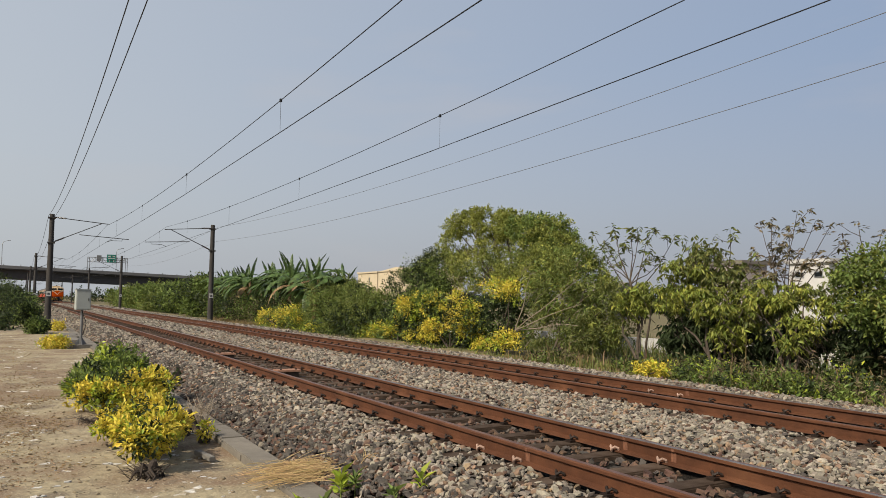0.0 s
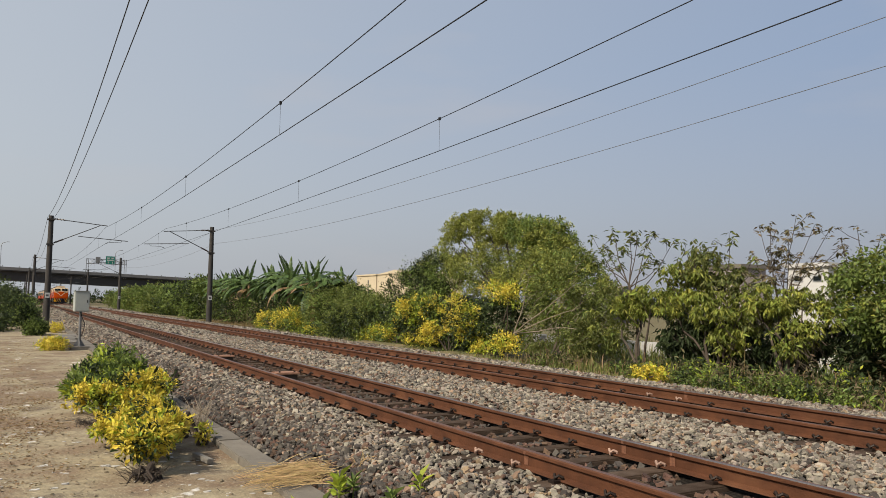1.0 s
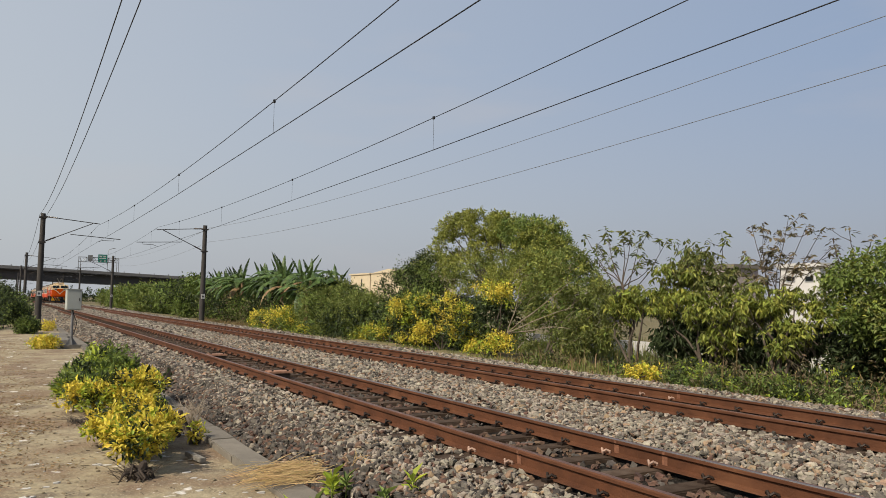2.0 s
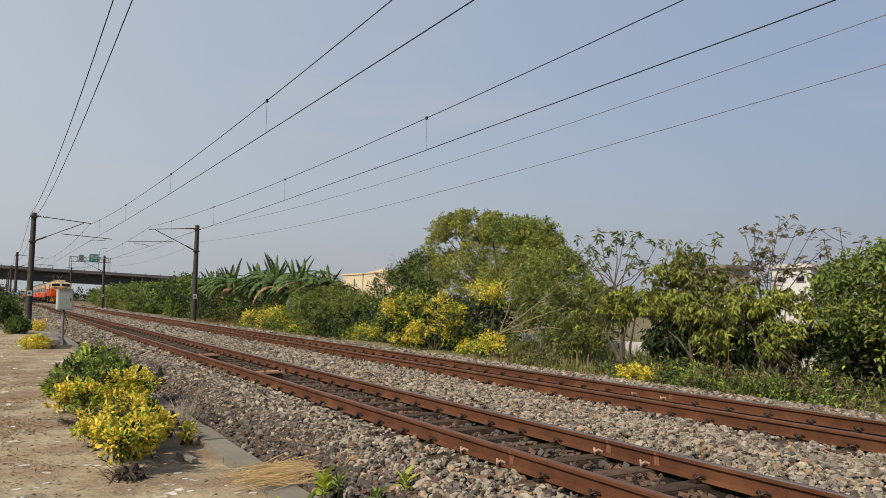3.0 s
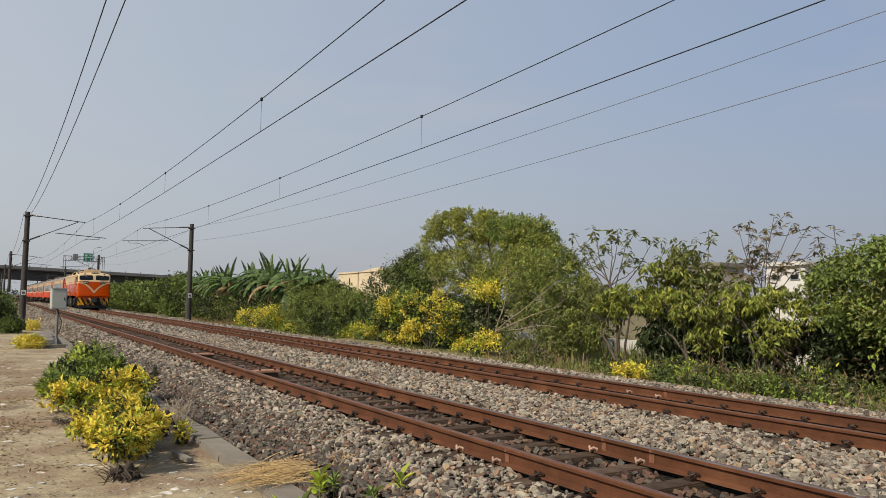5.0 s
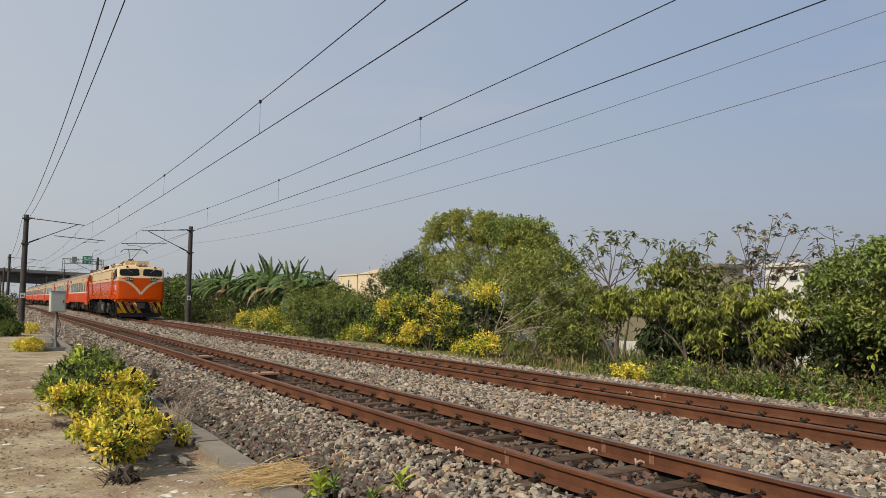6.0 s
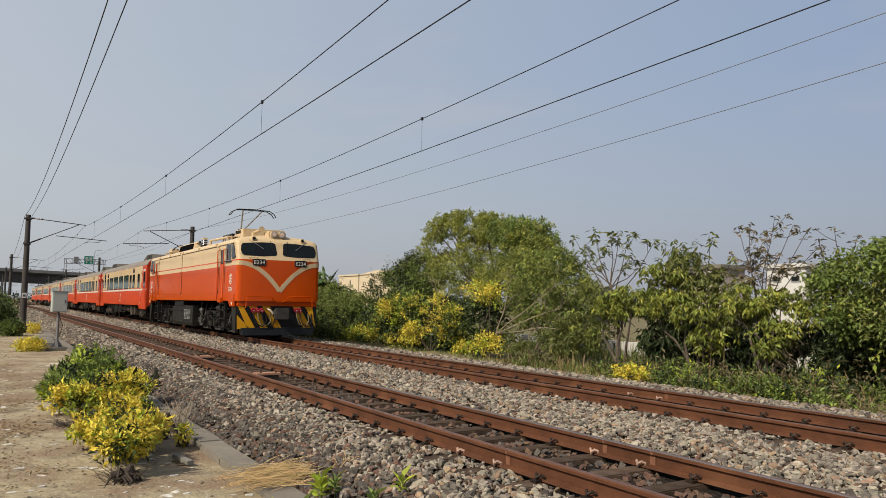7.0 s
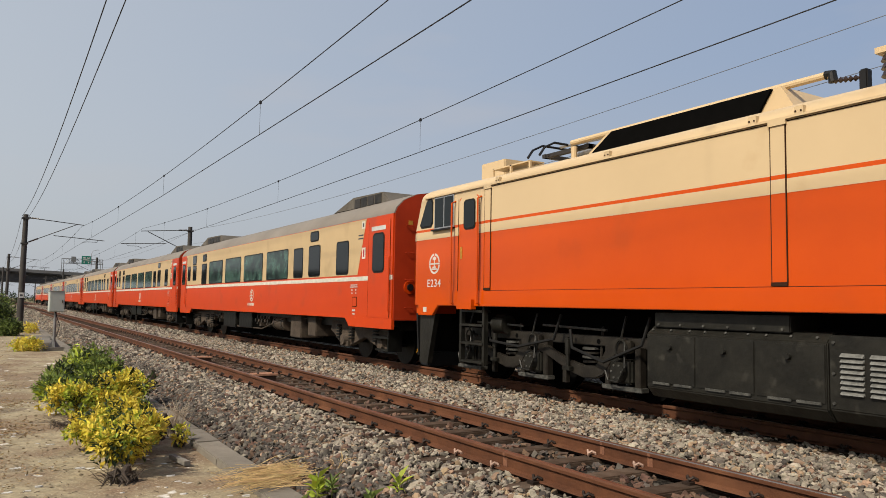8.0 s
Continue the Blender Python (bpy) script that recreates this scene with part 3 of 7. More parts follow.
M["under2"] = mat("dusty_bogie_frame", (0.032, 0.028, 0.022), 0.45, 0, (0.013, 0.011, 0.009), 5, 0.5, 0.3, 20, spec=0.25)
# near-black stand-in for shade in gaps and running gear; also door joints
M["deep"] = mat("black_gap_shade", (0.004, 0.004, 0.004), 0.95, spec=0.02)
M["glass"] = mat("dark_tinted_glass", (0.01, 0.014, 0.014), 0.06, 0, (0.006, 0.008, 0.009), 1, 0.3, spec=0.25)
# green reflections and curtains are painted into the pane as teal patches
M["carglass"] = mat("green_curtain_reflection_glass", (0.06, 0.125, 0.1), 0.1, 0, (0.008, 0.018, 0.016), 2.2, 0.75, spec=0.22)
M["rubber"] = mat("black_rubber", (0.012, 0.012, 0.012), 0.7, spec=0.2)
M["yellow"] = mat("warning_yellow", (0.72, 0.36, 0.008), 0.5, 0, (0.6, 0.28, 0.008), 3, 0.4, spec=0.25)
M["ochre"] = mat("faded_yellow_label", (0.55, 0.27, 0.02), 0.6, 0, (0.3, 0.14, 0.012), 30, 0.6)
M["black"] = mat("black_paint", (0.01, 0.01, 0.011), 0.5, spec=0.25)
M["plow"] = mat("dark_grey_blue_plough", (0.02, 0.023, 0.028), 0.5, 0, (0.013, 0.015, 0.018), 5, 0.5, 0.1, 20, spec=0.25)
M["hose"] = mat("olive_hose", (0.16, 0.14, 0.07), 0.6)
M["redcap"] = mat("crimson_socket", (0.45, 0.015, 0.04), 0.4)
M["cast"] = mat("grey_cast_iron", (0.065, 0.058, 0.05), 0.7, 0.2, (0.03, 0.027, 0.024), 6, 0.5)
M["alu"] = mat("bright_aluminium", (0.6, 0.6, 0.6), 0.35, 0.8)
M["lamp"] = glow("lit_headlamp", (0.62, 0.42, 0.3), 0.05)
M["lampoff"] = mat("lamp_lens", (0.55, 0.52, 0.48), 0.12)
M["vent"] = mat("worn_grey_metal", (0.12, 0.118, 0.105), 0.5, 0.2, (0.04, 0.04, 0.036), 14, 0.6)
M["louvre"] = mat("louvre_grey", (0.26, 0.26, 0.24), 0.45, 0.2, (0.12, 0.12, 0.11), 20, 0.5)
M["seam"] = mat("shadowed_panel_gap", (0.045, 0.02, 0.01), 0.9, spec=0.1)
M["boxpaint"] = mat("grimy_black_paint", (0.022, 0.021, 0.017), 0.42, 0, (0.01, 0.0096, 0.008), 4, 0.5, 0.25, 14, spots=((0.036, 0.034, 0.028), 5.5, 0.6, 0.12), spec=0.25)
M["dusty"] = mat("brown_dusty_steel", (0.105, 0.08, 0.058), 0.7, 0, (0.045, 0.035, 0.027), 4, 0.5, 0.3, 20, spec=0.2)

LEN = 16.2


def half_width(z):
    return float(np.interp(z, [1.0, 3.2, 3.26, 3.32, 3.37, 3.41, 3.46, 3.51, 3.54], [1.43, 1.43, 1.42, 1.38, 1.29, 1.16, 0.9, 0.5, 0.2]))


def rake(z):
    return float(np.interp(z, [1.0, 2.64, 3.26, 3.37, 3.46, 3.54], [0, 0, 0.22, 0.32, 0.46, 0.8]))


def plan(z):
    """The body's outline at height z, counter-clockwise."""
    w, r = half_width(z), rake(z)
    k = w / 1.43
    q = [(0, -0.07), (0.6 * k, -0.055), (1.28 * k, -0.02), (1.37 * k, 0.005), (1.415 * k, 0.05), (w, 0.12), (w, 0.18)]
    right = [(x, y + r) for x, y in q]
    ring = right + [(x, LEN - y) for x, y in right[::-1]]
    return ring + [(-x, y) for x, y in ring[::-1] if x > 1e-6]


def loft(zs, cap_top=False, cap_bottom=False):
    mb = MB()
    rings = [[(x, y, z) for x, y in plan(z)] for z in zs]
    n = len(rings[0])
    for r in rings:
        mb.v += r
    for k in range(len(zs) - 1):
        for i in range(n):
            mb.f.append((k * n + i, k * n + (i + 1) % n, (k + 1) * n + (i + 1) % n, (k + 1) * n + i))
    if cap_bottom:
        mb.f.append(tuple(range(n - 1, -1, -1)))
    if cap_top:
        mb.f.append(tuple((len(zs) - 1) * n + i for i in range(n)))
    return mb


def front_y(x, z):
    k = half_width(z) / 1.43
    return float(np.interp(abs(x), [0, 0.6 * k, 1.28 * k, 1.37 * k, 1.415 * k, half_width(z)], [-0.07, -0.055, -0.02, 0.005, 0.05, 0.12])) + rake(z)


def outward(x, o):
    return x + math.copysign(o * min(1.0, max(0.0, (abs(x) - 1.28) / 0.12)), x)


def on_front(x, z, o):
    return (outward(x, o), front_y(x, z) - o, z)


def on_rear(x, z, o):
    return (outward(x, o), LEN - front_y(x, z) + o, z)


def on_side(s, w=1.43):
    return lambda y, z, o: (s * (w + o), y, z)


def plate(outline, where, d=0.012, depth=0.03):
    """A plate of the given outline laid on a surface."""
    k = len(outline)
    mb = MB()
    mb.v = [where(a, b, d) for a, b in outline] + [where(a, b, d - depth) for a, b in outline]
    mb.f = [tuple(range(k))] + [(i, k + i, k + (i + 1) % k, (i + 1) % k) for i in range(k)] + [tuple(range(2 * k - 1, k - 1, -1))]
    return mb


def rounded(x0, x1, z0, z1, r, n=4):
    out = []
    for cx, cz, a0 in ((x1 - r, z1 - r, 0), (x0 + r, z1 - r, 90), (x0 + r, z0 + r, 180), (x1 - r, z0 + r, 270)):
        out += [(cx + r * math.cos(radians(a0 + 90 * i / n)), cz + r * math.sin(radians(a0 + 90 * i / n))) for i in range(n + 1)]
    return out


def grow(o, d):
    cx, cz = sum(a for a, _ in o) / len(o), sum(b for _, b in o) / len(o)
    w, h = max(a for a, _ in o) - min(a for a, _ in o), max(b for _, b in o) - min(b for _, b in o)
    return [(cx + (a - cx) * (1 + 2 * d / w), cz + (b - cz) * (1 + 2 * d / h)) for a, b in o]


def window(outline, where, parent, glass="glass", frame_mat="rubber", d=0.008, rim=0.03):
    w = part("window", plate(grow(outline, rim), where, d), frame_mat, parent, "dark rubber window surround")
    part("pane", plate(outline, where, d + 0.006, 0.01), glass, w, "dark reflecting glass")
    return w


def ribbon(path, half, where, d=0.004):
    """A painted band along a path on a surface."""
    mb = MB()
    k = len(path)
    for i in range(k):
        a, b = path[max(0, i - 1)], path[min(k - 1, i + 1)]
        tx, tz = b[0] - a[0], b[1] - a[1]
        n = math.hypot(tx, tz)
        nx, nz = -tz / n * half, tx / n * half
        mb.v += [where(path[i][0] + nx, path[i][1] + nz, d), where(path[i][0] - nx, path[i][1] - nz, d),
                 where(path[i][0] + nx, path[i][1] + nz, -0.02), where(path[i][0] - nx, path[i][1] - nz, -0.02)]
    for i in range(k - 1):
        a, b = 4 * i, 4 * i + 4
        mb.f += [(a, a + 1, b + 1, b), (a, b, b + 2, a + 2), (a + 1, a + 3, b + 3, b + 1)]
    return mb


def emblem(parent, cx, cz, r, where):
    """A round railway emblem drawn as plain white shapes."""
    def arc(r0, r1, a0, a1, n=14):
        an = [radians(a0 + (a1 - a0) * i / n) for i in range(n + 1)]
        return [(cx + r * r1 * math.cos(a), cz + r * r1 * math.sin(a)) for a in an] + [(cx + r * r0 * math.cos(a), cz + r * r0 * math.sin(a)) for a in an[::-1]]
    e = part("emblem", plate(arc(0.8, 1.0, 8, 84), where, 0.003, 0.02), "white", parent, "round white emblem")
    for a0, a1 in ((96, 172), (188, 264), (264, 276), (276, 352)):
        part("emblem_arc", plate(arc(0.8, 1.0, a0, a1), where, 0.003, 0.02), "white", e)
    for k, (x0, x1, z0, z1) in enumerate(((-0.07, 0.07, -0.5, 0.7), (-0.3, 0.3, 0.36, 0.62), (-0.97, 0.97, -0.08, 0.06), (-0.3, 0.3, -0.42, -0.28), (-0.5, 0.5, -0.6, -0.46))):
        part("emblem_bar", plate([(cx + r * x0, cz + r * z0), (cx + r * x1, cz + r * z0), (cx + r * x1, cz + r * z1), (cx + r * x0, cz + r * z1)], where, 0.005 + 0.0015 * k, 0.02), "white", e)
    return e


def lettering(parent, word, cx, cz, width, height, where, flip, material="white", d=0.006, name="lettering"):
    """Raised letters laid on a surface, read from outside; flip turns the reading way."""
    cu = bpy.data.curves.new("letters", 'FONT')
    cu.body, cu.align_x, cu.align_y, cu.space_character, cu.offset = word, 'CENTER', 'CENTER', 1.12, 0.012
    ob = bpy.data.objects.new("letters", cu)
    me = bpy.data.meshes.new_from_object(ob)
    bpy.data.objects.remove(ob)
    xs, ys = [v.co.x for v in me.vertices], [v.co.y for v in me.vertices]
    mx, my = (max(xs) + min(xs)) / 2, (max(ys) + min(ys)) / 2
    kx, ky = width / (max(xs) - min(xs)), height / (max(ys) - min(ys))
    for v in me.vertices:
        v.co = where(cx + flip * (v.co.x - mx) * kx, cz + (v.co.y - my) * ky, d)
    me.materials.append(M[material])
    return part(name, me, None, parent)


def bars(parent, x0, x1, z0, z1, n, where, material="white", d=0.012):
    w = (x1 - x0) / n
    for i in range(n):
        part("mark", plate([(x0 + i * w, z0), (x0 + (i + 0.62) * w, z0), (x0 + (i + 0.62) * w, z1), (x0 + i * w, z1)], where, d, 0.012), material, parent)


def bogie(parent, y0, y1, axles, r=0.46, material="under2"):
    b = part("bogie", MB().box(-0.85, 0.85, y0 + 0.3, y1 - 0.3, 0.42, 0.7), "under", parent, "grimy wheel bogie")
    for s in (-1, 1):
        prof = [(y0, 0.62), (y0 + 0.25, 0.52)]
        for i, a in enumerate(axles):
            prof += [(a - 0.42, 0.36), (a - 0.2, 0.3), (a + 0.2, 0.3), (a + 0.42, 0.36)]
            if i < len(axles) - 1:
                prof += [(a * 0.5 + axles[i + 1] * 0.5, 0.52)]
        prof += [(y1 - 0.25, 0.52), (y1, 0.62), (y1 - 0.1, 0.86), (y1 - 0.8, 0.8)]
        for a in axles[::-1]:
            prof += [(a + 0.3, 0.84), (a - 0.3, 0.84)]
        prof += [(y0 + 0.8, 0.8), (y0 + 0.1, 0.86)]
        part("bogie_frame", MB().extrude(prof, s * 0.98, s * 1.12, "x"), material, b, "dusty cast side frame", 0.015)
        for a in axles:
            part("axle_box", MB().cyl((s * 1.12, a, r), (s * 1.24, a, r), 0.17, 0.12, 12).box(s * 1.0, s * 1.18, a - 0.22, a + 0.22, 0.28, 0.4), material, b)
            for o in (-0.36, 0.36):
                mb = MB()
                for k in range(5):
                    mb.cyl((s * 1.14, a + o, 0.45 + 0.07 * k), (s * 1.14, a + o, 0.485 + 0.07 * k), 0.09, 0.09, 10)
                part("coil_spring", mb, "under", b)
    for a in axles:
        mb = MB().cyl((-0.9, a, r), (0.9, a, r), 0.08, n=8)
        for s in (-1, 1):
            mb.cyl((s * 0.5, a, r), (s * 0.63, a, r), r, r, 24)
            mb.cyl((s * 0.48, a, r), (s * 0.52, a, r), r + 0.025, r + 0.025, 24)
        part("wheelset", mb, "under", b, "steel wheels on an axle", smooth=True)
    return b


def loco_bogie(parent, y0, y1, axles, turn, r=0.46):
    """A three-axle bogie: a straight top beam and swan-necked bows that hang between the axle boxes; turn: the way along y in which the necks rise."""
    # bogie core and wheels take the near-black shade colour
    b = part("bogie", MB().box(-0.55, 0.55, y0 + 0.3, y1 - 0.3, 0.42, 0.7), "deep", parent, "black wheel bogie, its core coloured as deep shade")
    ax = sorted(axles, reverse=turn < 0)
    for s in (-1, 1):
        part("top_beam", MB().box(s * 0.96, s * 1.06, y0 + 0.05, y1 - 0.1, 0.74, 0.88), "under2", b, "straight bogie side beam", 0.012)
        for q in range(7):
            y = y0 + 0.35 + q * 0.62
            part("beam_hole", MB().cyl((s * 1.055, y, 0.8), (s * 1.064, y, 0.8), 0.035, n=12), "deep", b)
        for a, c in zip(ax[:-1], ax[1:]):
            u = (c - a) / 1.85
            top = [(a - 0.16 * u, 0.84), (a + 0.1 * u, 0.86), (a + 0.25 * u, 0.8), (a + 0.36 * u, 0.62), (a + 0.5 * u, 0.48), (a + 0.72 * u, 0.46), (a + 1.05 * u, 0.52), (a + 1.4 * u, 0.64), (a + 1.7 * u, 0.76), (c, 0.8)]
            low = [(c, 0.6), (a + 1.6 * u, 0.58), (a + 1.3 * u, 0.46), (a + 1.0 * u, 0.35), (a + 0.75 * u, 0.29), (a + 0.5 * u, 0.3), (a + 0.34 * u, 0.36), (a + 0.22 * u, 0.5), (a + 0.12 * u, 0.64), (a - 0.16 * u, 0.68)]
            part("equaliser", MB().extrude(top + low, s * 1.07, s * 1.15, "x"), "under2", b, "cast swan-neck equaliser", 0.014)
            m = a + 0.72 * u
            for dz in range(4):
                part("spring_coil", MB().cyl((s * 1.0, m, 0.5 + 0.06 * dz), (s * 1.0, m, 0.53 + 0.06 * dz), 0.13, n=14), "vent" if dz % 2 else "under2", b)
            part("damper", MB().cyl((s * 1.18, m + 0.3 * u, 0.42), (s * 1.18, m + 0.3 * u, 0.62), 0.03, n=10).cyl((s * 1.18, m + 0.3 * u, 0.6), (s * 1.18, m + 0.3 * u, 0.82), 0.045, n=10), "boxpaint", b, smooth=True)
            part("damper_foot", MB().box(s * 1.12, s * 1.22, m + 0.3 * u - 0.09, m + 0.3 * u + 0.09, 0.37, 0.43), "boxpaint", b, "", 0.01)
            part("hanger", MB().box(s * 1.0, s * 1.07, m + 0.5 * u - 0.04, m + 0.5 * u + 0.04, 0.18, 0.5), "under2", b)
            part("brake_rod", MB().cyl((s * 1.12, a + 0.3 * u, 0.96), (s * 1.12, c - 0.2 * u, 0.99), 0.018, n=6), "vent", b)
        for a in ax:
            bx = part("axle_box", MB().box(s * 1.04, s * 1.18, a - 0.2, a + 0.2, 0.28, 0.6), "boxpaint", b, "", 0.03)
            part("axle_cap", MB().cyl((s * 1.16, a, r - 0.02), (s * 1.24, a, r - 0.02), 0.15, 0.12, 16), "boxpaint", bx)
            for q in range(6):
                w = q * 1.047
                part("cap_bolt", MB().cyl((s * 1.22, a + 0.09 * math.cos(w), r - 0.02 + 0.09 * math.sin(w)), (s * 1.25, a + 0.09 * math.cos(w), r - 0.02 + 0.09 * math.sin(w)), 0.016, n=6), "vent", bx)
            for o in (-0.27, 0.27):
                part("pedestal_leg", MB().box(s * 1.02, s * 1.14, a + o - 0.05, a + o + 0.05, 0.2, 0.76), "under2", b, "", 0.01)
            part("pedestal_tie", MB().box(s * 1.02, s * 1.16, a - 0.36, a + 0.36, 0.19, 0.25), "vent", b, "scuffed tie bar under the axle box", 0.008)
            loop = [(s * 1.18, a - 0.02 + 0.1 * math.cos(w), 0.72 + 0.13 * math.sin(w)) for w in np.linspace(1.6, 8.6, 16)]
            part("brake_hose", MB().tube([(s * 1.12, a - 0.06, 1.16), (s * 1.17, a - 0.05, 0.98)] + loop + [(s * 1.26, a - 0.16, 0.5), (s * 1.27, a - 0.06, 0.31), (s * 1.27, a + 0.12, 0.32), (s * 1.25, a + 0.2, 0.44)], 0.014, 6), "boxpaint", b, "looped grey hose")
            part("sand_pipe", MB().tube([(s * 1.0, a + 0.5, 1.0), (s * 1.02, a + 0.52, 0.5), (s * 0.8, a + 0.5, 0.12)], 0.02, 6), "under2", b)
        end = ax[-1]
        part("brake_cylinder", MB().cyl((s * 1.1, end - 0.75 * turn, 0.97), (s * 1.1, end - 1.05 * turn, 0.97), 0.15, 0.15, 16).cyl((s * 1.1, end - 0.6 * turn, 0.97), (s * 1.1, end - 0.78 * turn, 0.97), 0.05, n=8), "boxpaint", b, "round brake cylinder", smooth=True)
    for a in ax:
        mb = MB().cyl((-0.9, a, r), (0.9, a, r), 0.08, n=8)
        for s in (-1, 1):
            mb.cyl((s * 0.5, a, r), (s * 0.63, a, r), r, r, 24)
            mb.cyl((s * 0.48, a, r), (s * 0.52, a, r), r + 0.025, r + 0.025, 24)
        part("wheelset", mb, "deep", b, "steel wheels on an axle", smooth=True)
    return b


def make_loco():
    t = thing("locomotive", "orange and cream electric locomotive with black and yellow skirt", "locomotive")
    part("lower_body", loft([1.26, 1.3, 2.6, 2.64], cap_bottom=True), "orange", t, "glossy orange lower body", smooth=True)
    part("upper_body", loft([2.64, 2.68, 3.16, 3.2]), "cream", t, "cream upper body", smooth=True)
    part("roof", loft([3.2, 3.26, 3.32, 3.37, 3.41, 3.46, 3.51, 3.54], cap_top=True), "cream", t, "curved cream roof", smooth=True)
    for s in (-1, 1):
        S = on_side(s)
        part("stripe", plate([(0.12, 2.45), (LEN - 0.12, 2.45), (LEN - 0.12, 2.595), (0.12, 2.595)], S, 0.003), "cream", t, "cream stripe")
        sill = [(0.25, 1.07), (0.75, 1.07), (0.95, 1.25), (LEN - 0.95, 1.25), (LEN - 0.75, 1.07), (LEN - 0.25, 1.07), (LEN - 0.25, 1.5), (0.25, 1.5)]
        part("sill", plate(sill, S, 0.022, 0.06), "orange", t, "orange sole bar", 0.008)
        part("sill_groove", plate([(2.4, 1.502), (LEN - 2.4, 1.502), (LEN - 2.4, 1.508), (2.4, 1.508)], S, 0.004), "seam", t)
        part("gutter", plate([(0.45, 3.2), (LEN - 0.45, 3.2), (LEN - 0.45, 3.225), (0.45, 3.225)], S, 0.03, 0.05), "cream", t)
        part("gutter_gap", plate([(2.4, 3.178), (LEN - 2.4, 3.178), (LEN - 2.4, 3.188), (2.4, 3.188)], S, 0.004), "seam", t)
        for y in (2.41, 8.47, 13.66):
            r = part("cover_rib", plate([(y, 1.55), (y + 0.16, 1.55), (y + 0.16, 2.64), (y, 2.64)], S, 0.014), "orange", t)
            part("cover_rib_top", plate([(y, 2.64), (y + 0.16, 2.64), (y + 0.16, 3.17), (y, 3.17)], S, 0.014), "cream", r)
            part("rib_stripe", plate([(y, 2.45), (y + 0.16, 2.45), (y + 0.16, 2.595), (y, 2.595)], S, 0.017), "cream", r)
            part("rib_foot", plate([(y - 0.01, 1.51), (y + 0.17, 1.51), (y + 0.17, 1.55), (y - 0.01, 1.55)], S, 0.024), "seam", r)
            part("rib_head", plate([(y - 0.02, 3.15), (y + 0.18, 3.15), (y + 0.18, 3.2), (y - 0.02, 3.2)], S, 0.03), "cream", r)
            for e in (y - 0.011, y + 0.161):
                part("seam", plate([(e, 1.55), (e + 0.011, 1.55), (e + 0.011, 3.17), (e, 3.17)], S, 0.0125), "seam", r)
        for y in (2.75, 5.4, 8.3, 8.83, 11.0, 13.45):
            j = part("gutter_joint", plate([(y - 0.05, 3.2), (y + 0.05, 3.2), (y + 0.05, 3.3), (y - 0.05, 3.3)], S, 0.034, 0.05), "cream", t)
            for a in (-0.03, 0.03):
                part("bolt", MB().cyl((s * 1.46, y + a, 3.25), (s * 1.472, y + a, 3.25), 0.01, n=6), "seam", j)
        for end in (0, 1):
            Y = (lambda y: y) if end == 0 else (lambda y: LEN - y)
            window([(Y(a), b) for a, b in ((0.27, 2.75), (0.32, 2.7), (0.63, 2.7), (0.68, 2.76), (0.68, 3.11), (0.63, 3.17), (0.54, 3.17), (0.47, 3.12))], S, t)
            w = part("cab_window", plate([(Y(a), b) for a, b in ((0.76, 2.62), (1.42, 2.62), (1.42, 3.19), (0.76, 3.19))], S, 0.01), "alu", t, "aluminium sliding window frame")
            for a, b in ((0.785, 1.07), (1.11, 1.395)):
                part("pane", plate([(Y(a), 2.645), (Y(b), 2.645), (Y(b), 3.17), (Y(a), 3.17)], S, 0.014, 0.01), "glass", w)
            part("window_sill", plate([(Y(0.72), 2.585), (Y(1.46), 2.585), (Y(1.46), 2.612), (Y(0.72), 2.612)], S, 0.06, 0.08), "black", t)
            d = part("cab_door", plate([(Y(a), b) for a, b in rounded(1.6, 2.2, 1.3, 3.1, 0.08)], S, 0.006), "orange", t, "cab side door")
            part("door_top", plate([(Y(a), b) for a, b in ((1.6, 2.64), (2.2, 2.64), (2.2, 3.02), (2.12, 3.1), (1.68, 3.1), (1.6, 3.02))], S, 0.009), "cream", d)
            window([(Y(a), b) for a, b in rounded(1.77, 2.08, 2.56, 3.02, 0.07)], S, d, d=0.014, rim=0.025)
            for a in (1.57, 2.215):
                part("door_seam", plate([(Y(a), 1.3), (Y(a + 0.009), 1.3), (Y(a + 0.009), 3.08), (Y(a), 3.08)], S, 0.008), "seam", d)
            for a in (1.47, 2.27):
                part("handrail", MB().tube([(s * 1.43, Y(a), 1.28), (s * 1.51, Y(a), 1.3), (s * 1.51, Y(a), 3.02), (s * 1.43, Y(a), 3.05)], 0.017, 8), "orange", t, "orange handrail")
            part("step", plate([(Y(1.68), 1.2), (Y(2.12), 1.2), (Y(2.12), 1.36), (Y(1.68), 1.36)], S, 0.09, 0.1), "orange", t, "folding door step")
            lad = part("ladder", MB().box(s * 1.3, s * 1.38, Y(1.6) - 0.03, Y(1.6) + 0.03, 0.3, 1.25), "boxpaint", t, "black entry ladder")
            mb = MB().box(s * 1.3, s * 1.38, Y(2.28) - 0.03, Y(2.28) + 0.03, 0.3, 1.25)
            for z in (0.32, 0.62, 0.92, 1.15):
                mb.box(s * 1.22, s * 1.4, min(Y(1.6), Y(2.28)), max(Y(1.6), Y(2.28)), z, z + 0.035)
            part("rung", mb, "boxpaint", lad)
            emblem(t, Y(0.78), 2.0, 0.185, S)
            lettering(t, "E234", Y(0.78), 1.65, 0.47, 0.14, S, s)
            part("small_label", plate([(Y(0.5) - 0.06, 1.13), (Y(0.5) + 0.06, 1.13), (Y(0.5) + 0.06, 1.22), (Y(0.5) - 0.06, 1.22)], S, 0.026, 0.02), "white", t)
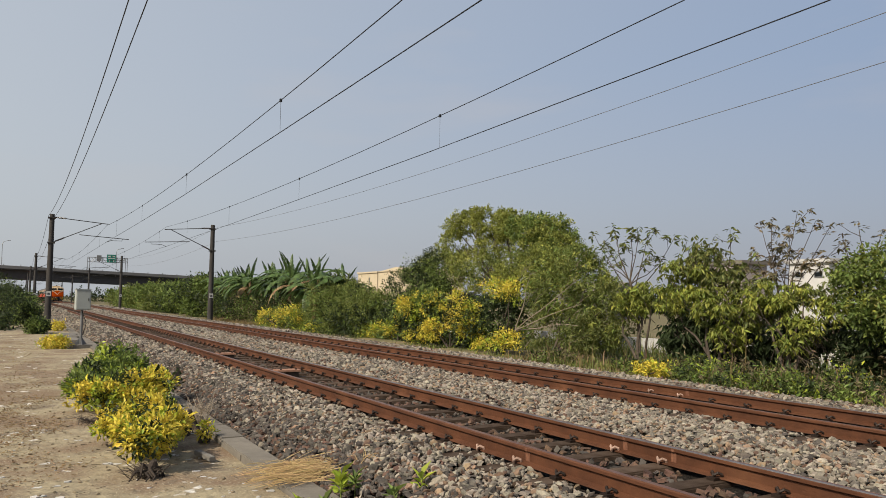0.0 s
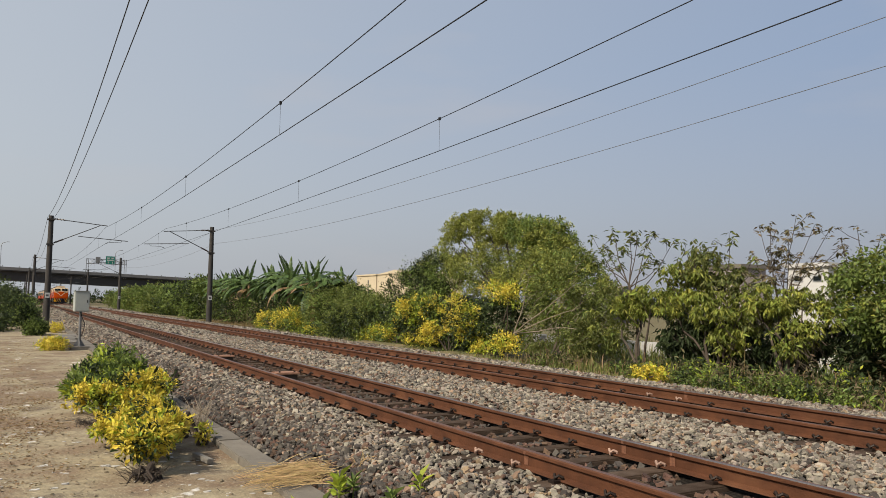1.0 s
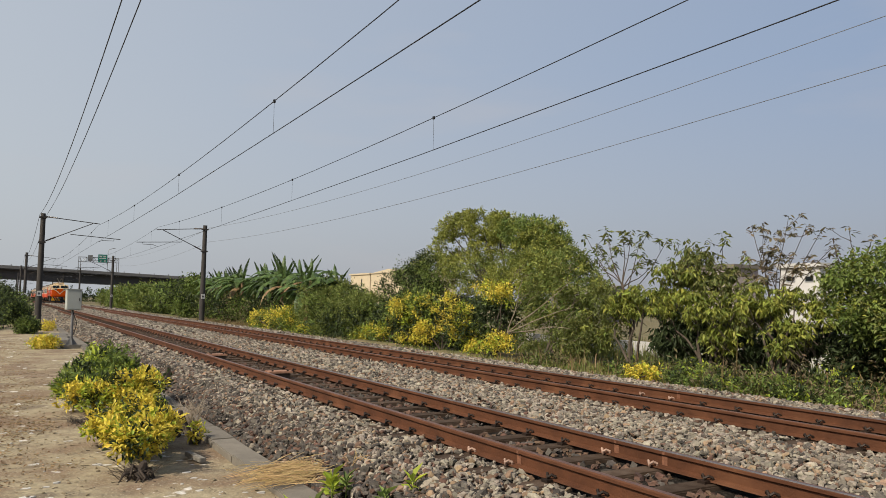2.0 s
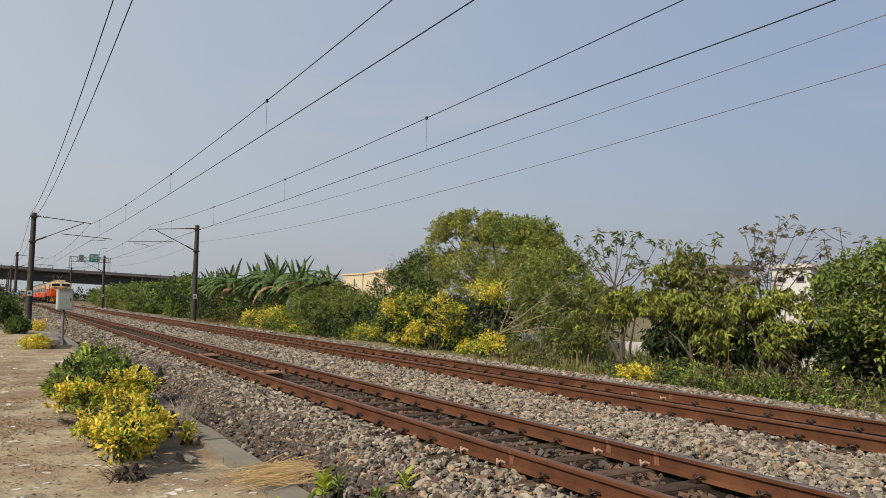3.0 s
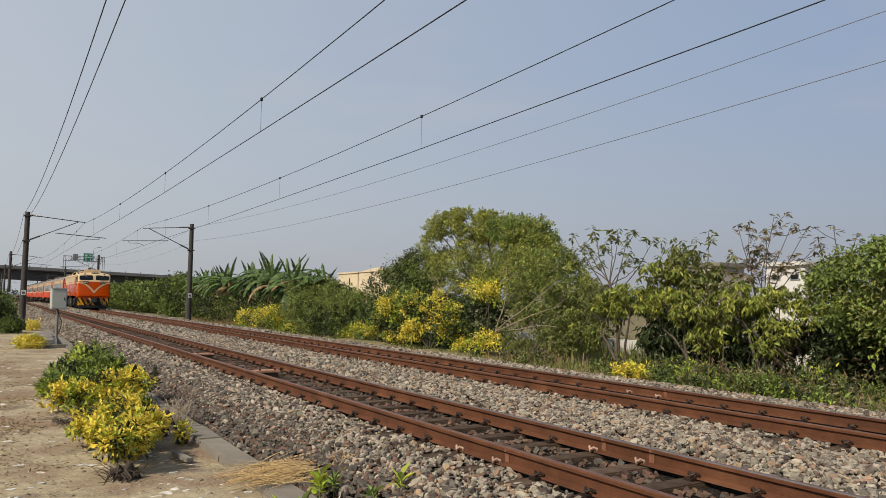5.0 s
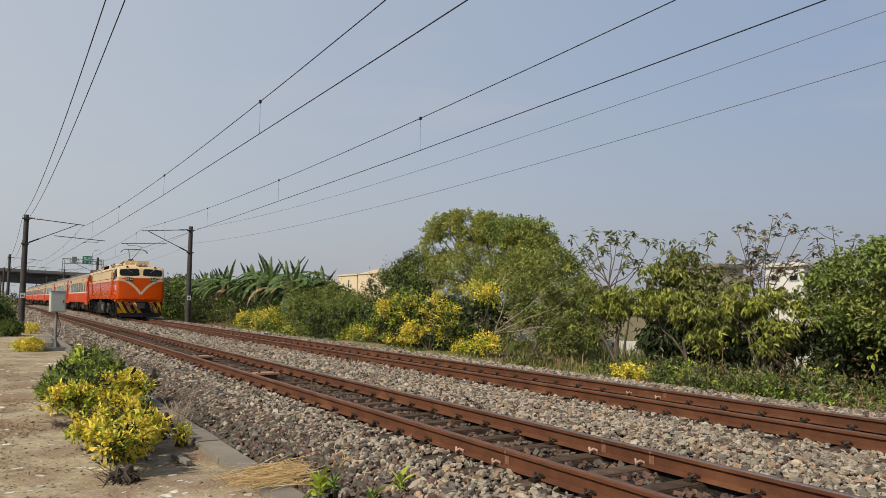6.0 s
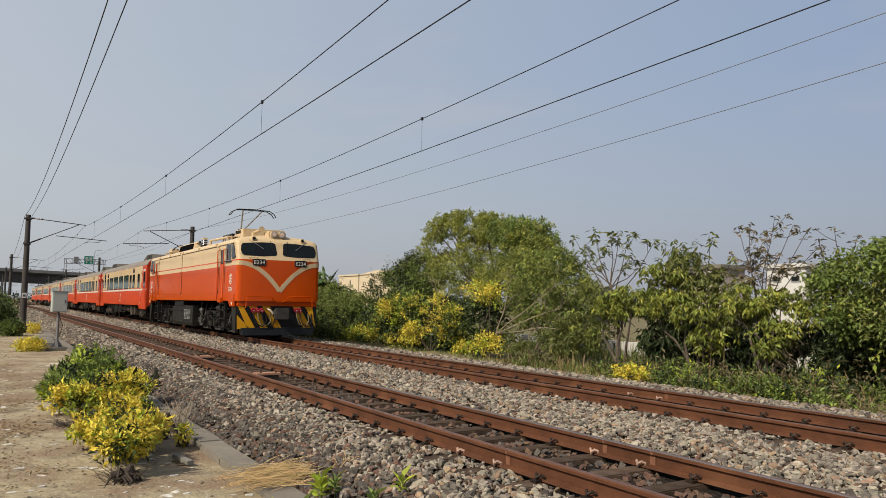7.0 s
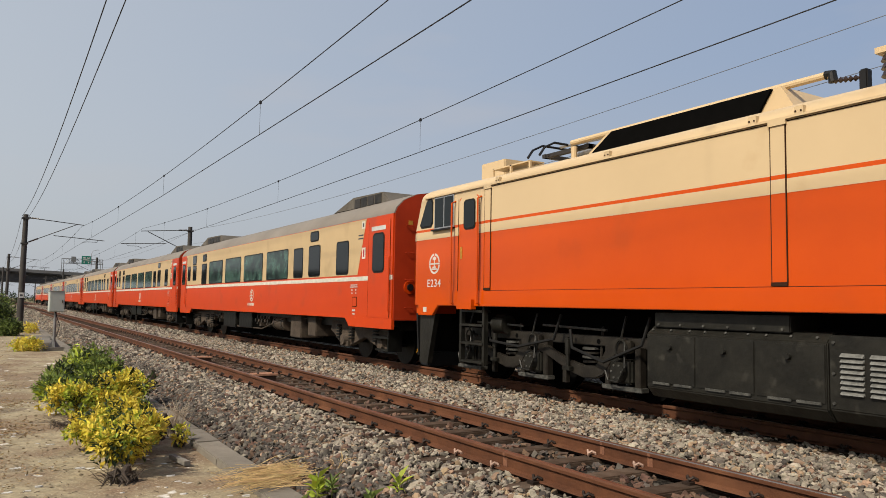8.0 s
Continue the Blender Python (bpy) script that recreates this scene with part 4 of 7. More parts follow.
            part("warning_label", plate([(Y(1.68) - 0.03, 2.05), (Y(1.68) + 0.03, 2.05), (Y(1.68) + 0.03, 2.25), (Y(1.68) - 0.03, 2.25)], S, 0.012, 0.02), "ochre", t)
            part("side_skirt", MB().extrude([(Y(0.22), 0.2), (Y(0.5), 0.2), (Y(0.75), 1.1), (Y(0.22), 1.1)], s * 1.28, s * 1.38, "x"), "boxpaint", t)
        eq = part("equipment_box", MB().extrude([(s * 0.7, 0.2), (s * 1.24, 0.2), (s * 1.35, 0.32), (s * 1.35, 0.96), (s * 1.22, 1.06), (s * 0.7, 1.06)], 8.12, 10.42), "boxpaint", t, "black underfloor equipment box", 0.012)
        for y0, y1 in ((8.14, 8.9), (8.92, 9.67), (9.69, 10.4)):
            dr = part("box_door", MB().box(s * 1.345, s * 1.362, y0, y1, 0.38, 0.94), "boxpaint", eq, "", 0.006)
            part("knob", MB().cyl((s * 1.36, (y0 + y1) / 2, 0.81), (s * 1.4, (y0 + y1) / 2, 0.81), 0.035, 0.03, 12), "boxpaint", eq)
            for a, b in ((0.04, 0.3), (0.36, 0.62)):
                part("hinge", MB().box(s * 1.345, s * 1.374, y0 + a, y0 + b, 0.362, 0.392), "vent", eq, "pale worn hinge bar", 0.004)
            for a in (0.1, 0.38, 0.66):
                part("bolt", MB().cyl((s * 1.3, y0 + a, 0.998), (s * 1.32, y0 + a, 1.012), 0.016, n=6), "vent", eq)
        up = part("equipment_box", MB().box(s * 0.7, s * 1.3, 8.54, 10.34, 1.04, 1.215), "boxpaint", t, "", 0.01)
        for k in range(6):
            part("bolt", MB().cyl((s * 1.295, 8.62 + 0.33 * k, 1.075), (s * 1.315, 8.62 + 0.33 * k, 1.075), 0.016, n=6), "vent", up)
        eq = part("equipment_box", MB().extrude([(s * 0.7, 0.22), (s * 1.26, 0.22), (s * 1.36, 0.34), (s * 1.36, 1.04), (s * 0.7, 1.04)], 6.5, 8.1), "boxpaint", t, "black underfloor box with pressed louvres", 0.012)
        for y in (7.76, 7.48, 7.2, 6.92):
            for k in range(8):
                part("louvre", MB().extrude([(s * 1.355, 0.49 + 0.05 * k), (s * 1.395, 0.49 + 0.05 * k), (s * 1.388, 0.505 + 0.05 * k), (s * 1.355, 0.53 + 0.05 * k)], y, y + 0.22), "louvre", eq, "", 0.003)
        for y in (6.6, 7.15, 8.05):
            for z in (0.4, 0.68, 0.97):
                part("bolt", MB().cyl((s * 1.355, y, z), (s * 1.378, y, z), 0.016, n=6), "vent", eq)
        part("air_tank", MB().cyl((s * 1.1, 2.75, 0.98), (s * 1.1, 3.25, 0.98), 0.16, n=14), "under2", t, "small cylindrical air tank", smooth=True)
        pump = part("air_pump", MB().cyl((s * 1.16, 5.75, 0.42), (s * 1.16, 5.75, 0.6), 0.12, 0.14, 14).cyl((s * 1.16, 5.75, 0.6), (s * 1.16, 5.75, 0.86), 0.08, 0.08, 12).cyl((s * 1.16, 5.75, 0.86), (s * 1.16, 5.75, 0.96), 0.12, 0.09, 14), "vent", t, "grey air pump under the frame", smooth=True)
        part("pump_pipe", MB().tube([(s * 1.18, 5.75, 0.95), (s * 1.18, 5.73, 1.2)], 0.02, 8), "vent", pump)
        part("pump_hose", MB().tube([(s * 1.24, 5.65, 0.5), (s * 1.28, 5.5, 0.34), (s * 1.28, 5.25, 0.3), (s * 1.24, 5.05, 0.42), (s * 1.2, 4.95, 0.7)], 0.024, 8), "vent", pump, "hanging grey hose")
        for k, (ya, yb) in enumerate(((2.5, 4.2), (4.0, 5.8), (10.5, 12.0), (12.2, 14.0))):
            part("hose", MB().tube([(s * 1.2, ya, 1.15), (s * 1.25, ya + 0.1, 0.8), (s * 1.28, ya * 0.5 + yb * 0.5, 0.55 + 0.1 * (k % 2)), (s * 1.25, yb - 0.1, 0.7), (s * 1.2, yb, 0.95)], 0.022, 6), "rubber", t)
    part("underframe", MB().box(-0.8, 0.8, 0.4, LEN - 0.4, 0.95, 1.27), "deep", t, "underframe coloured as near-black shade")
    # added black blocks: shade under the floor, closing the view through
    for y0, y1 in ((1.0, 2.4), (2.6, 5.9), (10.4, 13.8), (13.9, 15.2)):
        part("traction_gear", MB().box(-0.55, 0.55, y0, y1, 0.26, 1.0), "deep", t, "black block standing in for the shade between the wheels", 0.03)
    loco_bogie(t, LEN - 15.1, LEN - 10.6, [LEN - a for a in (11.05, 12.9, 14.65)], -1)
    loco_bogie(t, 10.6, 15.1, (11.05, 12.9, 14.65), 1)
    for end, W in ((0, on_front), (1, on_rear)):
        e = -1 if end == 0 else 1
        Y = (lambda y: y) if end == 0 else (lambda y: LEN - y)
        # painted V on the cab front
        path = [(-1.43, 2.522), (-1.423, 2.522), (-1.415, 2.522), (-1.39, 2.522), (-1.37, 2.522), (-1.33, 2.52), (-1.28, 2.517), (-1.22, 2.513), (-1.18, 2.507), (-1.1, 2.49), (-0.9, 2.42), (-0.7, 2.31), (-0.5, 2.16), (-0.3, 1.97), (-0.12, 1.76), (0.0, 1.6)]
        part("chevron", ribbon(path, 0.073, W, 0.006), "cream", t, "cream chevron stripe")
        part("chevron", ribbon([(-a, b) for a, b in path], 0.073, W, 0.0075), "cream", t, "cream chevron stripe")
        for s in (-1, 1):
            gl = [(s * a, b) for a, b in ((0.12, 2.86), (0.17, 2.81), (0.6, 2.78), (1.19, 2.79), (1.25, 2.83), (1.29, 2.95), (1.27, 3.1), (1.22, 3.17), (0.6, 3.22), (0.24, 3.22), (0.16, 3.18))]
            w = window(gl, W, t, rim=0.02)
            part("wiper", MB().tube([W(s * 1.0, 3.32, 0.03), W(s * 0.55, 3.0, 0.05)], 0.008, 5), "alu", w)
            part("wiper", MB().tube([W(s * 0.3, 3.3, 0.03), W(s * 0.22, 2.9, 0.05)], 0.008, 5), "rubber", w)
            pl = part("number_board", plate(rounded(s * 0.72 - 0.22, s * 0.72 + 0.22, 2.44, 2.66, 0.05), W, 0.02), "black", t, "black number board with white marks")
            lettering(pl, "E234", s * 0.72, 2.55, 0.36, 0.125, W, 1 if end == 0 else -1, "white", 0.024)
            part("marker_lamp", MB().cyl(W(s * 0.85, 3.36, -0.03), W(s * 0.85, 3.36, 0.09), 0.075, 0.075, 14), "cream", t)
            part("marker_lens", MB().cyl(W(s * 0.85, 3.36, 0.085), W(s * 0.85, 3.36, 0.096), 0.05, 0.05, 12), "black", t)
            part("grab_bar", MB().tube([W(s * 1.05, 2.7, 0.0), W(s * 1.05, 2.72, 0.06), W(s * 0.8, 2.72, 0.06), W(s * 0.8, 2.7, 0.0)], 0.014, 6), "cream", t)
            part("front_rail", MB().tube([W(s * 1.15, 1.05, 0.02), W(s * 1.15, 1.05, 0.1), W(s * 1.13, 1.42, 0.1), W(s * 0.3, 1.42, 0.1), W(s * 0.22, 1.3, 0.06), W(s * 0.05, 1.22, 0.05)], 0.016, 6), "orange", t, "bent orange pipe rail")
        part("front_sill", MB().box(-1.36, 1.36, Y(0.28) - 0.25, Y(0.28) + 0.25, 1.1, 1.27), "orange", t)
        mid = [(-1.38, 1.1), (1.38, 1.1), (1.34, 0.33), (-1.34, 0.33)]
        F = lambda x, z, o, Y=Y, e=e: (x, Y(0.06) + e * o, z)
        sk = part("apron", plate(mid, F, 0.0, 0.05), "black", t, "black apron with yellow warning stripes")
        for x0 in (-1.5, -1.05, -0.6, 0.45, 0.9):
            o = [(x0 + 0.06, 1.09), (x0 + 0.32, 1.09), (x0 + 0.74, 0.36), (x0 + 0.48, 0.36)]
            o = [(min(max(a, -1.36), 1.36), b) for a, b in o] if e < 0 else [(-min(max(a, -1.36), 1.36), b) for a, b in o]
            part("warning_stripe", plate(o, F, 0.004, 0.012), "yellow", sk)
        part("warning_stripe", plate([(-1.38, 0.8), (-0.92, 0.34), (-1.36, 0.34)] if e < 0 else [(1.38, 0.8), (0.92, 0.34), (1.36, 0.34)], F, 0.004, 0.012), "yellow", sk)
        part("plough", MB().extrude([(-1.2, 0.12), (1.2, 0.12), (1.25, 0.38), (-1.25, 0.38)], Y(-0.06), Y(0.25)), "plow", t, "dark grey-blue rail guard", 0.02)
        part("coupler", MB().box(-0.17, 0.17, min(Y(-0.38), Y(0.2)), max(Y(-0.38), Y(0.2)), 0.72, 1.0).box(-0.24, 0.24, min(Y(-0.45), Y(-0.3)), max(Y(-0.45), Y(-0.3)), 0.66, 1.04), "cast", t, "grey cast coupler", 0.03)
        for k, x in enumerate((-0.86, -0.72, -0.58, 0.62, 0.74)):
            sock = part("socket", MB().cyl((x, Y(0.03), 0.97), (x, Y(-0.08), 0.95), 0.075, 0.07, 14), "redcap", t, "crimson jumper socket")
            if end == 0:
                lettering(sock, "WVUVW"[k], x, 0.95, 0.05, 0.05, lambda a, c, o: (a, -0.083 - o, c), 1, "white", 0.002)
            part("jumper_cable", MB().tube([(x, Y(-0.03), 0.9), (x + 0.02, Y(-0.08), 0.7), (x + 0.1, Y(-0.1), 0.5), (x + 0.3, Y(-0.08), 0.42), (x + 0.45, Y(-0.06), 0.6), (x + 0.42, Y(-0.02), 0.85)], 0.022, 6), "hose" if k % 2 else "rubber", sock)
        part("air_cock", MB().tube([(-0.36, Y(0.02), 1.0), (-0.33, Y(-0.1), 0.97), (-0.26, Y(-0.12), 0.9), (-0.22, Y(-0.12), 0.84)], 0.03, 8), "white", t, "white brake-pipe cocks")
        # roof lamps, horn, boxes
        hl = part("headlamp_housing", MB().box(-0.3, 0.3, min(Y(0.3), Y(0.95)), max(Y(0.3), Y(0.95)), 3.34, 3.68), "cream", t, "cream twin headlamp housing", 0.05)
        for x in (-0.14, 0.14):
            part("lamp_rim", MB().cyl((x, Y(0.32), 3.54), (x, Y(0.24), 3.54), 0.12, 0.12, 20), "cream", hl)
            part("reflector", MB().cyl((x, Y(0.27), 3.54), (x, Y(0.232), 3.54), 0.1, 0.1, 20), "alu", hl, "silvery lamp reflector")
            part("lamp_lens", MB().cyl((x, Y(0.25), 3.54), (x, Y(0.226), 3.54), 0.075, 0.07, 18), "lamp" if end == 0 else "lampoff", hl, "round headlamp lens")
        if end == 0:
            part("horn", MB().cyl((-0.42, Y(0.75), 3.74), (-0.44, Y(0.98), 3.71), 0.105, 0.04, 16).cyl((-0.44, Y(0.95), 3.71), (-0.5, Y(1.5), 3.66), 0.045, n=10).box(-0.56, -0.44, Y(1.3), Y(1.5), 3.45, 3.68), "cream", t, "cream air horn", smooth=True)
        bx = part("roof_box", MB().box(-0.75, 0.75, min(Y(1.85 - 0.61 * end), Y(2.9 - 0.94 * end)), max(Y(1.85 - 0.61 * end), Y(2.9 - 0.94 * end)), 3.4, 3.84 - 0.03 * end), "cream", t, "cream roof equipment box", 0.015)
        if end == 0:
            for k in range(10):
                part("grille_bar", MB().box(-0.765, -0.75, Y(2.2 + 0.065 * k) - 0.022, Y(2.2 + 0.065 * k) + 0.022, 3.69, 3.8), "black", bx)
        part("roof_rack", MB().box(-1.1, -0.8, min(Y(2.1), Y(3.1)), max(Y(2.1), Y(3.1)), 3.54, 3.56).box(-1.1, -1.07, Y(2.1) - 0.02, Y(2.1) + 0.02, 3.3, 3.56).box(-1.1, -1.07, Y(3.1) - 0.02, Y(3.1) + 0.02, 3.3, 3.56).box(-1.1, -1.07, Y(2.6) - 0.02, Y(2.6) + 0.02, 3.3, 3.56), "cream", t)
    # roof conduit, resistor hood
    part("roof_conduit", MB().cyl((-0.75, 3.7, 3.66), (-0.75, 6.6, 3.7), 0.045, n=10), "cream", t, "long cream conduit on the roof", smooth=True)
    part("roof_conduit", MB().cyl((-0.75, 8.4, 3.77), (-0.75, 12.5, 3.77), 0.04, n=10), "cream", t, "long cream conduit on the roof", smooth=True)
    for y in (3.75, 6.5, 12.45):
        part("conduit_post", MB().cyl((-0.75, y, 3.45), (-0.75, y, 3.7), 0.04, 0.05, 8), "cream", t)
    hood = part("resistor_hood", MB().extrude([(8.66, 3.36), (8.9, 3.75), (11.6, 3.75), (12.25, 3.36)], -0.86, 0.86, "x"), "cream", t, "sloped cream roof hood")
    # black panel for the shade inside the hood
    part("hood_opening", MB().extrude([(9.22, 3.4), (8.99, 3.735), (11.5, 3.735), (12.05, 3.4)], -0.9, -0.84, "x"), "deep", hood, "black panel painting the shade in the open hood side")
    part("conduit_elbow", MB().tube([(-0.75, 8.44, 3.77), (-0.75, 8.37, 3.77), (-0.75, 8.36, 3.68)], 0.05, 10), "black", t, "black elbow at the conduit's end")
    mb = MB().tube([(-0.75 + 0.0025 * k, 8.36 - 0.025 * k, 3.69 - 0.0025 * k) for k in range(13)], [0.012 if k % 2 == 0 else 0.034 for k in range(13)], 10)
    part("insulator_string", mb, "insul", t, "short string of dark insulator discs")
    part("cable_clamp", MB().box(-0.76, -0.66, 8.0, 8.09, 3.46, 3.74), "black", t, "", 0.015)
    ins = part("insulator", MB().cyl((-0.7, 7.75, 3.42), (-0.7, 7.75, 3.6), 0.1, 0.09, 14), "insul", t, "dark ribbed insulator")
    for k in range(3):
        part("insulator_disc", MB().cyl((-0.7, 7.75, 3.6 + 0.08 * k), (-0.7, 7.75, 3.65 + 0.08 * k), 0.13, 0.11, 14), "insul", ins)
    part("terminal", MB().box(-0.8, -0.6, 7.6, 7.9, 3.84, 3.9), "cream", ins)
    # pantographs
    p = part("pantograph", MB().box(-0.7, -0.62, 3.5, 4.8, 3.72, 3.78).box(0.62, 0.7, 3.5, 4.8, 3.72, 3.78).box(-0.7, 0.7, 3.5, 3.58, 3.72, 3.78).box(-0.7, 0.7, 4.72, 4.8, 3.72, 3.78), "darksteel", t, "raised single-arm pantograph")
    for x in (-0.66, 0.66):
        for y in (3.54, 4.76):
            part("insulator", MB().cyl((x, y, 3.4), (x, y, 3.74), 0.065, 0.05, 10), "insul", p)
    part("lower_arm", MB().cyl((0, 3.7, 3.78), (0, 4.62, 4.0), 0.055, 0.045, 8), "alu", p)
    part("tie_rod", MB().cyl((0.12, 3.8, 3.76), (0.1, 4.7, 3.96), 0.02, n=6), "alu", p)
    part("knuckle", MB().cyl((-0.16, 4.64, 4.02), (0.16, 4.64, 4.02), 0.06, n=10), "darksteel", p)
    part("damper", MB().cyl((-0.1, 4.1, 3.85), (-0.1, 4.1, 4.02), 0.09, 0.09, 12), "insul", p)
    for x in (-1, 1):
        part("upper_arm", MB().cyl((x * 0.05, 4.64, 4.04), (x * 0.36, 3.36, 4.66), 0.026, n=6), "alu", p)
    for y in (3.18, 3.46):
        part("collector_strip", MB().tube([(-0.86, y, 4.46), (-0.78, y, 4.58), (-0.6, y, 4.68), (0, y, 4.7), (0.6, y, 4.68), (0.78, y, 4.58), (0.86, y, 4.46)], 0.018, 6), "black", p, "black collector strip with drooped horns")
    for x in (-0.86, 0.86, -0.36, 0.36):
        part("collector_link", MB().cyl((x, 3.18, 4.46 if abs(x) > 0.5 else 4.67), (x, 3.46, 4.46 if abs(x) > 0.5 else 4.67), 0.013, n=5), "black", p)
    p = part("pantograph", MB().box(-0.7, 0.7, 12.2, 12.28, 3.66, 3.72).box(-0.7, 0.7, 13.2, 13.28, 3.66, 3.72).box(-0.68, -0.6, 12.2, 13.28, 3.66, 3.72).box(0.6, 0.68, 12.2, 13.28, 3.66, 3.72), "darksteel", t, "folded pantograph")
    part("folded_arm", MB().cyl((0, 13.2, 3.8), (0, 12.0, 3.86), 0.05, n=8), "alu", p)
    for x in (-0.3, 0.3):
        part("folded_arm", MB().cyl((x, 12.0, 3.86), (x, 13.3, 3.9), 0.026, n=6), "alu", p)
    for y in (13.1, 13.4):
        part("collector_strip", MB().tube([(-0.9, y, 3.66), (-0.8, y, 3.8), (-0.6, y, 3.9), (0.6, y, 3.9), (0.8, y, 3.8), (0.9, y, 3.66)], 0.02, 6), "black", p)
    return t


CAR = 19.4


def car_profile(w=1.43):
    return [(-w, 0.94), (-w, 3.08), (-w + 0.05, 3.2), (-w + 0.2, 3.36), (-w + 0.5, 3.5), (-w + 0.95, 3.58), (0, 3.6), (w - 0.95, 3.58), (w - 0.5, 3.5), (w - 0.2, 3.36), (w - 0.05, 3.2), (w, 3.08), (w, 0.94)]


def make_car():
    t = thing("passenger_carriage", "orange-red and cream passenger carriage with a grey roof", "railway carriage", "train carriages")
    part("body", MB().extrude([p for p in car_profile() if p[1] < 3.1], 0.12, CAR), "orange_car", t, "orange-red body shell")
    part("roof", MB().extrude([p for p in car_profile() if p[1] > 3.0], 0.1, CAR + 0.02), "roofgrey", t, "weathered grey curved roof", smooth=True)
    for y in (0.12, CAR):
        e = -1 if y < 1 else 1
        part("end_wall", MB().extrude(car_profile(1.4), y + e * 0.002, y + e * 0.03), "redend", t, "dull red end wall")
        part("gangway", MB().extrude([(-0.45, 0.95), (0.45, 0.95), (0.45, 2.9), (0.3, 3.02), (-0.3, 3.02), (-0.45, 2.9)], y, y + e * 0.26), "rubber", t, "black gangway bellows")
        part("coupler", MB().box(-0.12, 0.12, y - 0.35, y + 0.35, 0.75, 0.95), "under2", t)
        for x in (-1.05, 1.05):
            part("lamp_ring", MB().cyl((x, y, 1.6), (x, y + e * 0.05, 1.6), 0.14, 0.13, 18), "orange_car", t)
            part("tail_lamp", MB().cyl((x, y, 1.6), (x, y + e * 0.08, 1.6), 0.07, n=12), "black", t)
            part("end_sign", MB().box(x - 0.05, x + 0.05, min(y, y + e * 0.034), max(y, y + e * 0.034), 2.86, 2.95), "ochre", t)
            for z in (1.2, 1.75, 2.3, 2.85):
                part("grab_rung", MB().tube([(x * 1.1, y, z), (x * 1.1, y + e * 0.07, z), (x * 0.95, y + e * 0.07, z), (x * 0.95, y, z)], 0.009, 6), "redend", t)
        part("gangway_hose", MB().tube([(-0.8, y, 0.8), (-0.85, y + e * 0.2, 0.5), (-0.8, y + e * 0.32, 0.38), (-0.7, y + e * 0.35, 0.5)], 0.03, 8), "rubber", t)
    for s in (-1, 1):
        S = on_side(s)
        part("upper_panel", plate([(1.76, 1.88), (CAR - 1.05, 1.88), (CAR - 0.85, 3.07), (1.36, 3.07)], S, 0.004), "cream_car", t, "dull cream window band")
        part("stripe", plate([(0.12, 1.75), (CAR, 1.75), (CAR, 1.842), (0.12, 1.842)], S, 0.005), "white", t, "white waist stripe")
        for a, b, z0, z1, g in ((2.27, 2.92, 1.93, 2.64, "glass"), (3.96, 4.68, 1.93, 2.65, "glass"), (5.13, 5.77, 1.92, 2.64, "glass"), (6.25, 8.03, 1.91, 2.67, "carglass"), (8.45, 10.3, 1.91, 2.67, "carglass"),
                             (10.7, 12.5, 1.91, 2.67, "carglass"), (12.9, 14.72, 1.91, 2.66, "carglass"), (15.13, 15.85, 1.9, 2.62, "glass"), (16.75, 17.3, 2.07, 2.6, "glass"), (17.75, 18.2, 2.07, 2.6, "glass"),
                             (4.08, 4.6, 2.8, 3.0, "glass"), (15.2, 15.75, 2.76, 2.97, "glass"), (16.78, 17.35, 2.68, 2.99, "glass")):
            window(rounded(a, b, z0, z1, 0.07), S, t, g, d=0.008)
        for d0 in (0.23, CAR - 1.0):
            d = part("door", plate([(d0, 0.98), (d0 + 0.98, 0.98), (d0 + 0.98, 2.98), (d0, 2.98)], S, 0.008), "orange_car", t, "orange-red passenger door")
            window(rounded(d0 + 0.27, d0 + 0.76, 1.93, 2.7, 0.1), S, d, d=0.014)
            part("seam", plate([(d0 - 0.012, 0.98), (d0, 0.98), (d0, 2.98), (d0 - 0.012, 2.98)], S, 0.006), "deep", d)
            part("seam", plate([(d0 + 0.98, 0.98), (d0 + 0.995, 0.98), (d0 + 0.995, 2.98), (d0 + 0.98, 2.98)], S, 0.006), "deep", d)
            part("door_sign", plate([(d0 + 0.2, 2.78), (d0 + 0.85, 2.78), (d0 + 0.85, 2.87), (d0 + 0.2, 2.87)], S, 0.014), "plate", d)
            part("handrail", MB().tube([(s * 1.44, d0 - 0.06, 1.1), (s * 1.49, d0 - 0.06, 1.12), (s * 1.49, d0 - 0.06, 2.2), (s * 1.44, d0 - 0.06, 2.22)], 0.012, 6), "orange_car", t)
            sk = [(0.1, 0.76), (2.15, 0.76), (2.4, 0.96), (0.1, 0.96)] if d0 < 5 else [(CAR + 0.02, 0.76), (CAR - 1.75, 0.76), (CAR - 2.1, 0.96), (CAR + 0.02, 0.96)]
            part("skirt", plate(sk, S, 0.004, 0.06), "orange_car", t)
            part("step", MB().box(s * 1.05, s * 1.36, d0 + 0.15, d0 + 0.85, 0.55, 0.6).box(s * 1.05, s * 1.3, d0 + 0.15, d0 + 0.85, 0.3, 0.34).box(s * 1.05, s * 1.36, d0 + 0.13, d0 + 0.17, 0.3, 0.8), "under", t)
        emblem(t, 9.42, 1.45, 0.185, S)
        bars(t, 9.15, 9.85, 1.14, 1.22, 6, S, d=0.005)
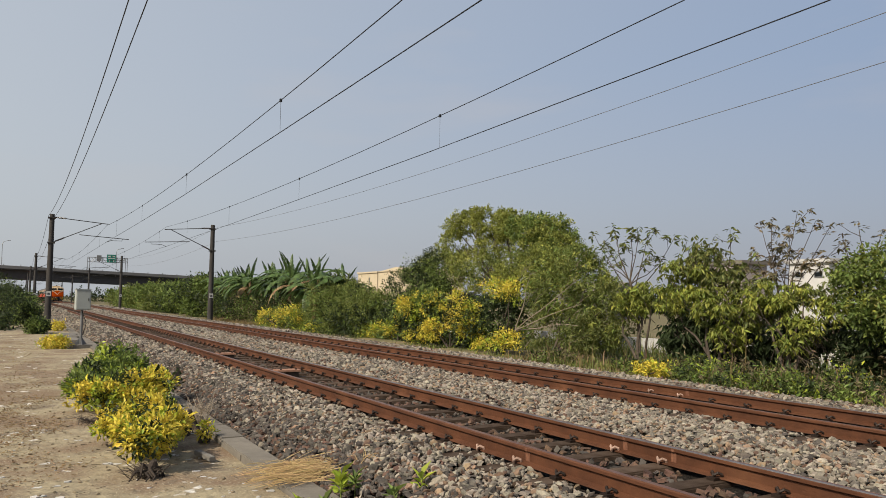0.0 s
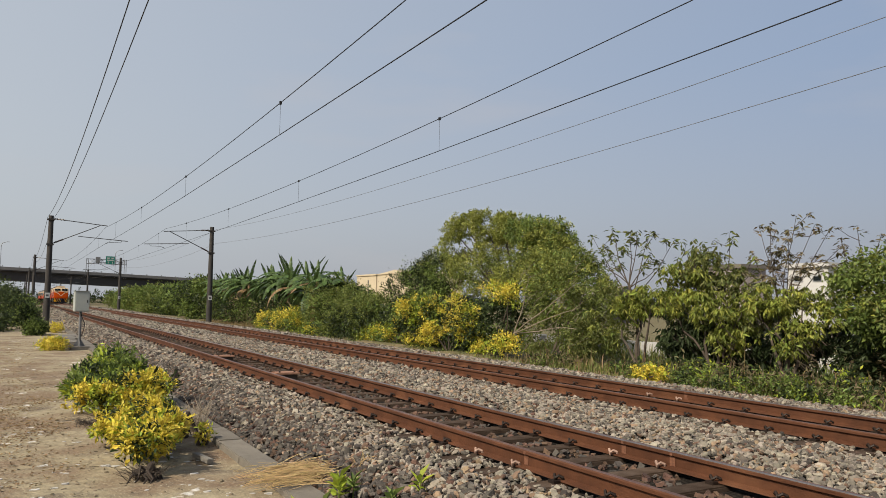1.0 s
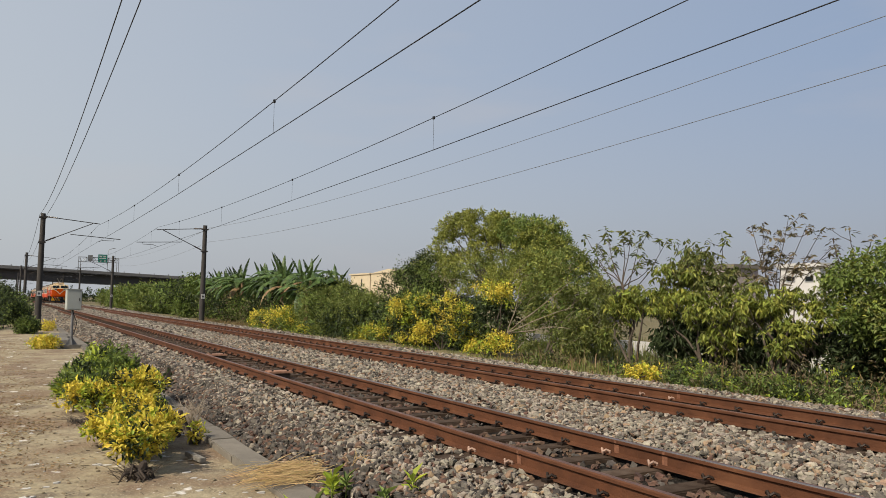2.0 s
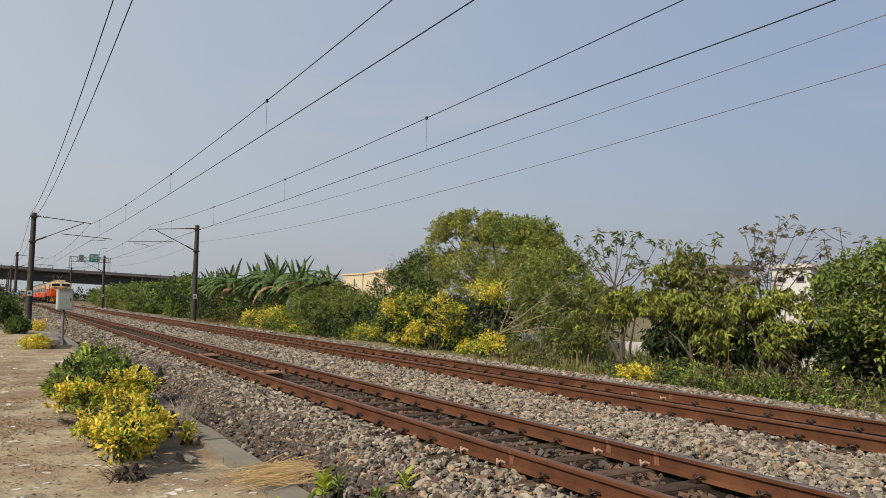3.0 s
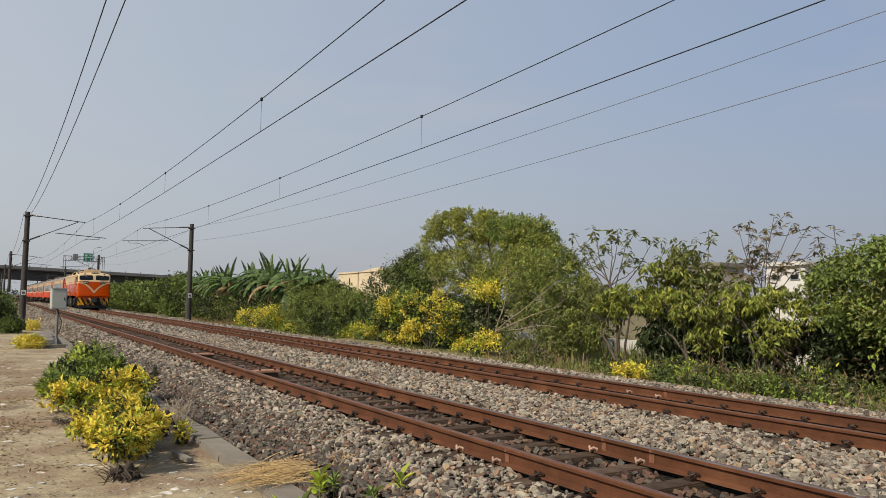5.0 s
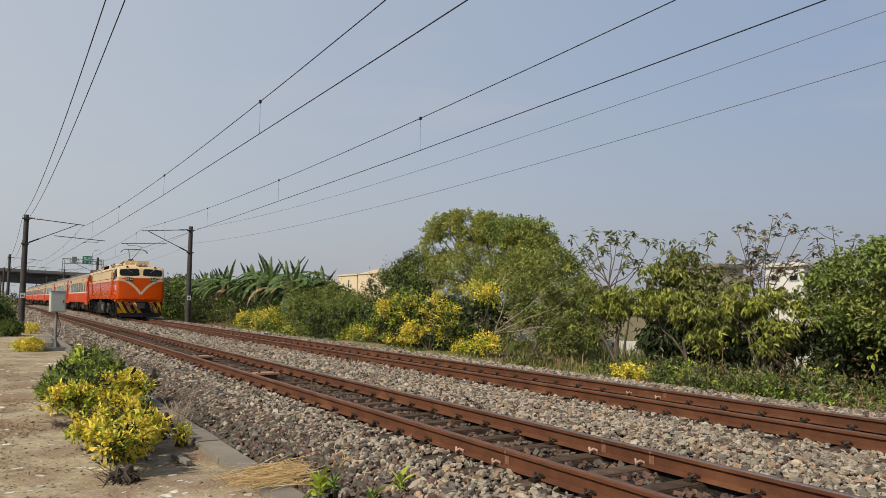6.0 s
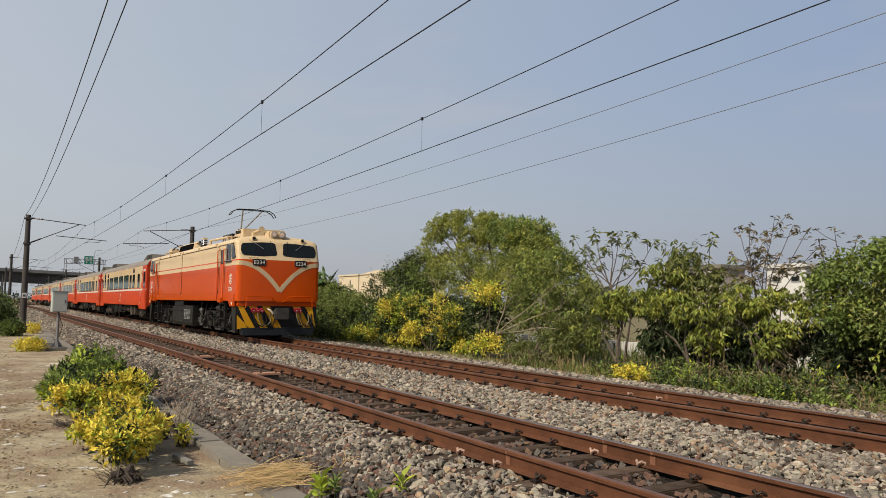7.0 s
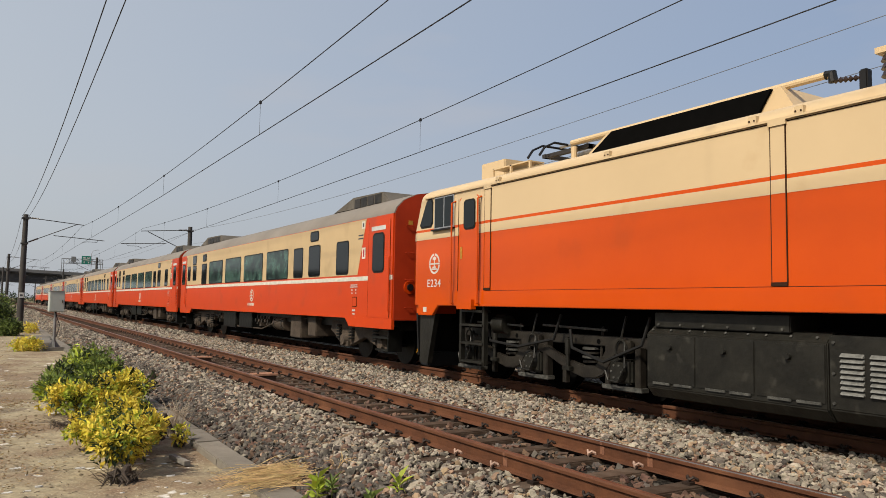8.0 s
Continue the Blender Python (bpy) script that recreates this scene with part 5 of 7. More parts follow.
        for k, (y0, y1, z0, z1) in enumerate(((1.75, 2.1, 1.655, 1.675), (1.75, 2.14, 1.61, 1.63), (1.8, 1.85, 1.54, 1.57), (2.0, 2.06, 1.54, 1.57), (1.8, 1.84, 1.47, 1.5), (2.0, 2.05, 1.47, 1.5), (1.85, 2.0, 1.09, 1.13), (1.86, 1.98, 1.02, 1.045), (1.5, 1.75, 2.72, 2.75), (1.5, 1.75, 2.65, 2.68))):
            part("mark", plate([(y0, z0), (y1, z0), (y1, z1), (y0, z1)], S, 0.006, 0.01), "plate" if k < 8 else "ink", t)
        for y0, y1, z0, z1 in ((1.78, 1.98, 1.2, 1.39),):
            part("filler_flap", plate(rounded(y0, y1, z0, z1, 0.03), S, 0.008), "orange_car", part("flap_seam", plate(rounded(y0 - 0.015, y1 + 0.015, z0 - 0.015, z1 + 0.015, 0.03), S, 0.005), "seam", t))
        for y0, z0, z1 in ((1.42, 2.87, 3.03), (1.38, 2.22, 2.46)):
            sg = part("side_sign", plate([(y0, z0), (y0 + 0.16, z0), (y0 + 0.16, z1), (y0, z1)], S, 0.008, 0.01), "white", t, "small white sign")
            part("sign_mark", plate([(y0 + 0.05, z0 + 0.04), (y0 + 0.11, z0 + 0.04), (y0 + 0.11, z1 - 0.04), (y0 + 0.05, z1 - 0.04)], S, 0.011, 0.01), "ink" if z0 > 2.5 else "redcap", sg)
        for y0, y1, z0 in ((5.6, 6.4, 0.33), (4.55, 5.1, 0.42), (9.9, 11.3, 0.45), (11.7, 13.2, 0.4)):
            part("equipment_box", MB().box(s * 0.6, s * 1.25, y0, y1, z0, 0.92), "dusty" if y0 < 7 else "under", t, "", 0.02)
        part("air_tank", MB().cyl((s * 1.0, 7.15, 0.66), (s * 1.0, 8.1, 0.66), 0.2, n=16), "dusty", t, "dusty cylindrical air tank", smooth=True)
        for y in (7.3, 7.95):
            part("tank_strap", MB().cyl((s * 1.0, y, 0.66), (s * 1.0, y + 0.05, 0.66), 0.21, n=16), "under2", t)
        for k, y in enumerate((8.35, 8.6, 8.9, 9.2, 9.5, 13.5, 13.9)):
            part("valve", MB().box(s * 1.0, s * 1.18, y, y + 0.16, 0.52 + 0.05 * (k % 3), 0.84).cyl((s * 1.18, y + 0.08, 0.7), (s * 1.24, y + 0.08, 0.7), 0.06, n=10), "dusty" if k % 2 else "under2", t, "", 0.01)
        part("pipe_run", MB().tube([(s * 1.15, 4.4, 0.86), (s * 1.18, 7.0, 0.84), (s * 1.2, 9.0, 0.46), (s * 1.18, 11.5, 0.44), (s * 1.15, 14.8, 0.84)], 0.02, 6), "dusty", t)
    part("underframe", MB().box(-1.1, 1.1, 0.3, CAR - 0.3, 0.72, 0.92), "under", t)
    # added black block that paints the shade beneath the carriage
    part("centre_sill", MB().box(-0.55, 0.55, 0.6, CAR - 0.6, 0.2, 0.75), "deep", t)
    bogie(t, 0.7, 3.9, (1.0, 2.95), 0.43, "dusty")
    bogie(t, CAR - 4.5, CAR - 1.3, (CAR - 3.95, CAR - 1.95), 0.43, "dusty")
    for y0, y1 in ((1.2, 4.4), (CAR - 4.6, CAR - 1.0)):
        part("roof_unit", MB().extrude([(y0, 3.45), (y0 + 0.4, 3.74), (y1 - 1.2, 3.78), (y1, 3.5)], -0.95, 0.95, "x"), "roofdark", t, "sloped grey roof unit", 0.02)
        for k in range(4):
            ya, yb = y0 + 0.45 + (y1 - y0 - 1.75) * k / 4, y0 + 0.4 + (y1 - y0 - 1.75) * (k + 1) / 4
            part("roof_grille", MB().box(-0.965, -0.945, ya, yb, 3.5, 3.71), "darksteel" if k % 2 else "under2", t, "dark roof grille panel")
    return t


loco = make_loco()
first_car = make_car()
cars = [first_car]
for k in range(1, 7):
    cars.append(copy_thing(first_car, pose(0, 0, 0)))
loco_y = [(0.0, 212.5), (1.0, 186.0), (2.0, 159.4), (3.0, 132.6), (4.0, 105.6), (4.5, 92.0), (5.5, 65.0), (6.0, 51.6), (6.5, 38.1), (7.0, 24.4), (7.5, 10.3), (8.0, -3.9)]

# ---- vegetation helpers ----
M["leaf_tree"] = leafmat("small_olive_leaf", (0.36, 0.37, 0.085), (0.2, 0.225, 0.05), 0.5)
M["leaf_green"] = leafmat("fresh_green_leaf", (0.2, 0.255, 0.06), (0.11, 0.155, 0.038))
# dark foliage; its low colour also paints shade into hollows and crown interiors
M["leaf_dark"] = leafmat("dark_green_and_shaded_leaf", (0.052, 0.073, 0.026), (0.028, 0.041, 0.016))
M["leaf_fluffy"] = leafmat("feathery_green_leaf", (0.22, 0.25, 0.064), (0.12, 0.15, 0.037))
M["leaf_broad"] = leafmat("yellowish_broad_leaf", (0.31, 0.325, 0.056), (0.14, 0.17, 0.034), 0.5, 0.025)
M["leaf_drab"] = leafmat("drab_olive_leaf", (0.2, 0.218, 0.062), (0.11, 0.128, 0.038), 0.45, 0.03)
M["leaf_brown"] = leafmat("withered_brown_leaf", (0.2, 0.15, 0.09), (0.13, 0.115, 0.06), 0.35, 0.03)
M["leaf_yellow"] = leafmat("golden_yellow_leaf", (0.74, 0.6, 0.095), (0.55, 0.46, 0.06), 0.32, 0.014, 0.22)
M["leaf_lime"] = leafmat("lime_green_leaf", (0.42, 0.45, 0.045), (0.24, 0.31, 0.04), 0.3, 0.015)
M["leaf_banana"] = leafmat("banana_leaf", (0.115, 0.165, 0.05), (0.05, 0.085, 0.025), 0.45, 0.012, 0.25, 0.4)
M["leaf_dry"] = leafmat("dry_leaf", (0.35, 0.25, 0.13), (0.2, 0.13, 0.07), 0.3, 0.02)
M["grass"] = leafmat("weedy_grass", (0.19, 0.2, 0.06), (0.11, 0.135, 0.035), 0.4, 0.03)
M["straw"] = leafmat("dry_straw", (0.6, 0.45, 0.22), (0.44, 0.3, 0.14), 0.3, 0.015)
M["hay"] = leafmat("withered_grass", (0.26, 0.19, 0.09), (0.17, 0.13, 0.06), 0.35, 0.03)
M["bark"] = mat("grey_brown_bark", (0.12, 0.092, 0.066), 0.9, 0, (0.06, 0.046, 0.034), 6, 0.5, 0.5, 20)
M["twig"] = mat("pale_dry_twig", (0.4, 0.33, 0.24), 0.9, 0, (0.25, 0.2, 0.14), 6, 0.5)


def leaf_arrays(rng, base, aim, length, width, cup=0.18):
    """Folded leaves: base points, pointing ways, lengths and widths."""
    n = len(base)
    aim = aim / (np.linalg.norm(aim, axis=1)[:, None] + 1e-9)
    side = np.cross(aim, rng.normal(0, 1, (n, 3)) * 0.5 + [0, 0, 1.0])
    side /= np.linalg.norm(side, axis=1)[:, None] + 1e-9
    up = np.cross(side, aim)
    L, W = length[:, None], width[:, None]
    a = base
    b = base + aim * L * 0.45 - side * W * 0.5 + up * W * cup
    c = base + aim * L - up * L * 0.12
    d = base + aim * L * 0.45 + side * W * 0.5 + up * W * cup
    v = np.stack([a, b, c, d], 1).reshape(-1, 3)
    k = 4 * np.arange(n)[:, None]
    f = np.concatenate([k + [0, 2, 1], k + [0, 3, 2]], 1).reshape(-1, 3)
    return v, f


def blob_points(rng, blobs, n, shell=0.45, clump=0.0, per=14):
    """Points scattered in the outer shell of lumpy ellipsoids, gathered in clumps, with the way outwards."""
    b = np.array(blobs, float)
    wgt = (b[:, 3] * b[:, 4] + b[:, 4] * b[:, 5] + b[:, 3] * b[:, 5])
    m = max(1, n // per)
    i = rng.choice(len(b), m, p=wgt / wgt.sum())
    d = rng.normal(0, 1, (m, 3))
    d /= np.linalg.norm(d, axis=1)[:, None]
    bump = 1 + 0.16 * np.sin(d[:, 0] * 7 + i * 2.1) * np.sin(d[:, 1] * 6 + i) + 0.12 * np.sin(d[:, 2] * 9 + 3 * d[:, 0] + i)
    r = (1 - shell * rng.uniform(0, 1, m) ** 1.6) * bump
    c = b[i, :3] + d * b[i, 3:6] * r[:, None]
    c = np.repeat(c, per, 0) + rng.normal(0, 1, (m * per, 3)) * clump
    return c, np.repeat(d, per, 0)


def tufts(seed, blobs, k, r):
    """Breaks each lump into k smaller tufts on its outside, mostly above."""
    rng = np.random.default_rng(seed)
    out = []
    for b in blobs:
        d = rng.normal(0, 1, (k, 3)) + [0, 0, 0.25]
        d /= np.linalg.norm(d, axis=1)[:, None]
        c = np.array(b[:3]) + d * np.array(b[3:6]) * rng.uniform(0.62, 0.98, k)[:, None]
        rr = r * np.exp(rng.normal(0, 0.3, k))
        out += [(*p, q * 1.1, q * 1.1, q * 0.75) for p, q in zip(c, rr)]
    return out


def foliage(seed, blobs, n, length, material, clump, ratio=0.45, droop=0.1, shell=0.5, floor=None, spread=0.7, per=14, tuft=None):
    rng = np.random.default_rng(seed)
    if tuft:
        blobs = tufts(tuft[2], blobs, tuft[0], tuft[1])
    p, d = blob_points(rng, blobs, n, shell, clump, per)
    if floor is not None:
        d, p = d[p[:, 2] > floor], p[p[:, 2] > floor]
    aim = d * 0.8 + rng.normal(0, spread, p.shape) + [0, 0, 0.15 - droop]
    L = length * np.exp(rng.normal(0, 0.25, len(p)))
    v, f = leaf_arrays(rng, p, aim, L, L * ratio)
    return npmesh("leaves", v, f, [material])


def limbs(rng, start, ends, r0, r1, wob=0.12, n=6):
    """Tapered, crooked branches from one point to several."""
    out = []
    for e in ends:
        a, b = Vector(start), Vector(e)
        pts, k = [], 5
        for i in range(k + 1):
            p = a.lerp(b, i / k)
            if 0 < i < k:
                p += Vector((rng.uniform(-wob, wob), rng.uniform(-wob, wob), rng.uniform(-wob, wob) + wob * 0.6))
            pts.append(p)
        out.append(MB().tube(pts, [r0 + (r1 - r0) * i / k for i in range(k + 1)], n))
    return out


def bush(name, label, seed, blobs, layers, ground, stems=5, group="bushes", category="bush", tuft=None):
    """layers: (leaves, length, material, clump, ratio, droop)."""
    t = thing(name, label, category, group)
    rng = random.Random(seed)
    cx, cy = sum(b[0] for b in blobs) / len(blobs), sum(b[1] for b in blobs) / len(blobs)
    if stems:
        ends = []
        for k in range(stems):
            b = blobs[k % len(blobs)]
            ends.append((b[0] + rng.uniform(-0.5, 0.5) * b[3], b[1] + rng.uniform(-0.5, 0.5) * b[4], b[2] + rng.uniform(0.0, 0.6) * b[5]))
        part("stem", limbs(rng, (cx, cy, ground - 0.1), ends, 0.035, 0.01, 0.08, 5), "bark", t)
    for k, (n, L, m, c, ratio, droop) in enumerate(layers):
        part("leaves", foliage(seed * 7 + k, blobs, n, L, m, c, ratio, droop, floor=ground, tuft=(*tuft, seed + k) if tuft else None), None, t)
    return t


# ---- far side of the line, from the viaduct towards the camera ----
bush("hedge", "distant overgrown green hedge beside the line", 11, [(11.5, 130, 0.9, 3, 9, 1.8), (11.5, 112, 0.9, 2.6, 9, 1.7), (11, 97, 0.8, 2.2, 6, 1.7), (16, 120, 1.0, 4, 14, 2.2)], [(26000, 0.3, "leaf_green", 0.3, 0.5, 0.1), (14000, 0.3, "leaf_fluffy", 0.35, 0.45, 0.1)], -0.6, 6, tuft=(40, 0.6))
bush("bush", "bright green rounded bushes beyond the mast", 12, [(11.0, 86, 0.9, 2.0, 4, 1.6), (11.2, 77, 1.0, 1.9, 3.5, 1.6), (10.6, 69, 1.1, 1.7, 3, 1.8), (13.5, 72, 1.2, 2, 5, 1.8)], [(20000, 0.24, "leaf_green", 0.25, 0.5, 0.1), (9000, 0.24, "leaf_dark", 0.3, 0.5, 0.1)], -0.6, 6, tuft=(36, 0.5))
bush("bush", "dense dark green undergrowth in front of banana plants", 13, [(9.9, 59, 0.5, 1.2, 3, 1.2), (9.9, 53, 0.2, 0.9, 2.6, 0.9), (10.2, 48, 0.1, 0.8, 2.6, 0.8), (12, 56, 0.9, 1.6, 4, 1.5), (12.4, 47, 1.0, 1.6, 4, 1.5), (11.6, 41, 0.7, 1.2, 2, 1.3), (10.4, 42.5, 0.1, 0.9, 2.3, 0.8)], [(20000, 0.17, "leaf_dark", 0.2, 0.5, 0.1), (14000, 0.16, "leaf_green", 0.22, 0.5, 0.1), (7000, 0.16, "leaf_brown", 0.25, 0.4, 0.2)], -0.6, 8, tuft=(30, 0.38))
bush("yellow_shrub", "low golden-leaved shrub at the foot of the undergrowth", 14, [(9.0, 44.3, 0.0, 0.5, 1.1, 0.55), (9.0, 41.5, 0.1, 0.6, 1.2, 0.6), (9.2, 39.4, 0.35, 0.5, 0.9, 0.65), (8.9, 36.2, -0.3, 0.35, 0.9, 0.35)], [(2300, 0.1, "leaf_yellow", 0.1, 0.5, 0.0), (2400, 0.1, "leaf_green", 0.12, 0.5, 0.0), (1200, 0.1, "leaf_lime", 0.12, 0.5, 0.0)], -0.6, 4, "yellow shrubs", "shrub", tuft=(14, 0.2))
bush("bush", "feathery mid-green bush with fine leaves", 15, [(10.6, 37.3, 0.95, 1.3, 1.7, 1.6), (10.4, 34.0, 0.55, 1.3, 2.2, 1.4), (10.2, 30.8, 0.3, 1.2, 1.8, 1.15), (11.2, 36.5, 0.8, 1.3, 2.0, 1.4), (9.4, 33.0, -0.1, 0.9, 3.2, 0.75)], [(26000, 0.13, "leaf_fluffy", 0.08, 0.36, 0.15), (9000, 0.13, "leaf_green", 0.08, 0.36, 0.1), (9000, 0.14, "leaf_dark", 0.1, 0.4, 0.1)], -0.6, 8, tuft=(22, 0.42))
bush("bush", "upright dark green bush with ragged top", 16, [(11.2, 29.6, 1.4, 1.0, 1.2, 1.5), (11.2, 27.9, 1.7, 0.9, 1.1, 1.5), (11.0, 26.6, 1.0, 0.9, 1.1, 1.5), (10.4, 28.5, 0.3, 0.9, 1.6, 1.0)], [(22000, 0.1, "leaf_dark", 0.09, 0.45, 0.0), (9000, 0.1, "leaf_green", 0.1, 0.45, 0.0)], -0.6, 7, tuft=(26, 0.28))
bush("yellow_shrub", "tall yellow-leaved shrub beside the ballast", 17, [(9.5, 28.4, -0.05, 0.4, 1.1, 0.3), (9.7, 27.2, 0.75, 0.4, 0.6, 0.55), (9.6, 25.9, 1.0, 0.5, 0.7, 0.6), (9.7, 24.9, 1.15, 0.4, 0.5, 0.45), (9.4, 29.9, -0.2, 0.3, 0.7, 0.2)],
     [(3600, 0.085, "leaf_yellow", 0.07, 0.5, 0.05), (2400, 0.1, "leaf_lime", 0.1, 0.5, 0.0), (3600, 0.1, "leaf_green", 0.12, 0.5, 0.0)], -0.5, 6, "yellow shrubs", "shrub", tuft=(13, 0.17))
bush("yellow_shrub", "large yellow-leaved shrub sprawling down to the ballast", 18, [(9.4, 25.4, -0.2, 0.4, 1.0, 0.26), (9.5, 23.9, 0.15, 0.45, 0.8, 0.4), (9.6, 22.9, 1.0, 0.45, 0.6, 0.65), (9.6, 22.0, 0.75, 0.45, 0.5, 0.5), (9.5, 21.6, 0.3, 0.4, 0.5, 0.3)],
     [(6000, 0.08, "leaf_yellow", 0.065, 0.5, 0.05), (1800, 0.09, "leaf_lime", 0.1, 0.5, 0.0), (2200, 0.1, "leaf_dark", 0.12, 0.5, 0.0)], -0.5, 7, "yellow shrubs", "shrub", tuft=(15, 0.17))
bush("yellow_shrub", "yellow-topped shrub with dark green hollows", 118, [(9.9, 20.4, 1.65, 0.45, 0.9, 0.32), (9.7, 19.5, 1.5, 0.3, 0.5, 0.3), (9.4, 19.3, -0.05, 0.4, 0.8, 0.26), (9.4, 20.8, -0.2, 0.3, 0.5, 0.18)],
     [(2300, 0.078, "leaf_yellow", 0.06, 0.5, 0.05), (900, 0.09, "leaf_lime", 0.1, 0.5, 0.0)], -0.5, 6, "yellow shrubs", "shrub", tuft=(12, 0.16))
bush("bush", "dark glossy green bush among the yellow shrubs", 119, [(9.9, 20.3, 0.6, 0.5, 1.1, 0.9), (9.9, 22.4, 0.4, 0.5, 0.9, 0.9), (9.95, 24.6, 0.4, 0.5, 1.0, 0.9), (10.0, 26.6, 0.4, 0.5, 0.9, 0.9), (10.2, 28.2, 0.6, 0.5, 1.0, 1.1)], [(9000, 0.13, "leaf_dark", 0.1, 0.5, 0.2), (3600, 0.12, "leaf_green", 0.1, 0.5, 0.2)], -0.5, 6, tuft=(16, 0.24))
bush("yellow_shrub", "small golden shrub in the grass by the ballast", 19, [(8.35, 12.35, -0.2, 0.22, 0.24, 0.2), (8.3, 11.95, -0.22, 0.2, 0.22, 0.17)], [(700, 0.075, "leaf_yellow", 0.04, 0.5, 0.0), (160, 0.08, "leaf_lime", 0.05, 0.5, 0.0)], -0.45, 3, "yellow shrubs", "shrub")


def big_tree():
    t = thing("tree", "broad olive-green tree with a lumpy sparse crown", "tree", "trees")
    rng = random.Random(4)
    part("trunk", MB().tube([(13.2, 24.6, -0.7), (13.1, 24.5, 0.6), (13.2, 24.7, 1.6)], [0.2, 0.17, 0.14], 9), "bark", t)
    blobs = [(13.2, 29.1, 3.7, 0.8, 0.9, 0.85), (13.0, 27.8, 4.55, 0.9, 0.9, 0.5), (13.0, 26.2, 4.55, 0.9, 0.9, 0.62), (13.2, 24.7, 4.2, 0.8, 0.7, 0.65), (13.0, 25.6, 3.5, 0.8, 1.0, 0.6),
             (13.0, 23.1, 4.0, 1.0, 1.0, 0.68), (12.8, 21.7, 3.75, 0.9, 0.75, 0.7), (13.0, 20.9, 3.15, 0.8, 0.5, 0.6), (12.9, 22.6, 3.2, 0.8, 1.1, 0.6),
             (12.4, 28.6, 2.6, 1.0, 1.5, 0.9), (12.3, 25.6, 2.4, 1.1, 1.9, 1.0), (12.2, 22.6, 2.1, 1.1, 1.9, 1.0), (11.8, 20.6, 2.3, 0.8, 1.0, 0.8)]
    part("limb", limbs(rng, (13.2, 24.7, 1.5), [b[:3] for b in blobs] + [(12.7, 27.4, 3.6), (12.9, 26.8, 4.3), (12.6, 22.5, 3.9), (12.8, 28.0, 4.2), (12.8, 26.9, 3.9)], 0.09, 0.012, 0.14), "bark", t)
    part("crown", foliage(41, blobs[:5], 21000, 0.085, "leaf_tree", 0.045, 0.5, 0.0, 0.5, per=12, tuft=(22, 0.23, 41)), None, t, "crown of small olive leaves")
    part("crown", foliage(42, blobs[5:9], 9000, 0.085, "leaf_tree", 0.05, 0.5, 0.0, 0.5, per=12, tuft=(22, 0.23, 42)), None, t)
    part("crown", foliage(45, blobs[5:9], 13000, 0.09, "leaf_green", 0.05, 0.5, 0.1, 0.5, per=12, tuft=(22, 0.23, 45)), None, t, "denser green side of the crown")
    part("crown", foliage(43, blobs[9:], 15000, 0.1, "leaf_tree", 0.06, 0.34, 0.2, 0.6, per=12, tuft=(34, 0.25, 43)), None, t)
    part("crown", foliage(44, blobs[9:], 14000, 0.1, "leaf_fluffy", 0.06, 0.34, 0.2, 0.6, per=12, tuft=(34, 0.25, 44)), None, t)


big_tree()


def sprawling_shrub():
    t = thing("shrub", "sprawling olive shrub with pale bare branches leaning out", "shrub", "shrubs")
    rng = random.Random(9)
    blobs = [(11.2, 18.9, 1.5, 1.0, 1.2, 1.4), (10.9, 17.4, 1.6, 0.9, 1.0, 1.3), (10.6, 16.2, 1.1, 0.8, 0.8, 1.0), (10.7, 18.3, 0.4, 0.9, 1.6, 0.9), (10.5, 16.6, 0.2, 0.7, 1.0, 0.6)]
    part("stem", limbs(rng, (10.6, 18.6, -0.6), [b[:3] for b in blobs], 0.05, 0.012, 0.1), "bark", t)
    part("bare_branch", limbs(rng, (9.6, 19.2, 0.35), [(9.7, 16.3, 1.9), (9.6, 16.2, 0.6), (9.8, 18.7, 2.0), (9.5, 15.9, 1.2)], 0.018, 0.006, 0.06), "twig", t, "pale leafless branches")
    ends = [(9.7 + rng.uniform(-0.1, 0.5), 19.0 - 3.2 * rng.random(), 0.2 + 2.4 * rng.random()) for _ in range(26)]
    part("bare_twig", [limbs(rng, (9.75 + rng.uniform(0, 0.4), e[1] + rng.uniform(0.3, 0.9), e[2] - rng.uniform(0.2, 0.6)), [e], 0.008, 0.003, 0.05, 4)[0] for e in ends], "twig", t)
    part("leaves", foliage(51, blobs, 9500, 0.11, "leaf_fluffy", 0.06, 0.3, 0.2, 0.6, floor=-0.5, tuft=(24, 0.2, 51)), None, t)
    part("leaves", foliage(52, blobs, 8000, 0.11, "leaf_drab", 0.06, 0.3, 0.3, 0.6, floor=-0.5, tuft=(22, 0.2, 52)), None, t)
    part("leaves", foliage(54, blobs[:3], 4000, 0.11, "leaf_tree", 0.06, 0.3, 0.2, 0.5, tuft=(14, 0.18, 54)), None, t)
    part("leaves", foliage(53, blobs[:2], 2600, 0.13, "leaf_green", 0.12, 0.35, 0.3, 0.5), None, t)


sprawling_shrub()


def palmate(rng, tips, size, per=7, ratio=0.36, lo=-1.0, hi=0.3):
    """Drooping rosettes of finger leaves at the twigs' ends."""
    tips = np.repeat(np.array(tips, float), per, 0)
    n = len(tips)
    a = rng.uniform(0, 2 * np.pi, n)
    aim = np.stack([np.cos(a), np.sin(a), rng.uniform(lo, hi, n)], -1)
    L = size * np.exp(rng.normal(0, 0.25, n))
    return leaf_arrays(rng, tips + rng.normal(0, size * 0.2, (n, 3)), aim, L, L * ratio, 0.12)


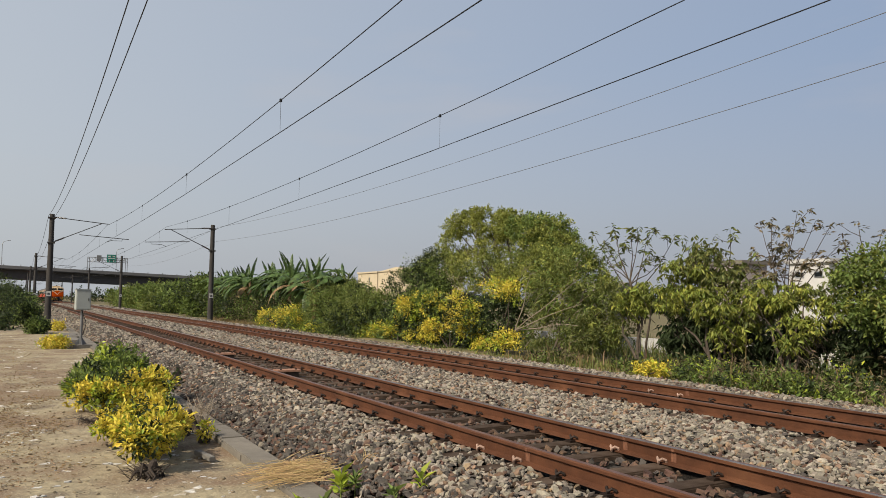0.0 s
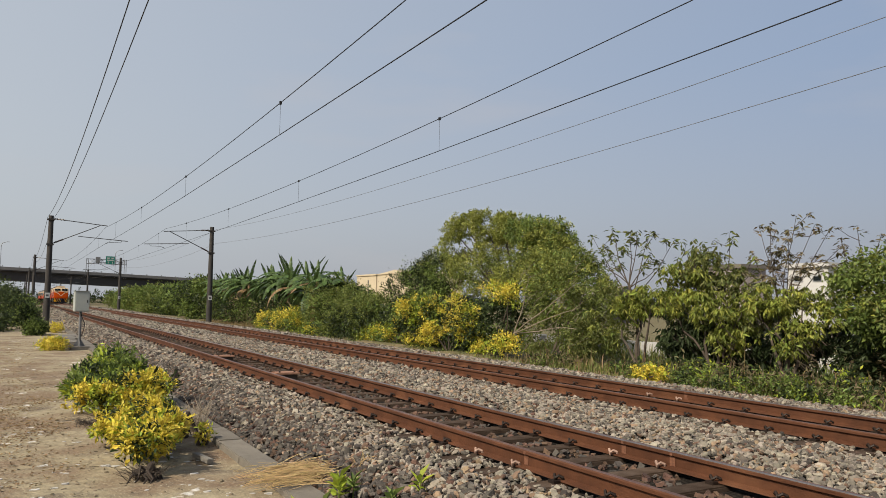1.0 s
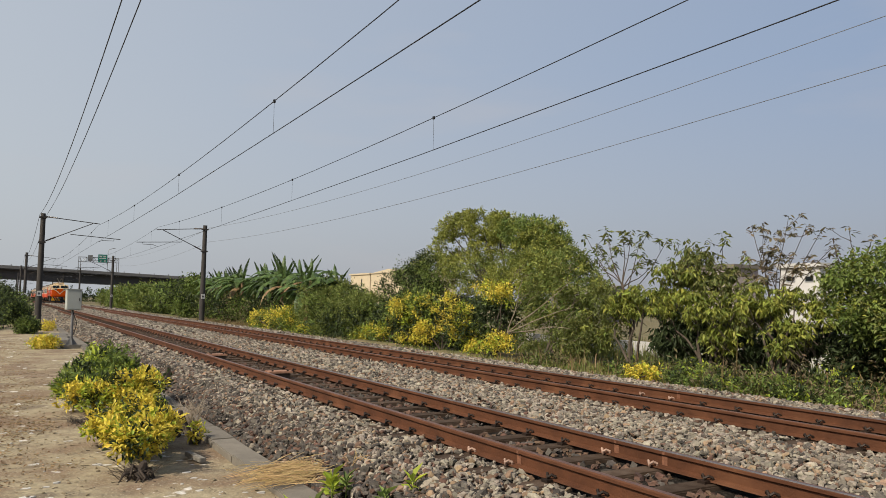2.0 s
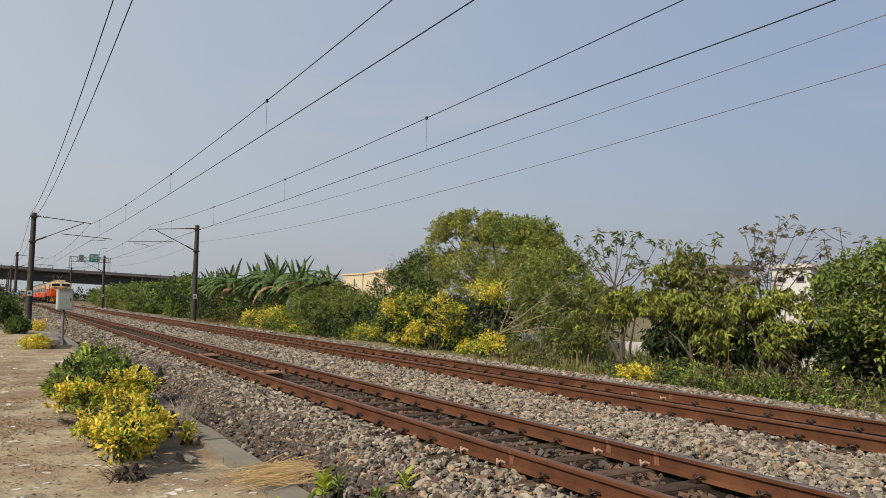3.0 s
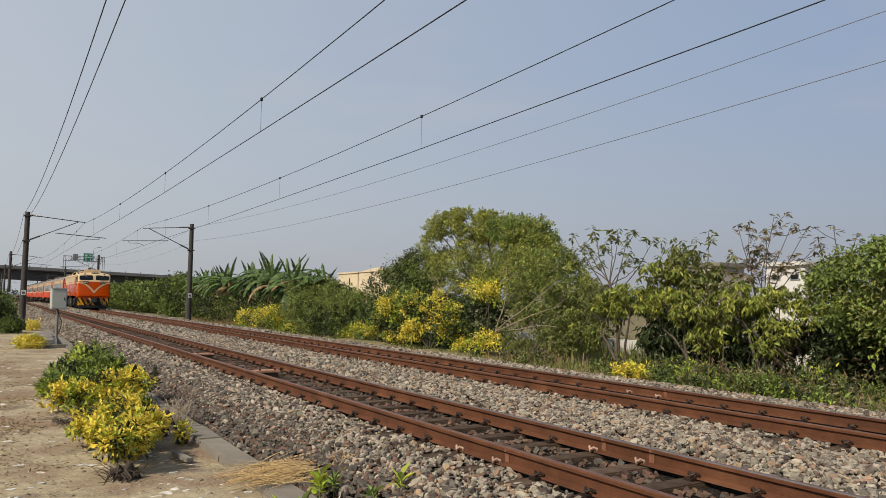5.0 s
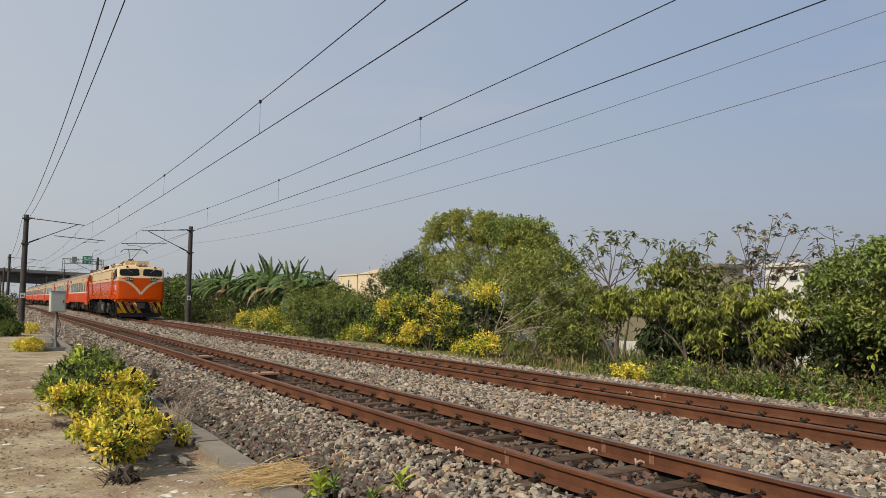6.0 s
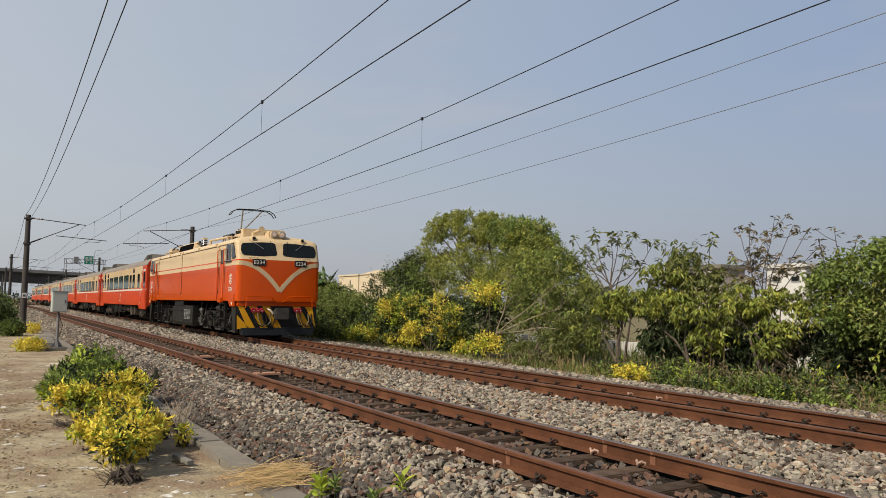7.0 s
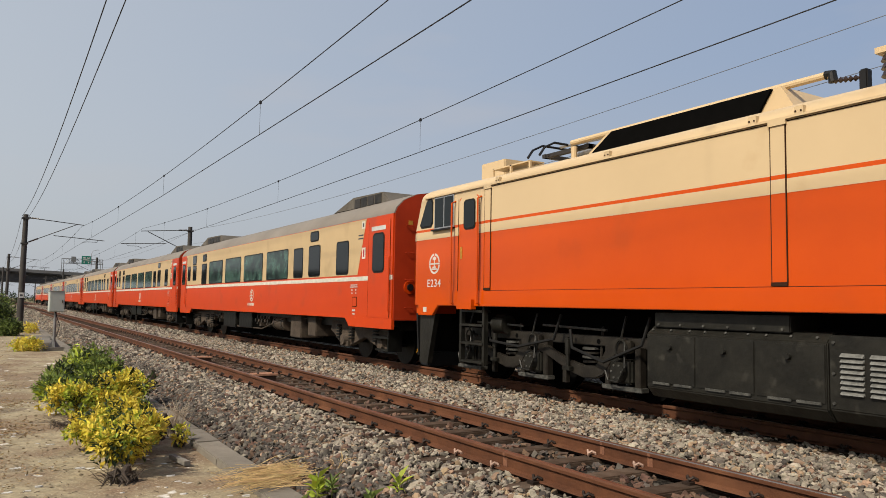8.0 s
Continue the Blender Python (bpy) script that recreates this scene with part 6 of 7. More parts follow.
def thin_tree(label, seed, base, fork, tips, leaf, size, r=0.04, along=3, per=8):
    """A slender stem, bent limbs and rosettes of hanging leaves towards the limbs' ends."""
    t = thing("sapling", label, "tree", "thin trees")
    rng, nr = random.Random(seed), np.random.default_rng(seed)
    b, m = Vector(base), Vector(fork)
    part("trunk", MB().tube([b - Vector((0, 0, 0.3)), b.lerp(m, 0.5) + Vector((0.05, -0.06, 0)), m], [r, r * 0.85, r * 0.65], 8), "bark", t)
    pts = []
    for e in tips:
        e = Vector(e)
        s = b.lerp(m, rng.uniform(0.7, 1.0))
        bend = s.lerp(e, 0.5) + Vector((rng.uniform(-0.12, 0.12), rng.uniform(-0.1, 0.1), rng.uniform(-0.12, 0.06)))
        part("limb", MB().tube([s, s.lerp(bend, 0.5) + Vector((0, 0, 0.03)), bend, bend.lerp(e, 0.5) + Vector((rng.uniform(-0.05, 0.05), rng.uniform(-0.05, 0.05), 0.03)), e], [r * 0.42, r * 0.34, r * 0.26, 0.008, 0.005], 5), "bark", t)
        pts += [e, e + Vector((0, rng.uniform(-0.12, 0.12), -0.12))]
        for k in range(along):
            o = bend.lerp(e, rng.uniform(0.0, 0.8))
            w = o + Vector((rng.uniform(-0.3, 0.3), rng.choice((-1, 1)) * rng.uniform(0.12, 0.42), rng.uniform(0.05, 0.34)))
            part("twig", MB().tube([o, o.lerp(w, 0.5) + Vector((0, 0, -0.03)), w], [0.008, 0.006, 0.004], 4), "bark", t)
            pts += [w, w + Vector((rng.uniform(-0.08, 0.08), rng.uniform(-0.1, 0.1), rng.uniform(-0.14, 0.02)))]
    v, f = palmate(nr, [tuple(p) for p in pts], size, per)
    part("leaves", npmesh("leaves", v, f, [leaf]), None, t)
    return t


def hanging_shrub(label, seed, stems, layers):
    """A shrub tree of several bent stems; layers: (blobs, rosettes, leaf length, material) hung along its outer twigs."""
    t = thing("shrub_tree", label, "shrub tree", "shrub trees")
    rng, nr = random.Random(seed), np.random.default_rng(seed)
    for base, ends in stems:
        part("stem", limbs(rng, base, ends, 0.045, 0.012, 0.1, 6), "bark", t)
    for blobs, n, size, leaf in layers:
        b = np.array(tufts(seed, blobs, 9, 0.27))
        i = nr.choice(len(b), n)
        d = nr.normal(0, 1, (n, 3)) + [0, 0, 0.35]
        d /= np.linalg.norm(d, axis=1)[:, None]
        p = b[i, :3] + d * b[i, 3:6] * nr.uniform(0.45, 1.05, n)[:, None]
        v, f = palmate(nr, p, size, 7, 0.36, -1.9, -0.1)
        part("leaves", npmesh("leaves", v, f, [leaf]), None, t)
        tw = [MB().tube([(p[k][0] + 0.15, p[k][1] + rng.uniform(-0.3, 0.3), p[k][2] - 0.35), (p[k][0] + 0.05, p[k][1] + rng.uniform(-0.1, 0.1), p[k][2] - 0.1), tuple(p[k])], [0.009, 0.006, 0.003], 4) for k in range(0, n, max(1, n // 36))]
        part("twig", tw, "bark", t)
    return t


thin_tree("slender tree with open branches and drooping palmate leaves", 21, (11.0, 15.2, -0.5), (11.0, 15.6, 1.9), [(11.2, 17.4, 3.4), (10.9, 16.9, 2.65), (11.2, 16.9, 3.1), (11.0, 16.3, 3.5), (11.3, 15.9, 3.2), (11.1, 15.4, 3.35), (11.0, 14.8, 3.2), (11.3, 14.2, 3.05), (10.9, 14.4, 2.3), (11.2, 15.0, 2.7)], "leaf_drab", 0.16, 0.045, 2, 7)
thin_tree("slender tree with brownish leaves at the tips of spreading twigs", 22, (11.2, 12.65, -0.5), (11.2, 12.95, 0.9), [(11.3, 13.9, 2.2), (11.2, 13.4, 2.7), (11.0, 12.8, 2.75), (11.3, 12.9, 2.2), (11.2, 12.35, 3.1), (11.0, 12.2, 2.4), (11.3, 11.7, 2.5), (11.1, 13.6, 1.8), (11.0, 12.4, 1.9)], "leaf_drab", 0.14, 0.04, 5, 6)
thin_tree("tall sparse sapling with brown withered leaves at the top", 23, (11.2, 10.75, -0.5), (11.2, 10.95, 1.0), [(11.3, 11.8, 2.6), (11.2, 11.5, 3.2), (11.1, 11.1, 3.22), (11.3, 10.8, 2.8), (11.1, 10.45, 3.33), (11.3, 10.15, 3.1), (11.0, 10.3, 2.5), (11.2, 9.75, 2.95), (11.1, 9.4, 2.6), (11.3, 11.2, 2.3)], "leaf_brown", 0.125, 0.04, 5, 6)
thin_tree("thin sapling leaning over the bushes", 24, (10.9, 8.9, -0.5), (10.9, 8.9, 1.5), [(10.9, 8.95, 2.95), (10.8, 8.4, 2.75), (10.9, 9.3, 2.7)], "leaf_brown", 0.11, 0.03, 1, 6)
hanging_shrub("broad-leaved shrub tree with a bent trunk and hanging yellow-green leaves", 25, [((10.55, 14.75, -0.5), [(10.5, 15.5, 1.0), (10.6, 14.9, 1.4), (10.5, 14.3, 1.3)])],
              [([(10.6, 15.2, 1.1, 0.5, 0.7, 0.3), (10.6, 14.4, 1.35, 0.5, 0.7, 0.4)], 300, 0.13, "leaf_broad")])
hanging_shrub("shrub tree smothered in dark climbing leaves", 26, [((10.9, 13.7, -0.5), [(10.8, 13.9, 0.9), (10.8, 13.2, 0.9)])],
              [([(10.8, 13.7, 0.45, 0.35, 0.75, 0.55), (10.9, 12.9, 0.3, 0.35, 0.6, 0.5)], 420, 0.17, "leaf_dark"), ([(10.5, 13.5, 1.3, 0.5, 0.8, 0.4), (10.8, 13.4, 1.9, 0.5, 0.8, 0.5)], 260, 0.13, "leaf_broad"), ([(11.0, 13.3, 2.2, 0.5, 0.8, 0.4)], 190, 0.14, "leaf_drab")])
# set-back leaf_dark layers: dark leaves that also paint the hollows' shade
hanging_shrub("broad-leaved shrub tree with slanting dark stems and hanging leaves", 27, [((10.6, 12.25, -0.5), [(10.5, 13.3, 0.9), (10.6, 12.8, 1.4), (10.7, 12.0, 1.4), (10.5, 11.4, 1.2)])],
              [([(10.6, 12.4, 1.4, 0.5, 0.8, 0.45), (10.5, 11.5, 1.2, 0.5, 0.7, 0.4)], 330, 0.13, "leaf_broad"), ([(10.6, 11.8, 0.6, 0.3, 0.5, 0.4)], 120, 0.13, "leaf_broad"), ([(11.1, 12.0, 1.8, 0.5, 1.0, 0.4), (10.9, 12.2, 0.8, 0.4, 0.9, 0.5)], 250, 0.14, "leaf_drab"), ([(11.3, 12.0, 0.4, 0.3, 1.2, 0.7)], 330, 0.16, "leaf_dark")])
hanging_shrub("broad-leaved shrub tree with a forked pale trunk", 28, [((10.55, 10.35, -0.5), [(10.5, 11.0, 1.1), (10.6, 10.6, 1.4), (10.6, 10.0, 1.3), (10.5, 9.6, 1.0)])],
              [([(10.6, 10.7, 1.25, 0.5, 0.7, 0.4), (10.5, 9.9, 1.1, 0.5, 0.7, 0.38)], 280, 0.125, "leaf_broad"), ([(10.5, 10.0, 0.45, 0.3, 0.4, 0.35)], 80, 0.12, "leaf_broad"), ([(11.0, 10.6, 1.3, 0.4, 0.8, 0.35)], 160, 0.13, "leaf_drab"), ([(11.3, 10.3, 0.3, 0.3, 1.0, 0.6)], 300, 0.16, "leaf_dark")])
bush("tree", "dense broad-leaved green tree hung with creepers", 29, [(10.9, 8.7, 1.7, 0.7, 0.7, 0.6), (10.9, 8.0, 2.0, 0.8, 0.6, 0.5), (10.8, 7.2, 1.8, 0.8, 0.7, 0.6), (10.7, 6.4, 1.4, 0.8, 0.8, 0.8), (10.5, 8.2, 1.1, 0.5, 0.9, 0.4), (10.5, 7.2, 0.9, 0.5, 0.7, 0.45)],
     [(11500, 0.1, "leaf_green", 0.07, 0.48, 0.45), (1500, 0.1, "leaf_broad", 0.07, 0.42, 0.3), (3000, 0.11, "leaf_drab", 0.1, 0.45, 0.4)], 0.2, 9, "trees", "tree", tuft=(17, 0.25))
# mostly leaf_dark: shade below the crown painted as dark leaves
bush("bush", "creepers coloured for the shade under the broad-leaved tree", 129, [(11.1, 8.4, 0.3, 0.4, 0.9, 0.6), (11.0, 7.2, 0.3, 0.5, 0.8, 0.6)], [(5200, 0.12, "leaf_dark", 0.1, 0.5, 0.4), (1100, 0.11, "leaf_brown", 0.12, 0.45, 0.5), (700, 0.11, "leaf_drab", 0.1, 0.45, 0.5)], -0.5, 6, tuft=(18, 0.22))
bush("undergrowth", "low leafy creepers along the ballast foot", 29, [(8.8, 11.0, -0.4, 0.4, 0.9, 0.24), (8.6, 9.3, -0.36, 0.4, 1.0, 0.28), (8.5, 7.6, -0.4, 0.35, 0.9, 0.24), (9.3, 8.5, -0.26, 0.4, 1.6, 0.34), (9.4, 11.4, -0.3, 0.4, 1.2, 0.3), (9.3, 13.5, -0.38, 0.4, 0.9, 0.22), (9.1, 16.6, -0.38, 0.4, 1.0, 0.22), (8.4, 6.0, -0.42, 0.35, 0.8, 0.16)],
     [(7000, 0.075, "leaf_green", 0.06, 0.45, 0.0), (900, 0.08, "leaf_lime", 0.08, 0.4, 0.0), (3400, 0.09, "leaf_dark", 0.08, 0.5, 0.0), (2800, 0.1, "leaf_brown", 0.1, 0.3, 0.0)], -0.6, 0, "undergrowth", "undergrowth", tuft=(20, 0.13))
# dark leaf masses painting the deep shade behind the trees
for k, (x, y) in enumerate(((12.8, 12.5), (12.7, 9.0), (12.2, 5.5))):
    bush("bush", "dark bush with the shade behind the trees in its colour", 60 + k, [(x, y, 0.0, 0.8, 1.4, 0.8), (x + 0.2, y + 0.8, 0.3, 0.7, 0.9, 0.8)], [(3200, 0.14, "leaf_dark", 0.14, 0.5, 0.2)], -0.7, 4)


def banana(seed, x, y, height, label):
    t = thing("banana_plant", label, "banana plant", "banana plants")
    rng = random.Random(seed)
    z0 = -0.6
    height *= 1.06
    part("stalk", MB().tube([(x, y, z0), (x + 0.05, y, z0 + height * 0.3), (x, y + 0.05, z0 + height * 0.55)], [0.14, 0.12, 0.08], 9), "leaf_dry", t, "thick dry-sheathed stalk")
    for k in range(13):
        a = k * 2.4 + rng.uniform(-0.3, 0.3)
        L = height * (rng.uniform(0.4, 0.52) if k < 10 else rng.uniform(0.26, 0.38))
        lift = rng.uniform(0.15, 1.1) if k < 10 else rng.uniform(1.15, 1.5)
        w = (0.135 if k < 10 else 0.085) * L ** 0.6
        fold = rng.uniform(0.25, 0.7)
        mb = MB()
        px = Vector((x, y, z0 + height * 0.5))
        ang = lift
        n = 20
        rows = []
        for i in range(n + 1):
            u = i / n
            wide = w * min(1, (0.08 + u * 4) if u < 0.25 else 1) * max(0.0, 1 - max(0, u - 0.7) / 0.3) ** 0.6 if u > 0.12 else 0.015
            fwd = Vector((math.cos(a) * math.cos(ang), math.sin(a) * math.cos(ang), math.sin(ang)))
            side = Vector((-math.sin(a), math.cos(a), 0))
            rows.append((px.copy(), side * wide, Vector((0, 0, -wide * (fold + rng.uniform(-0.18, 0.18))))))
            px = px + fwd * L / n
            ang -= (1.9 if k < 10 else 0.5) / n
        for i in range(n):
            (p, s, d), (q, s2, d2) = rows[i], rows[i + 1]
            g = rng.choice((0.55, 0.8, 0.95, 1.0))      # torn edge between the ribs
            for sg in (-1, 1):
                e = p.lerp(q, g)
                mb.add([p, q, e + s2 * sg + d2, p + s * sg + d], [(0, 1, 2, 3)])
        part("frond", mb, "leaf_banana" if lift > 0.3 or rng.random() > 0.25 else "leaf_dry", t)


for k, (x, y, h) in enumerate(((10.5, 43.8, 5.0), (11.3, 41.6, 5.5), (11.2, 46.6, 5.6), (10.4, 53.2, 5.4), (11.3, 50.2, 5.2), (11.0, 57.0, 5.2), (11.4, 61.5, 5.2), (11.8, 66.0, 5.0), (12.0, 48.0, 5.7), (10.9, 36.6, 4.6), (12.2, 54.5, 5.5), (11.9, 44.2, 4.6), (10.8, 48.6, 4.8), (10.4, 39.9, 4.4), (11.5, 59.2, 5.4), (10.8, 55.2, 5.0), (12.5, 51.4, 5.7), (11.5, 64.0, 5.2), (12.3, 69.0, 5.3), (12.3, 46.2, 5.8))):
    banana(100 + k, x, y, h, "banana plant with torn arching green leaves")


def grass_tuft(seed, x0, x1, y0, y1, n, h, material, label, zf=None):
    rng = np.random.default_rng(seed)
    p = np.stack([rng.uniform(x0, x1, n), rng.uniform(y0, y1, n)], -1)
    z = ground_height(p[:, 0], p[:, 1]) - 0.05 if zf is None else np.full(n, zf)
    a = rng.uniform(0, 2 * np.pi, n)
    L = h * np.exp(rng.normal(0, 0.35, n))
    w = 0.008 + 0.006 * rng.uniform(0, 1, n)
    lean = rng.uniform(0.1, 0.9, n)
    d = np.stack([np.cos(a), np.sin(a), 0 * a], -1)
    s = np.stack([-np.sin(a), np.cos(a), 0 * a], -1)
    b = np.concatenate([p, z[:, None]], 1)
    m = b + d * (lean * L * 0.3)[:, None] + np.array([0, 0, 1.0]) * (L * 0.6)[:, None]
    t = b + d * (lean * L * 0.8)[:, None] + np.array([0, 0, 1.0]) * (L * (1 - 0.4 * lean))[:, None]
    v = np.stack([b - s * w[:, None], b + s * w[:, None], m + s * w[:, None] * 0.8, m - s * w[:, None] * 0.8, t], 1).reshape(-1, 3)
    k = 5 * np.arange(n)[:, None]
    f = np.concatenate([k + [0, 1, 2], k + [0, 2, 3], k + [3, 2, 4]], 1).reshape(-1, 3)
    ob = new("grass", npmesh("grass", v, f, [material]))
    return tagged(ob, label, "grass", kind="stuff")


grass_tuft(201, 7.8, 10.5, 4.0, 17.5, 13000, 0.15, "grass", "weedy green grass along the far ballast edge")
grass_tuft(202, 8.3, 10.4, 4.0, 18.5, 2600, 0.17, "hay", "dry withered grass among the weeds")
grass_tuft(203, 8.0, 10.0, 17.5, 60.0, 8000, 0.11, "grass", "weedy grass below the bushes")
grass_tuft(204, 8.2, 9.3, 46.0, 60.0, 3500, 0.22, "hay", "dry grass patch around the mast's foot")
grass_tuft(206, 8.6, 10.6, 6.0, 18.0, 600, 0.4, "hay", "tall withered grass at the feet of the trees")
grass_tuft(205, 11.0, 20.0, 3.0, 30.0, 9000, 0.5, "grass", "rank grass behind the trees")

# ---- path side ----
bush("shrub", "low glossy green shrub beside the path", 31, [(-2.45, 15.6, -0.3, 0.5, 0.9, 0.22), (-2.2, 17.2, -0.22, 0.55, 1.1, 0.27), (-1.9, 18.8, -0.24, 0.42, 0.9, 0.24), (-2.8, 14.9, -0.38, 0.26, 0.5, 0.12)],
     [(5200, 0.1, "leaf_green", 0.05, 0.42, -0.2), (1300, 0.1, "leaf_dark", 0.06, 0.42, 0.0), (3000, 0.1, "leaf_lime", 0.05, 0.42, -0.1)], -0.5, 6, "path shrubs", "shrub", tuft=(20, 0.15))
bush("shrub", "wide golden-yellow shrub beside the path", 32, [(-2.8, 12.6, -0.24, 0.34, 0.45, 0.16), (-2.3, 12.5, -0.17, 0.4, 0.5, 0.2), (-1.9, 12.9, -0.17, 0.24, 0.4, 0.18)],
     [(6600, 0.062, "leaf_yellow", 0.035, 0.5, -0.3), (1800, 0.062, "leaf_lime", 0.04, 0.5, -0.2), (1600, 0.07, "leaf_dark", 0.06, 0.5, 0.0)], -0.45, 9, "path shrubs", "shrub", tuft=(20, 0.11))
bush("shrub", "bushy golden-yellow shrub with a bare woody foot", 33, [(-2.45, 9.75, -0.17, 0.3, 0.36, 0.15), (-2.8, 9.7, -0.24, 0.25, 0.3, 0.11), (-2.36, 9.2, -0.25, 0.2, 0.25, 0.13), (-2.62, 8.7, -0.17, 0.26, 0.28, 0.14), (-2.72, 8.1, -0.18, 0.16, 0.15, 0.09)],
     [(6400, 0.06, "leaf_yellow", 0.032, 0.5, -0.3), (1700, 0.06, "leaf_lime", 0.035, 0.5, -0.2), (1500, 0.065, "leaf_dark", 0.055, 0.5, 0.0)], -0.4, 8, "path shrubs", "shrub", tuft=(16, 0.09))
bush("shrub", "small golden shrub sprig near the trough", 34, [(-1.88, 9.4, -0.36, 0.08, 0.09, 0.08)], [(150, 0.05, "leaf_yellow", 0.025, 0.42, 0.0), (120, 0.05, "leaf_lime", 0.03, 0.42, 0.0)], -0.5, 3, "path shrubs", "shrub")
bush("shrub", "round golden shrub beside the metal cabinet", 35, [(-2.95, 28.2, -0.3, 0.32, 0.5, 0.2), (-2.6, 28.1, -0.32, 0.26, 0.4, 0.18)], [(1700, 0.08, "leaf_yellow", 0.05, 0.42, 0.0), (400, 0.08, "leaf_lime", 0.05, 0.42, 0.0)], -0.5, 4, "path shrubs", "shrub")
bush("shrub", "small golden shrub at the end of the slabs", 36, [(-2.2, 42.4, -0.25, 0.3, 0.5, 0.24)], [(900, 0.09, "leaf_yellow", 0.06, 0.42, 0.0)], -0.55, 3, "path shrubs", "shrub")
bush("shrub", "dark green shrub by the foot of the mast", 37, [(-3.15, 39.9, -0.2, 0.45, 0.8, 0.34)], [(2200, 0.12, "leaf_green", 0.08, 0.42, 0.0), (1500, 0.12, "leaf_dark", 0.09, 0.42, 0.0)], -0.55, 4, "path shrubs", "shrub")
bush("hedge", "dark overgrown hedge along the path's far end", 38, [(-4.9, 45.5, -0.1, 0.6, 2.0, 0.5), (-3.2, 61.0, 0.2, 0.6, 3.0, 0.8), (-3.3, 52.5, 0.0, 0.45, 1.5, 0.6), (-4.6, 52, 0.4, 1.0, 3, 1.2), (-5.2, 60, 0.8, 1.3, 4, 1.6), (-4.3, 68, 0.5, 1.1, 4, 1.2), (-5.5, 78, 1.0, 1.6, 6, 1.7), (-3.6, 56, -0.1, 0.5, 3, 0.55), (-3.5, 75, 0.1, 0.6, 6, 0.8)],
     [(16000, 0.16, "leaf_dark", 0.16, 0.45, 0.0), (5000, 0.16, "leaf_green", 0.16, 0.45, 0.0)], -0.6, 6, tuft=(30, 0.4))
bush("hedge", "distant hedge along the railway", 39, [(-5.5, 95, 0.6, 1.4, 8, 1.5), (-6, 115, 0.8, 1.6, 10, 1.8), (-5.5, 140, 0.6, 1.4, 12, 1.5), (-9, 90, 1.2, 2.5, 12, 2.2)], [(9000, 0.25, "leaf_dark", 0.25, 0.45, 0.0), (6000, 0.25, "leaf_green", 0.25, 0.45, 0.0)], -0.6, 5, tuft=(30, 0.6))


def twig_tuft(label, seed, x, y, z, r, h, n, material):
    rng = random.Random(seed)
    mb = MB()
    for _ in range(n):
        a, l = rng.uniform(0, 6.28), rng.uniform(0.3, 1.0)
        p = Vector((x + rng.gauss(0, r * 0.25), y + rng.gauss(0, r * 0.25), z - 0.02))
        q = p + Vector((math.cos(a) * r * l * 0.5, math.sin(a) * r * l * 0.5, h * l * 0.6))
        e = q + Vector((math.cos(a + 0.4) * r * l * 0.5, math.sin(a + 0.4) * r * l * 0.5, h * rng.uniform(-0.2, 0.4)))
        mb.tube([p, q, e], [0.004, 0.003, 0.0015], 4)
    return solid("dry_weed", mb, material, label, "dry weed", "dry weeds")


twig_tuft("dry brown weed beside the trough", 71, -1.8, 10.5, -0.48, 0.34, 0.5, 160, "twig")
twig_tuft("tangled dead twigs at the shrub's foot", 72, -2.75, 7.95, -0.5, 0.26, 0.2, 90, "bark")
twig_tuft("dead twigs under the golden shrub", 73, -2.9, 11.6, -0.5, 0.4, 0.18, 80, "bark")
twig_tuft("dry bleached weed on the ballast", 74, -1.0, 6.6, -0.3, 0.2, 0.2, 24, "straw")


def straw_heap():
    rng = random.Random(8)
    mb = MB()
    for _ in range(520):
        x, y = -1.47 + rng.gauss(0, 0.17), 7.0 + rng.gauss(0, 0.16)
        z = -0.415 + abs(rng.gauss(0, 0.03)) + (0.02 if x > -1.4 else 0)
        a = 0.1 + rng.gauss(0, 0.3)
        l = rng.uniform(0.12, 0.32)
        d = Vector((math.cos(a), math.sin(a), rng.gauss(0, 0.12)))
        p = Vector((x, y, z))
        mb.tube([p - d * l, p + Vector((0, 0, 0.015)), p + d * l], 0.0022, 3)
    solid("straw_heap", mb, "straw", "heap of pale dry straw lying across the trough", "straw", kind="stuff")


straw_heap()


def sprout(seed, x, y, z, h, n):
    t = thing("seedling", "leafy bright green seedling at the ballast's edge", "plant", "seedlings", at=pose(x, y, z))
    rng = np.random.default_rng(seed)
    part("stem", MB().cyl((0, 0, -0.05), (0.01, 0, h * 0.8), 0.006, 0.004, 6), "leaf_green", t)
    k = np.arange(n)
    a = k * 2.4
    base = np.stack([0 * a, 0 * a, h * (0.3 + 0.6 * k / n)], -1)
    aim = np.stack([np.cos(a), np.sin(a), 0.3 + 1.1 * k / n], -1)
    L = 0.12 * np.exp(rng.normal(0, 0.15, n))
    v, f = leaf_arrays(rng, base, aim, L, L * 0.42)
    part("leaves", npmesh("leaves", v, f, ["leaf_green" if seed % 2 else "leaf_lime"]), None, t)


for k, (x, y, z, h, n) in enumerate(((-1.47, 6.02, -0.44, 0.2, 18), (-1.33, 6.05, -0.42, 0.17, 14), (-1.0, 5.45, -0.32, 0.17, 9), (-1.2, 5.55, -0.4, 0.13, 8), (-1.86, 5.95, -0.5, 0.12, 8), (-1.72, 5.75, -0.46, 0.12, 9), (-1.4, 6.2, -0.43, 0.17, 14))):
    sprout(300 + k, x, y, z, h, n)


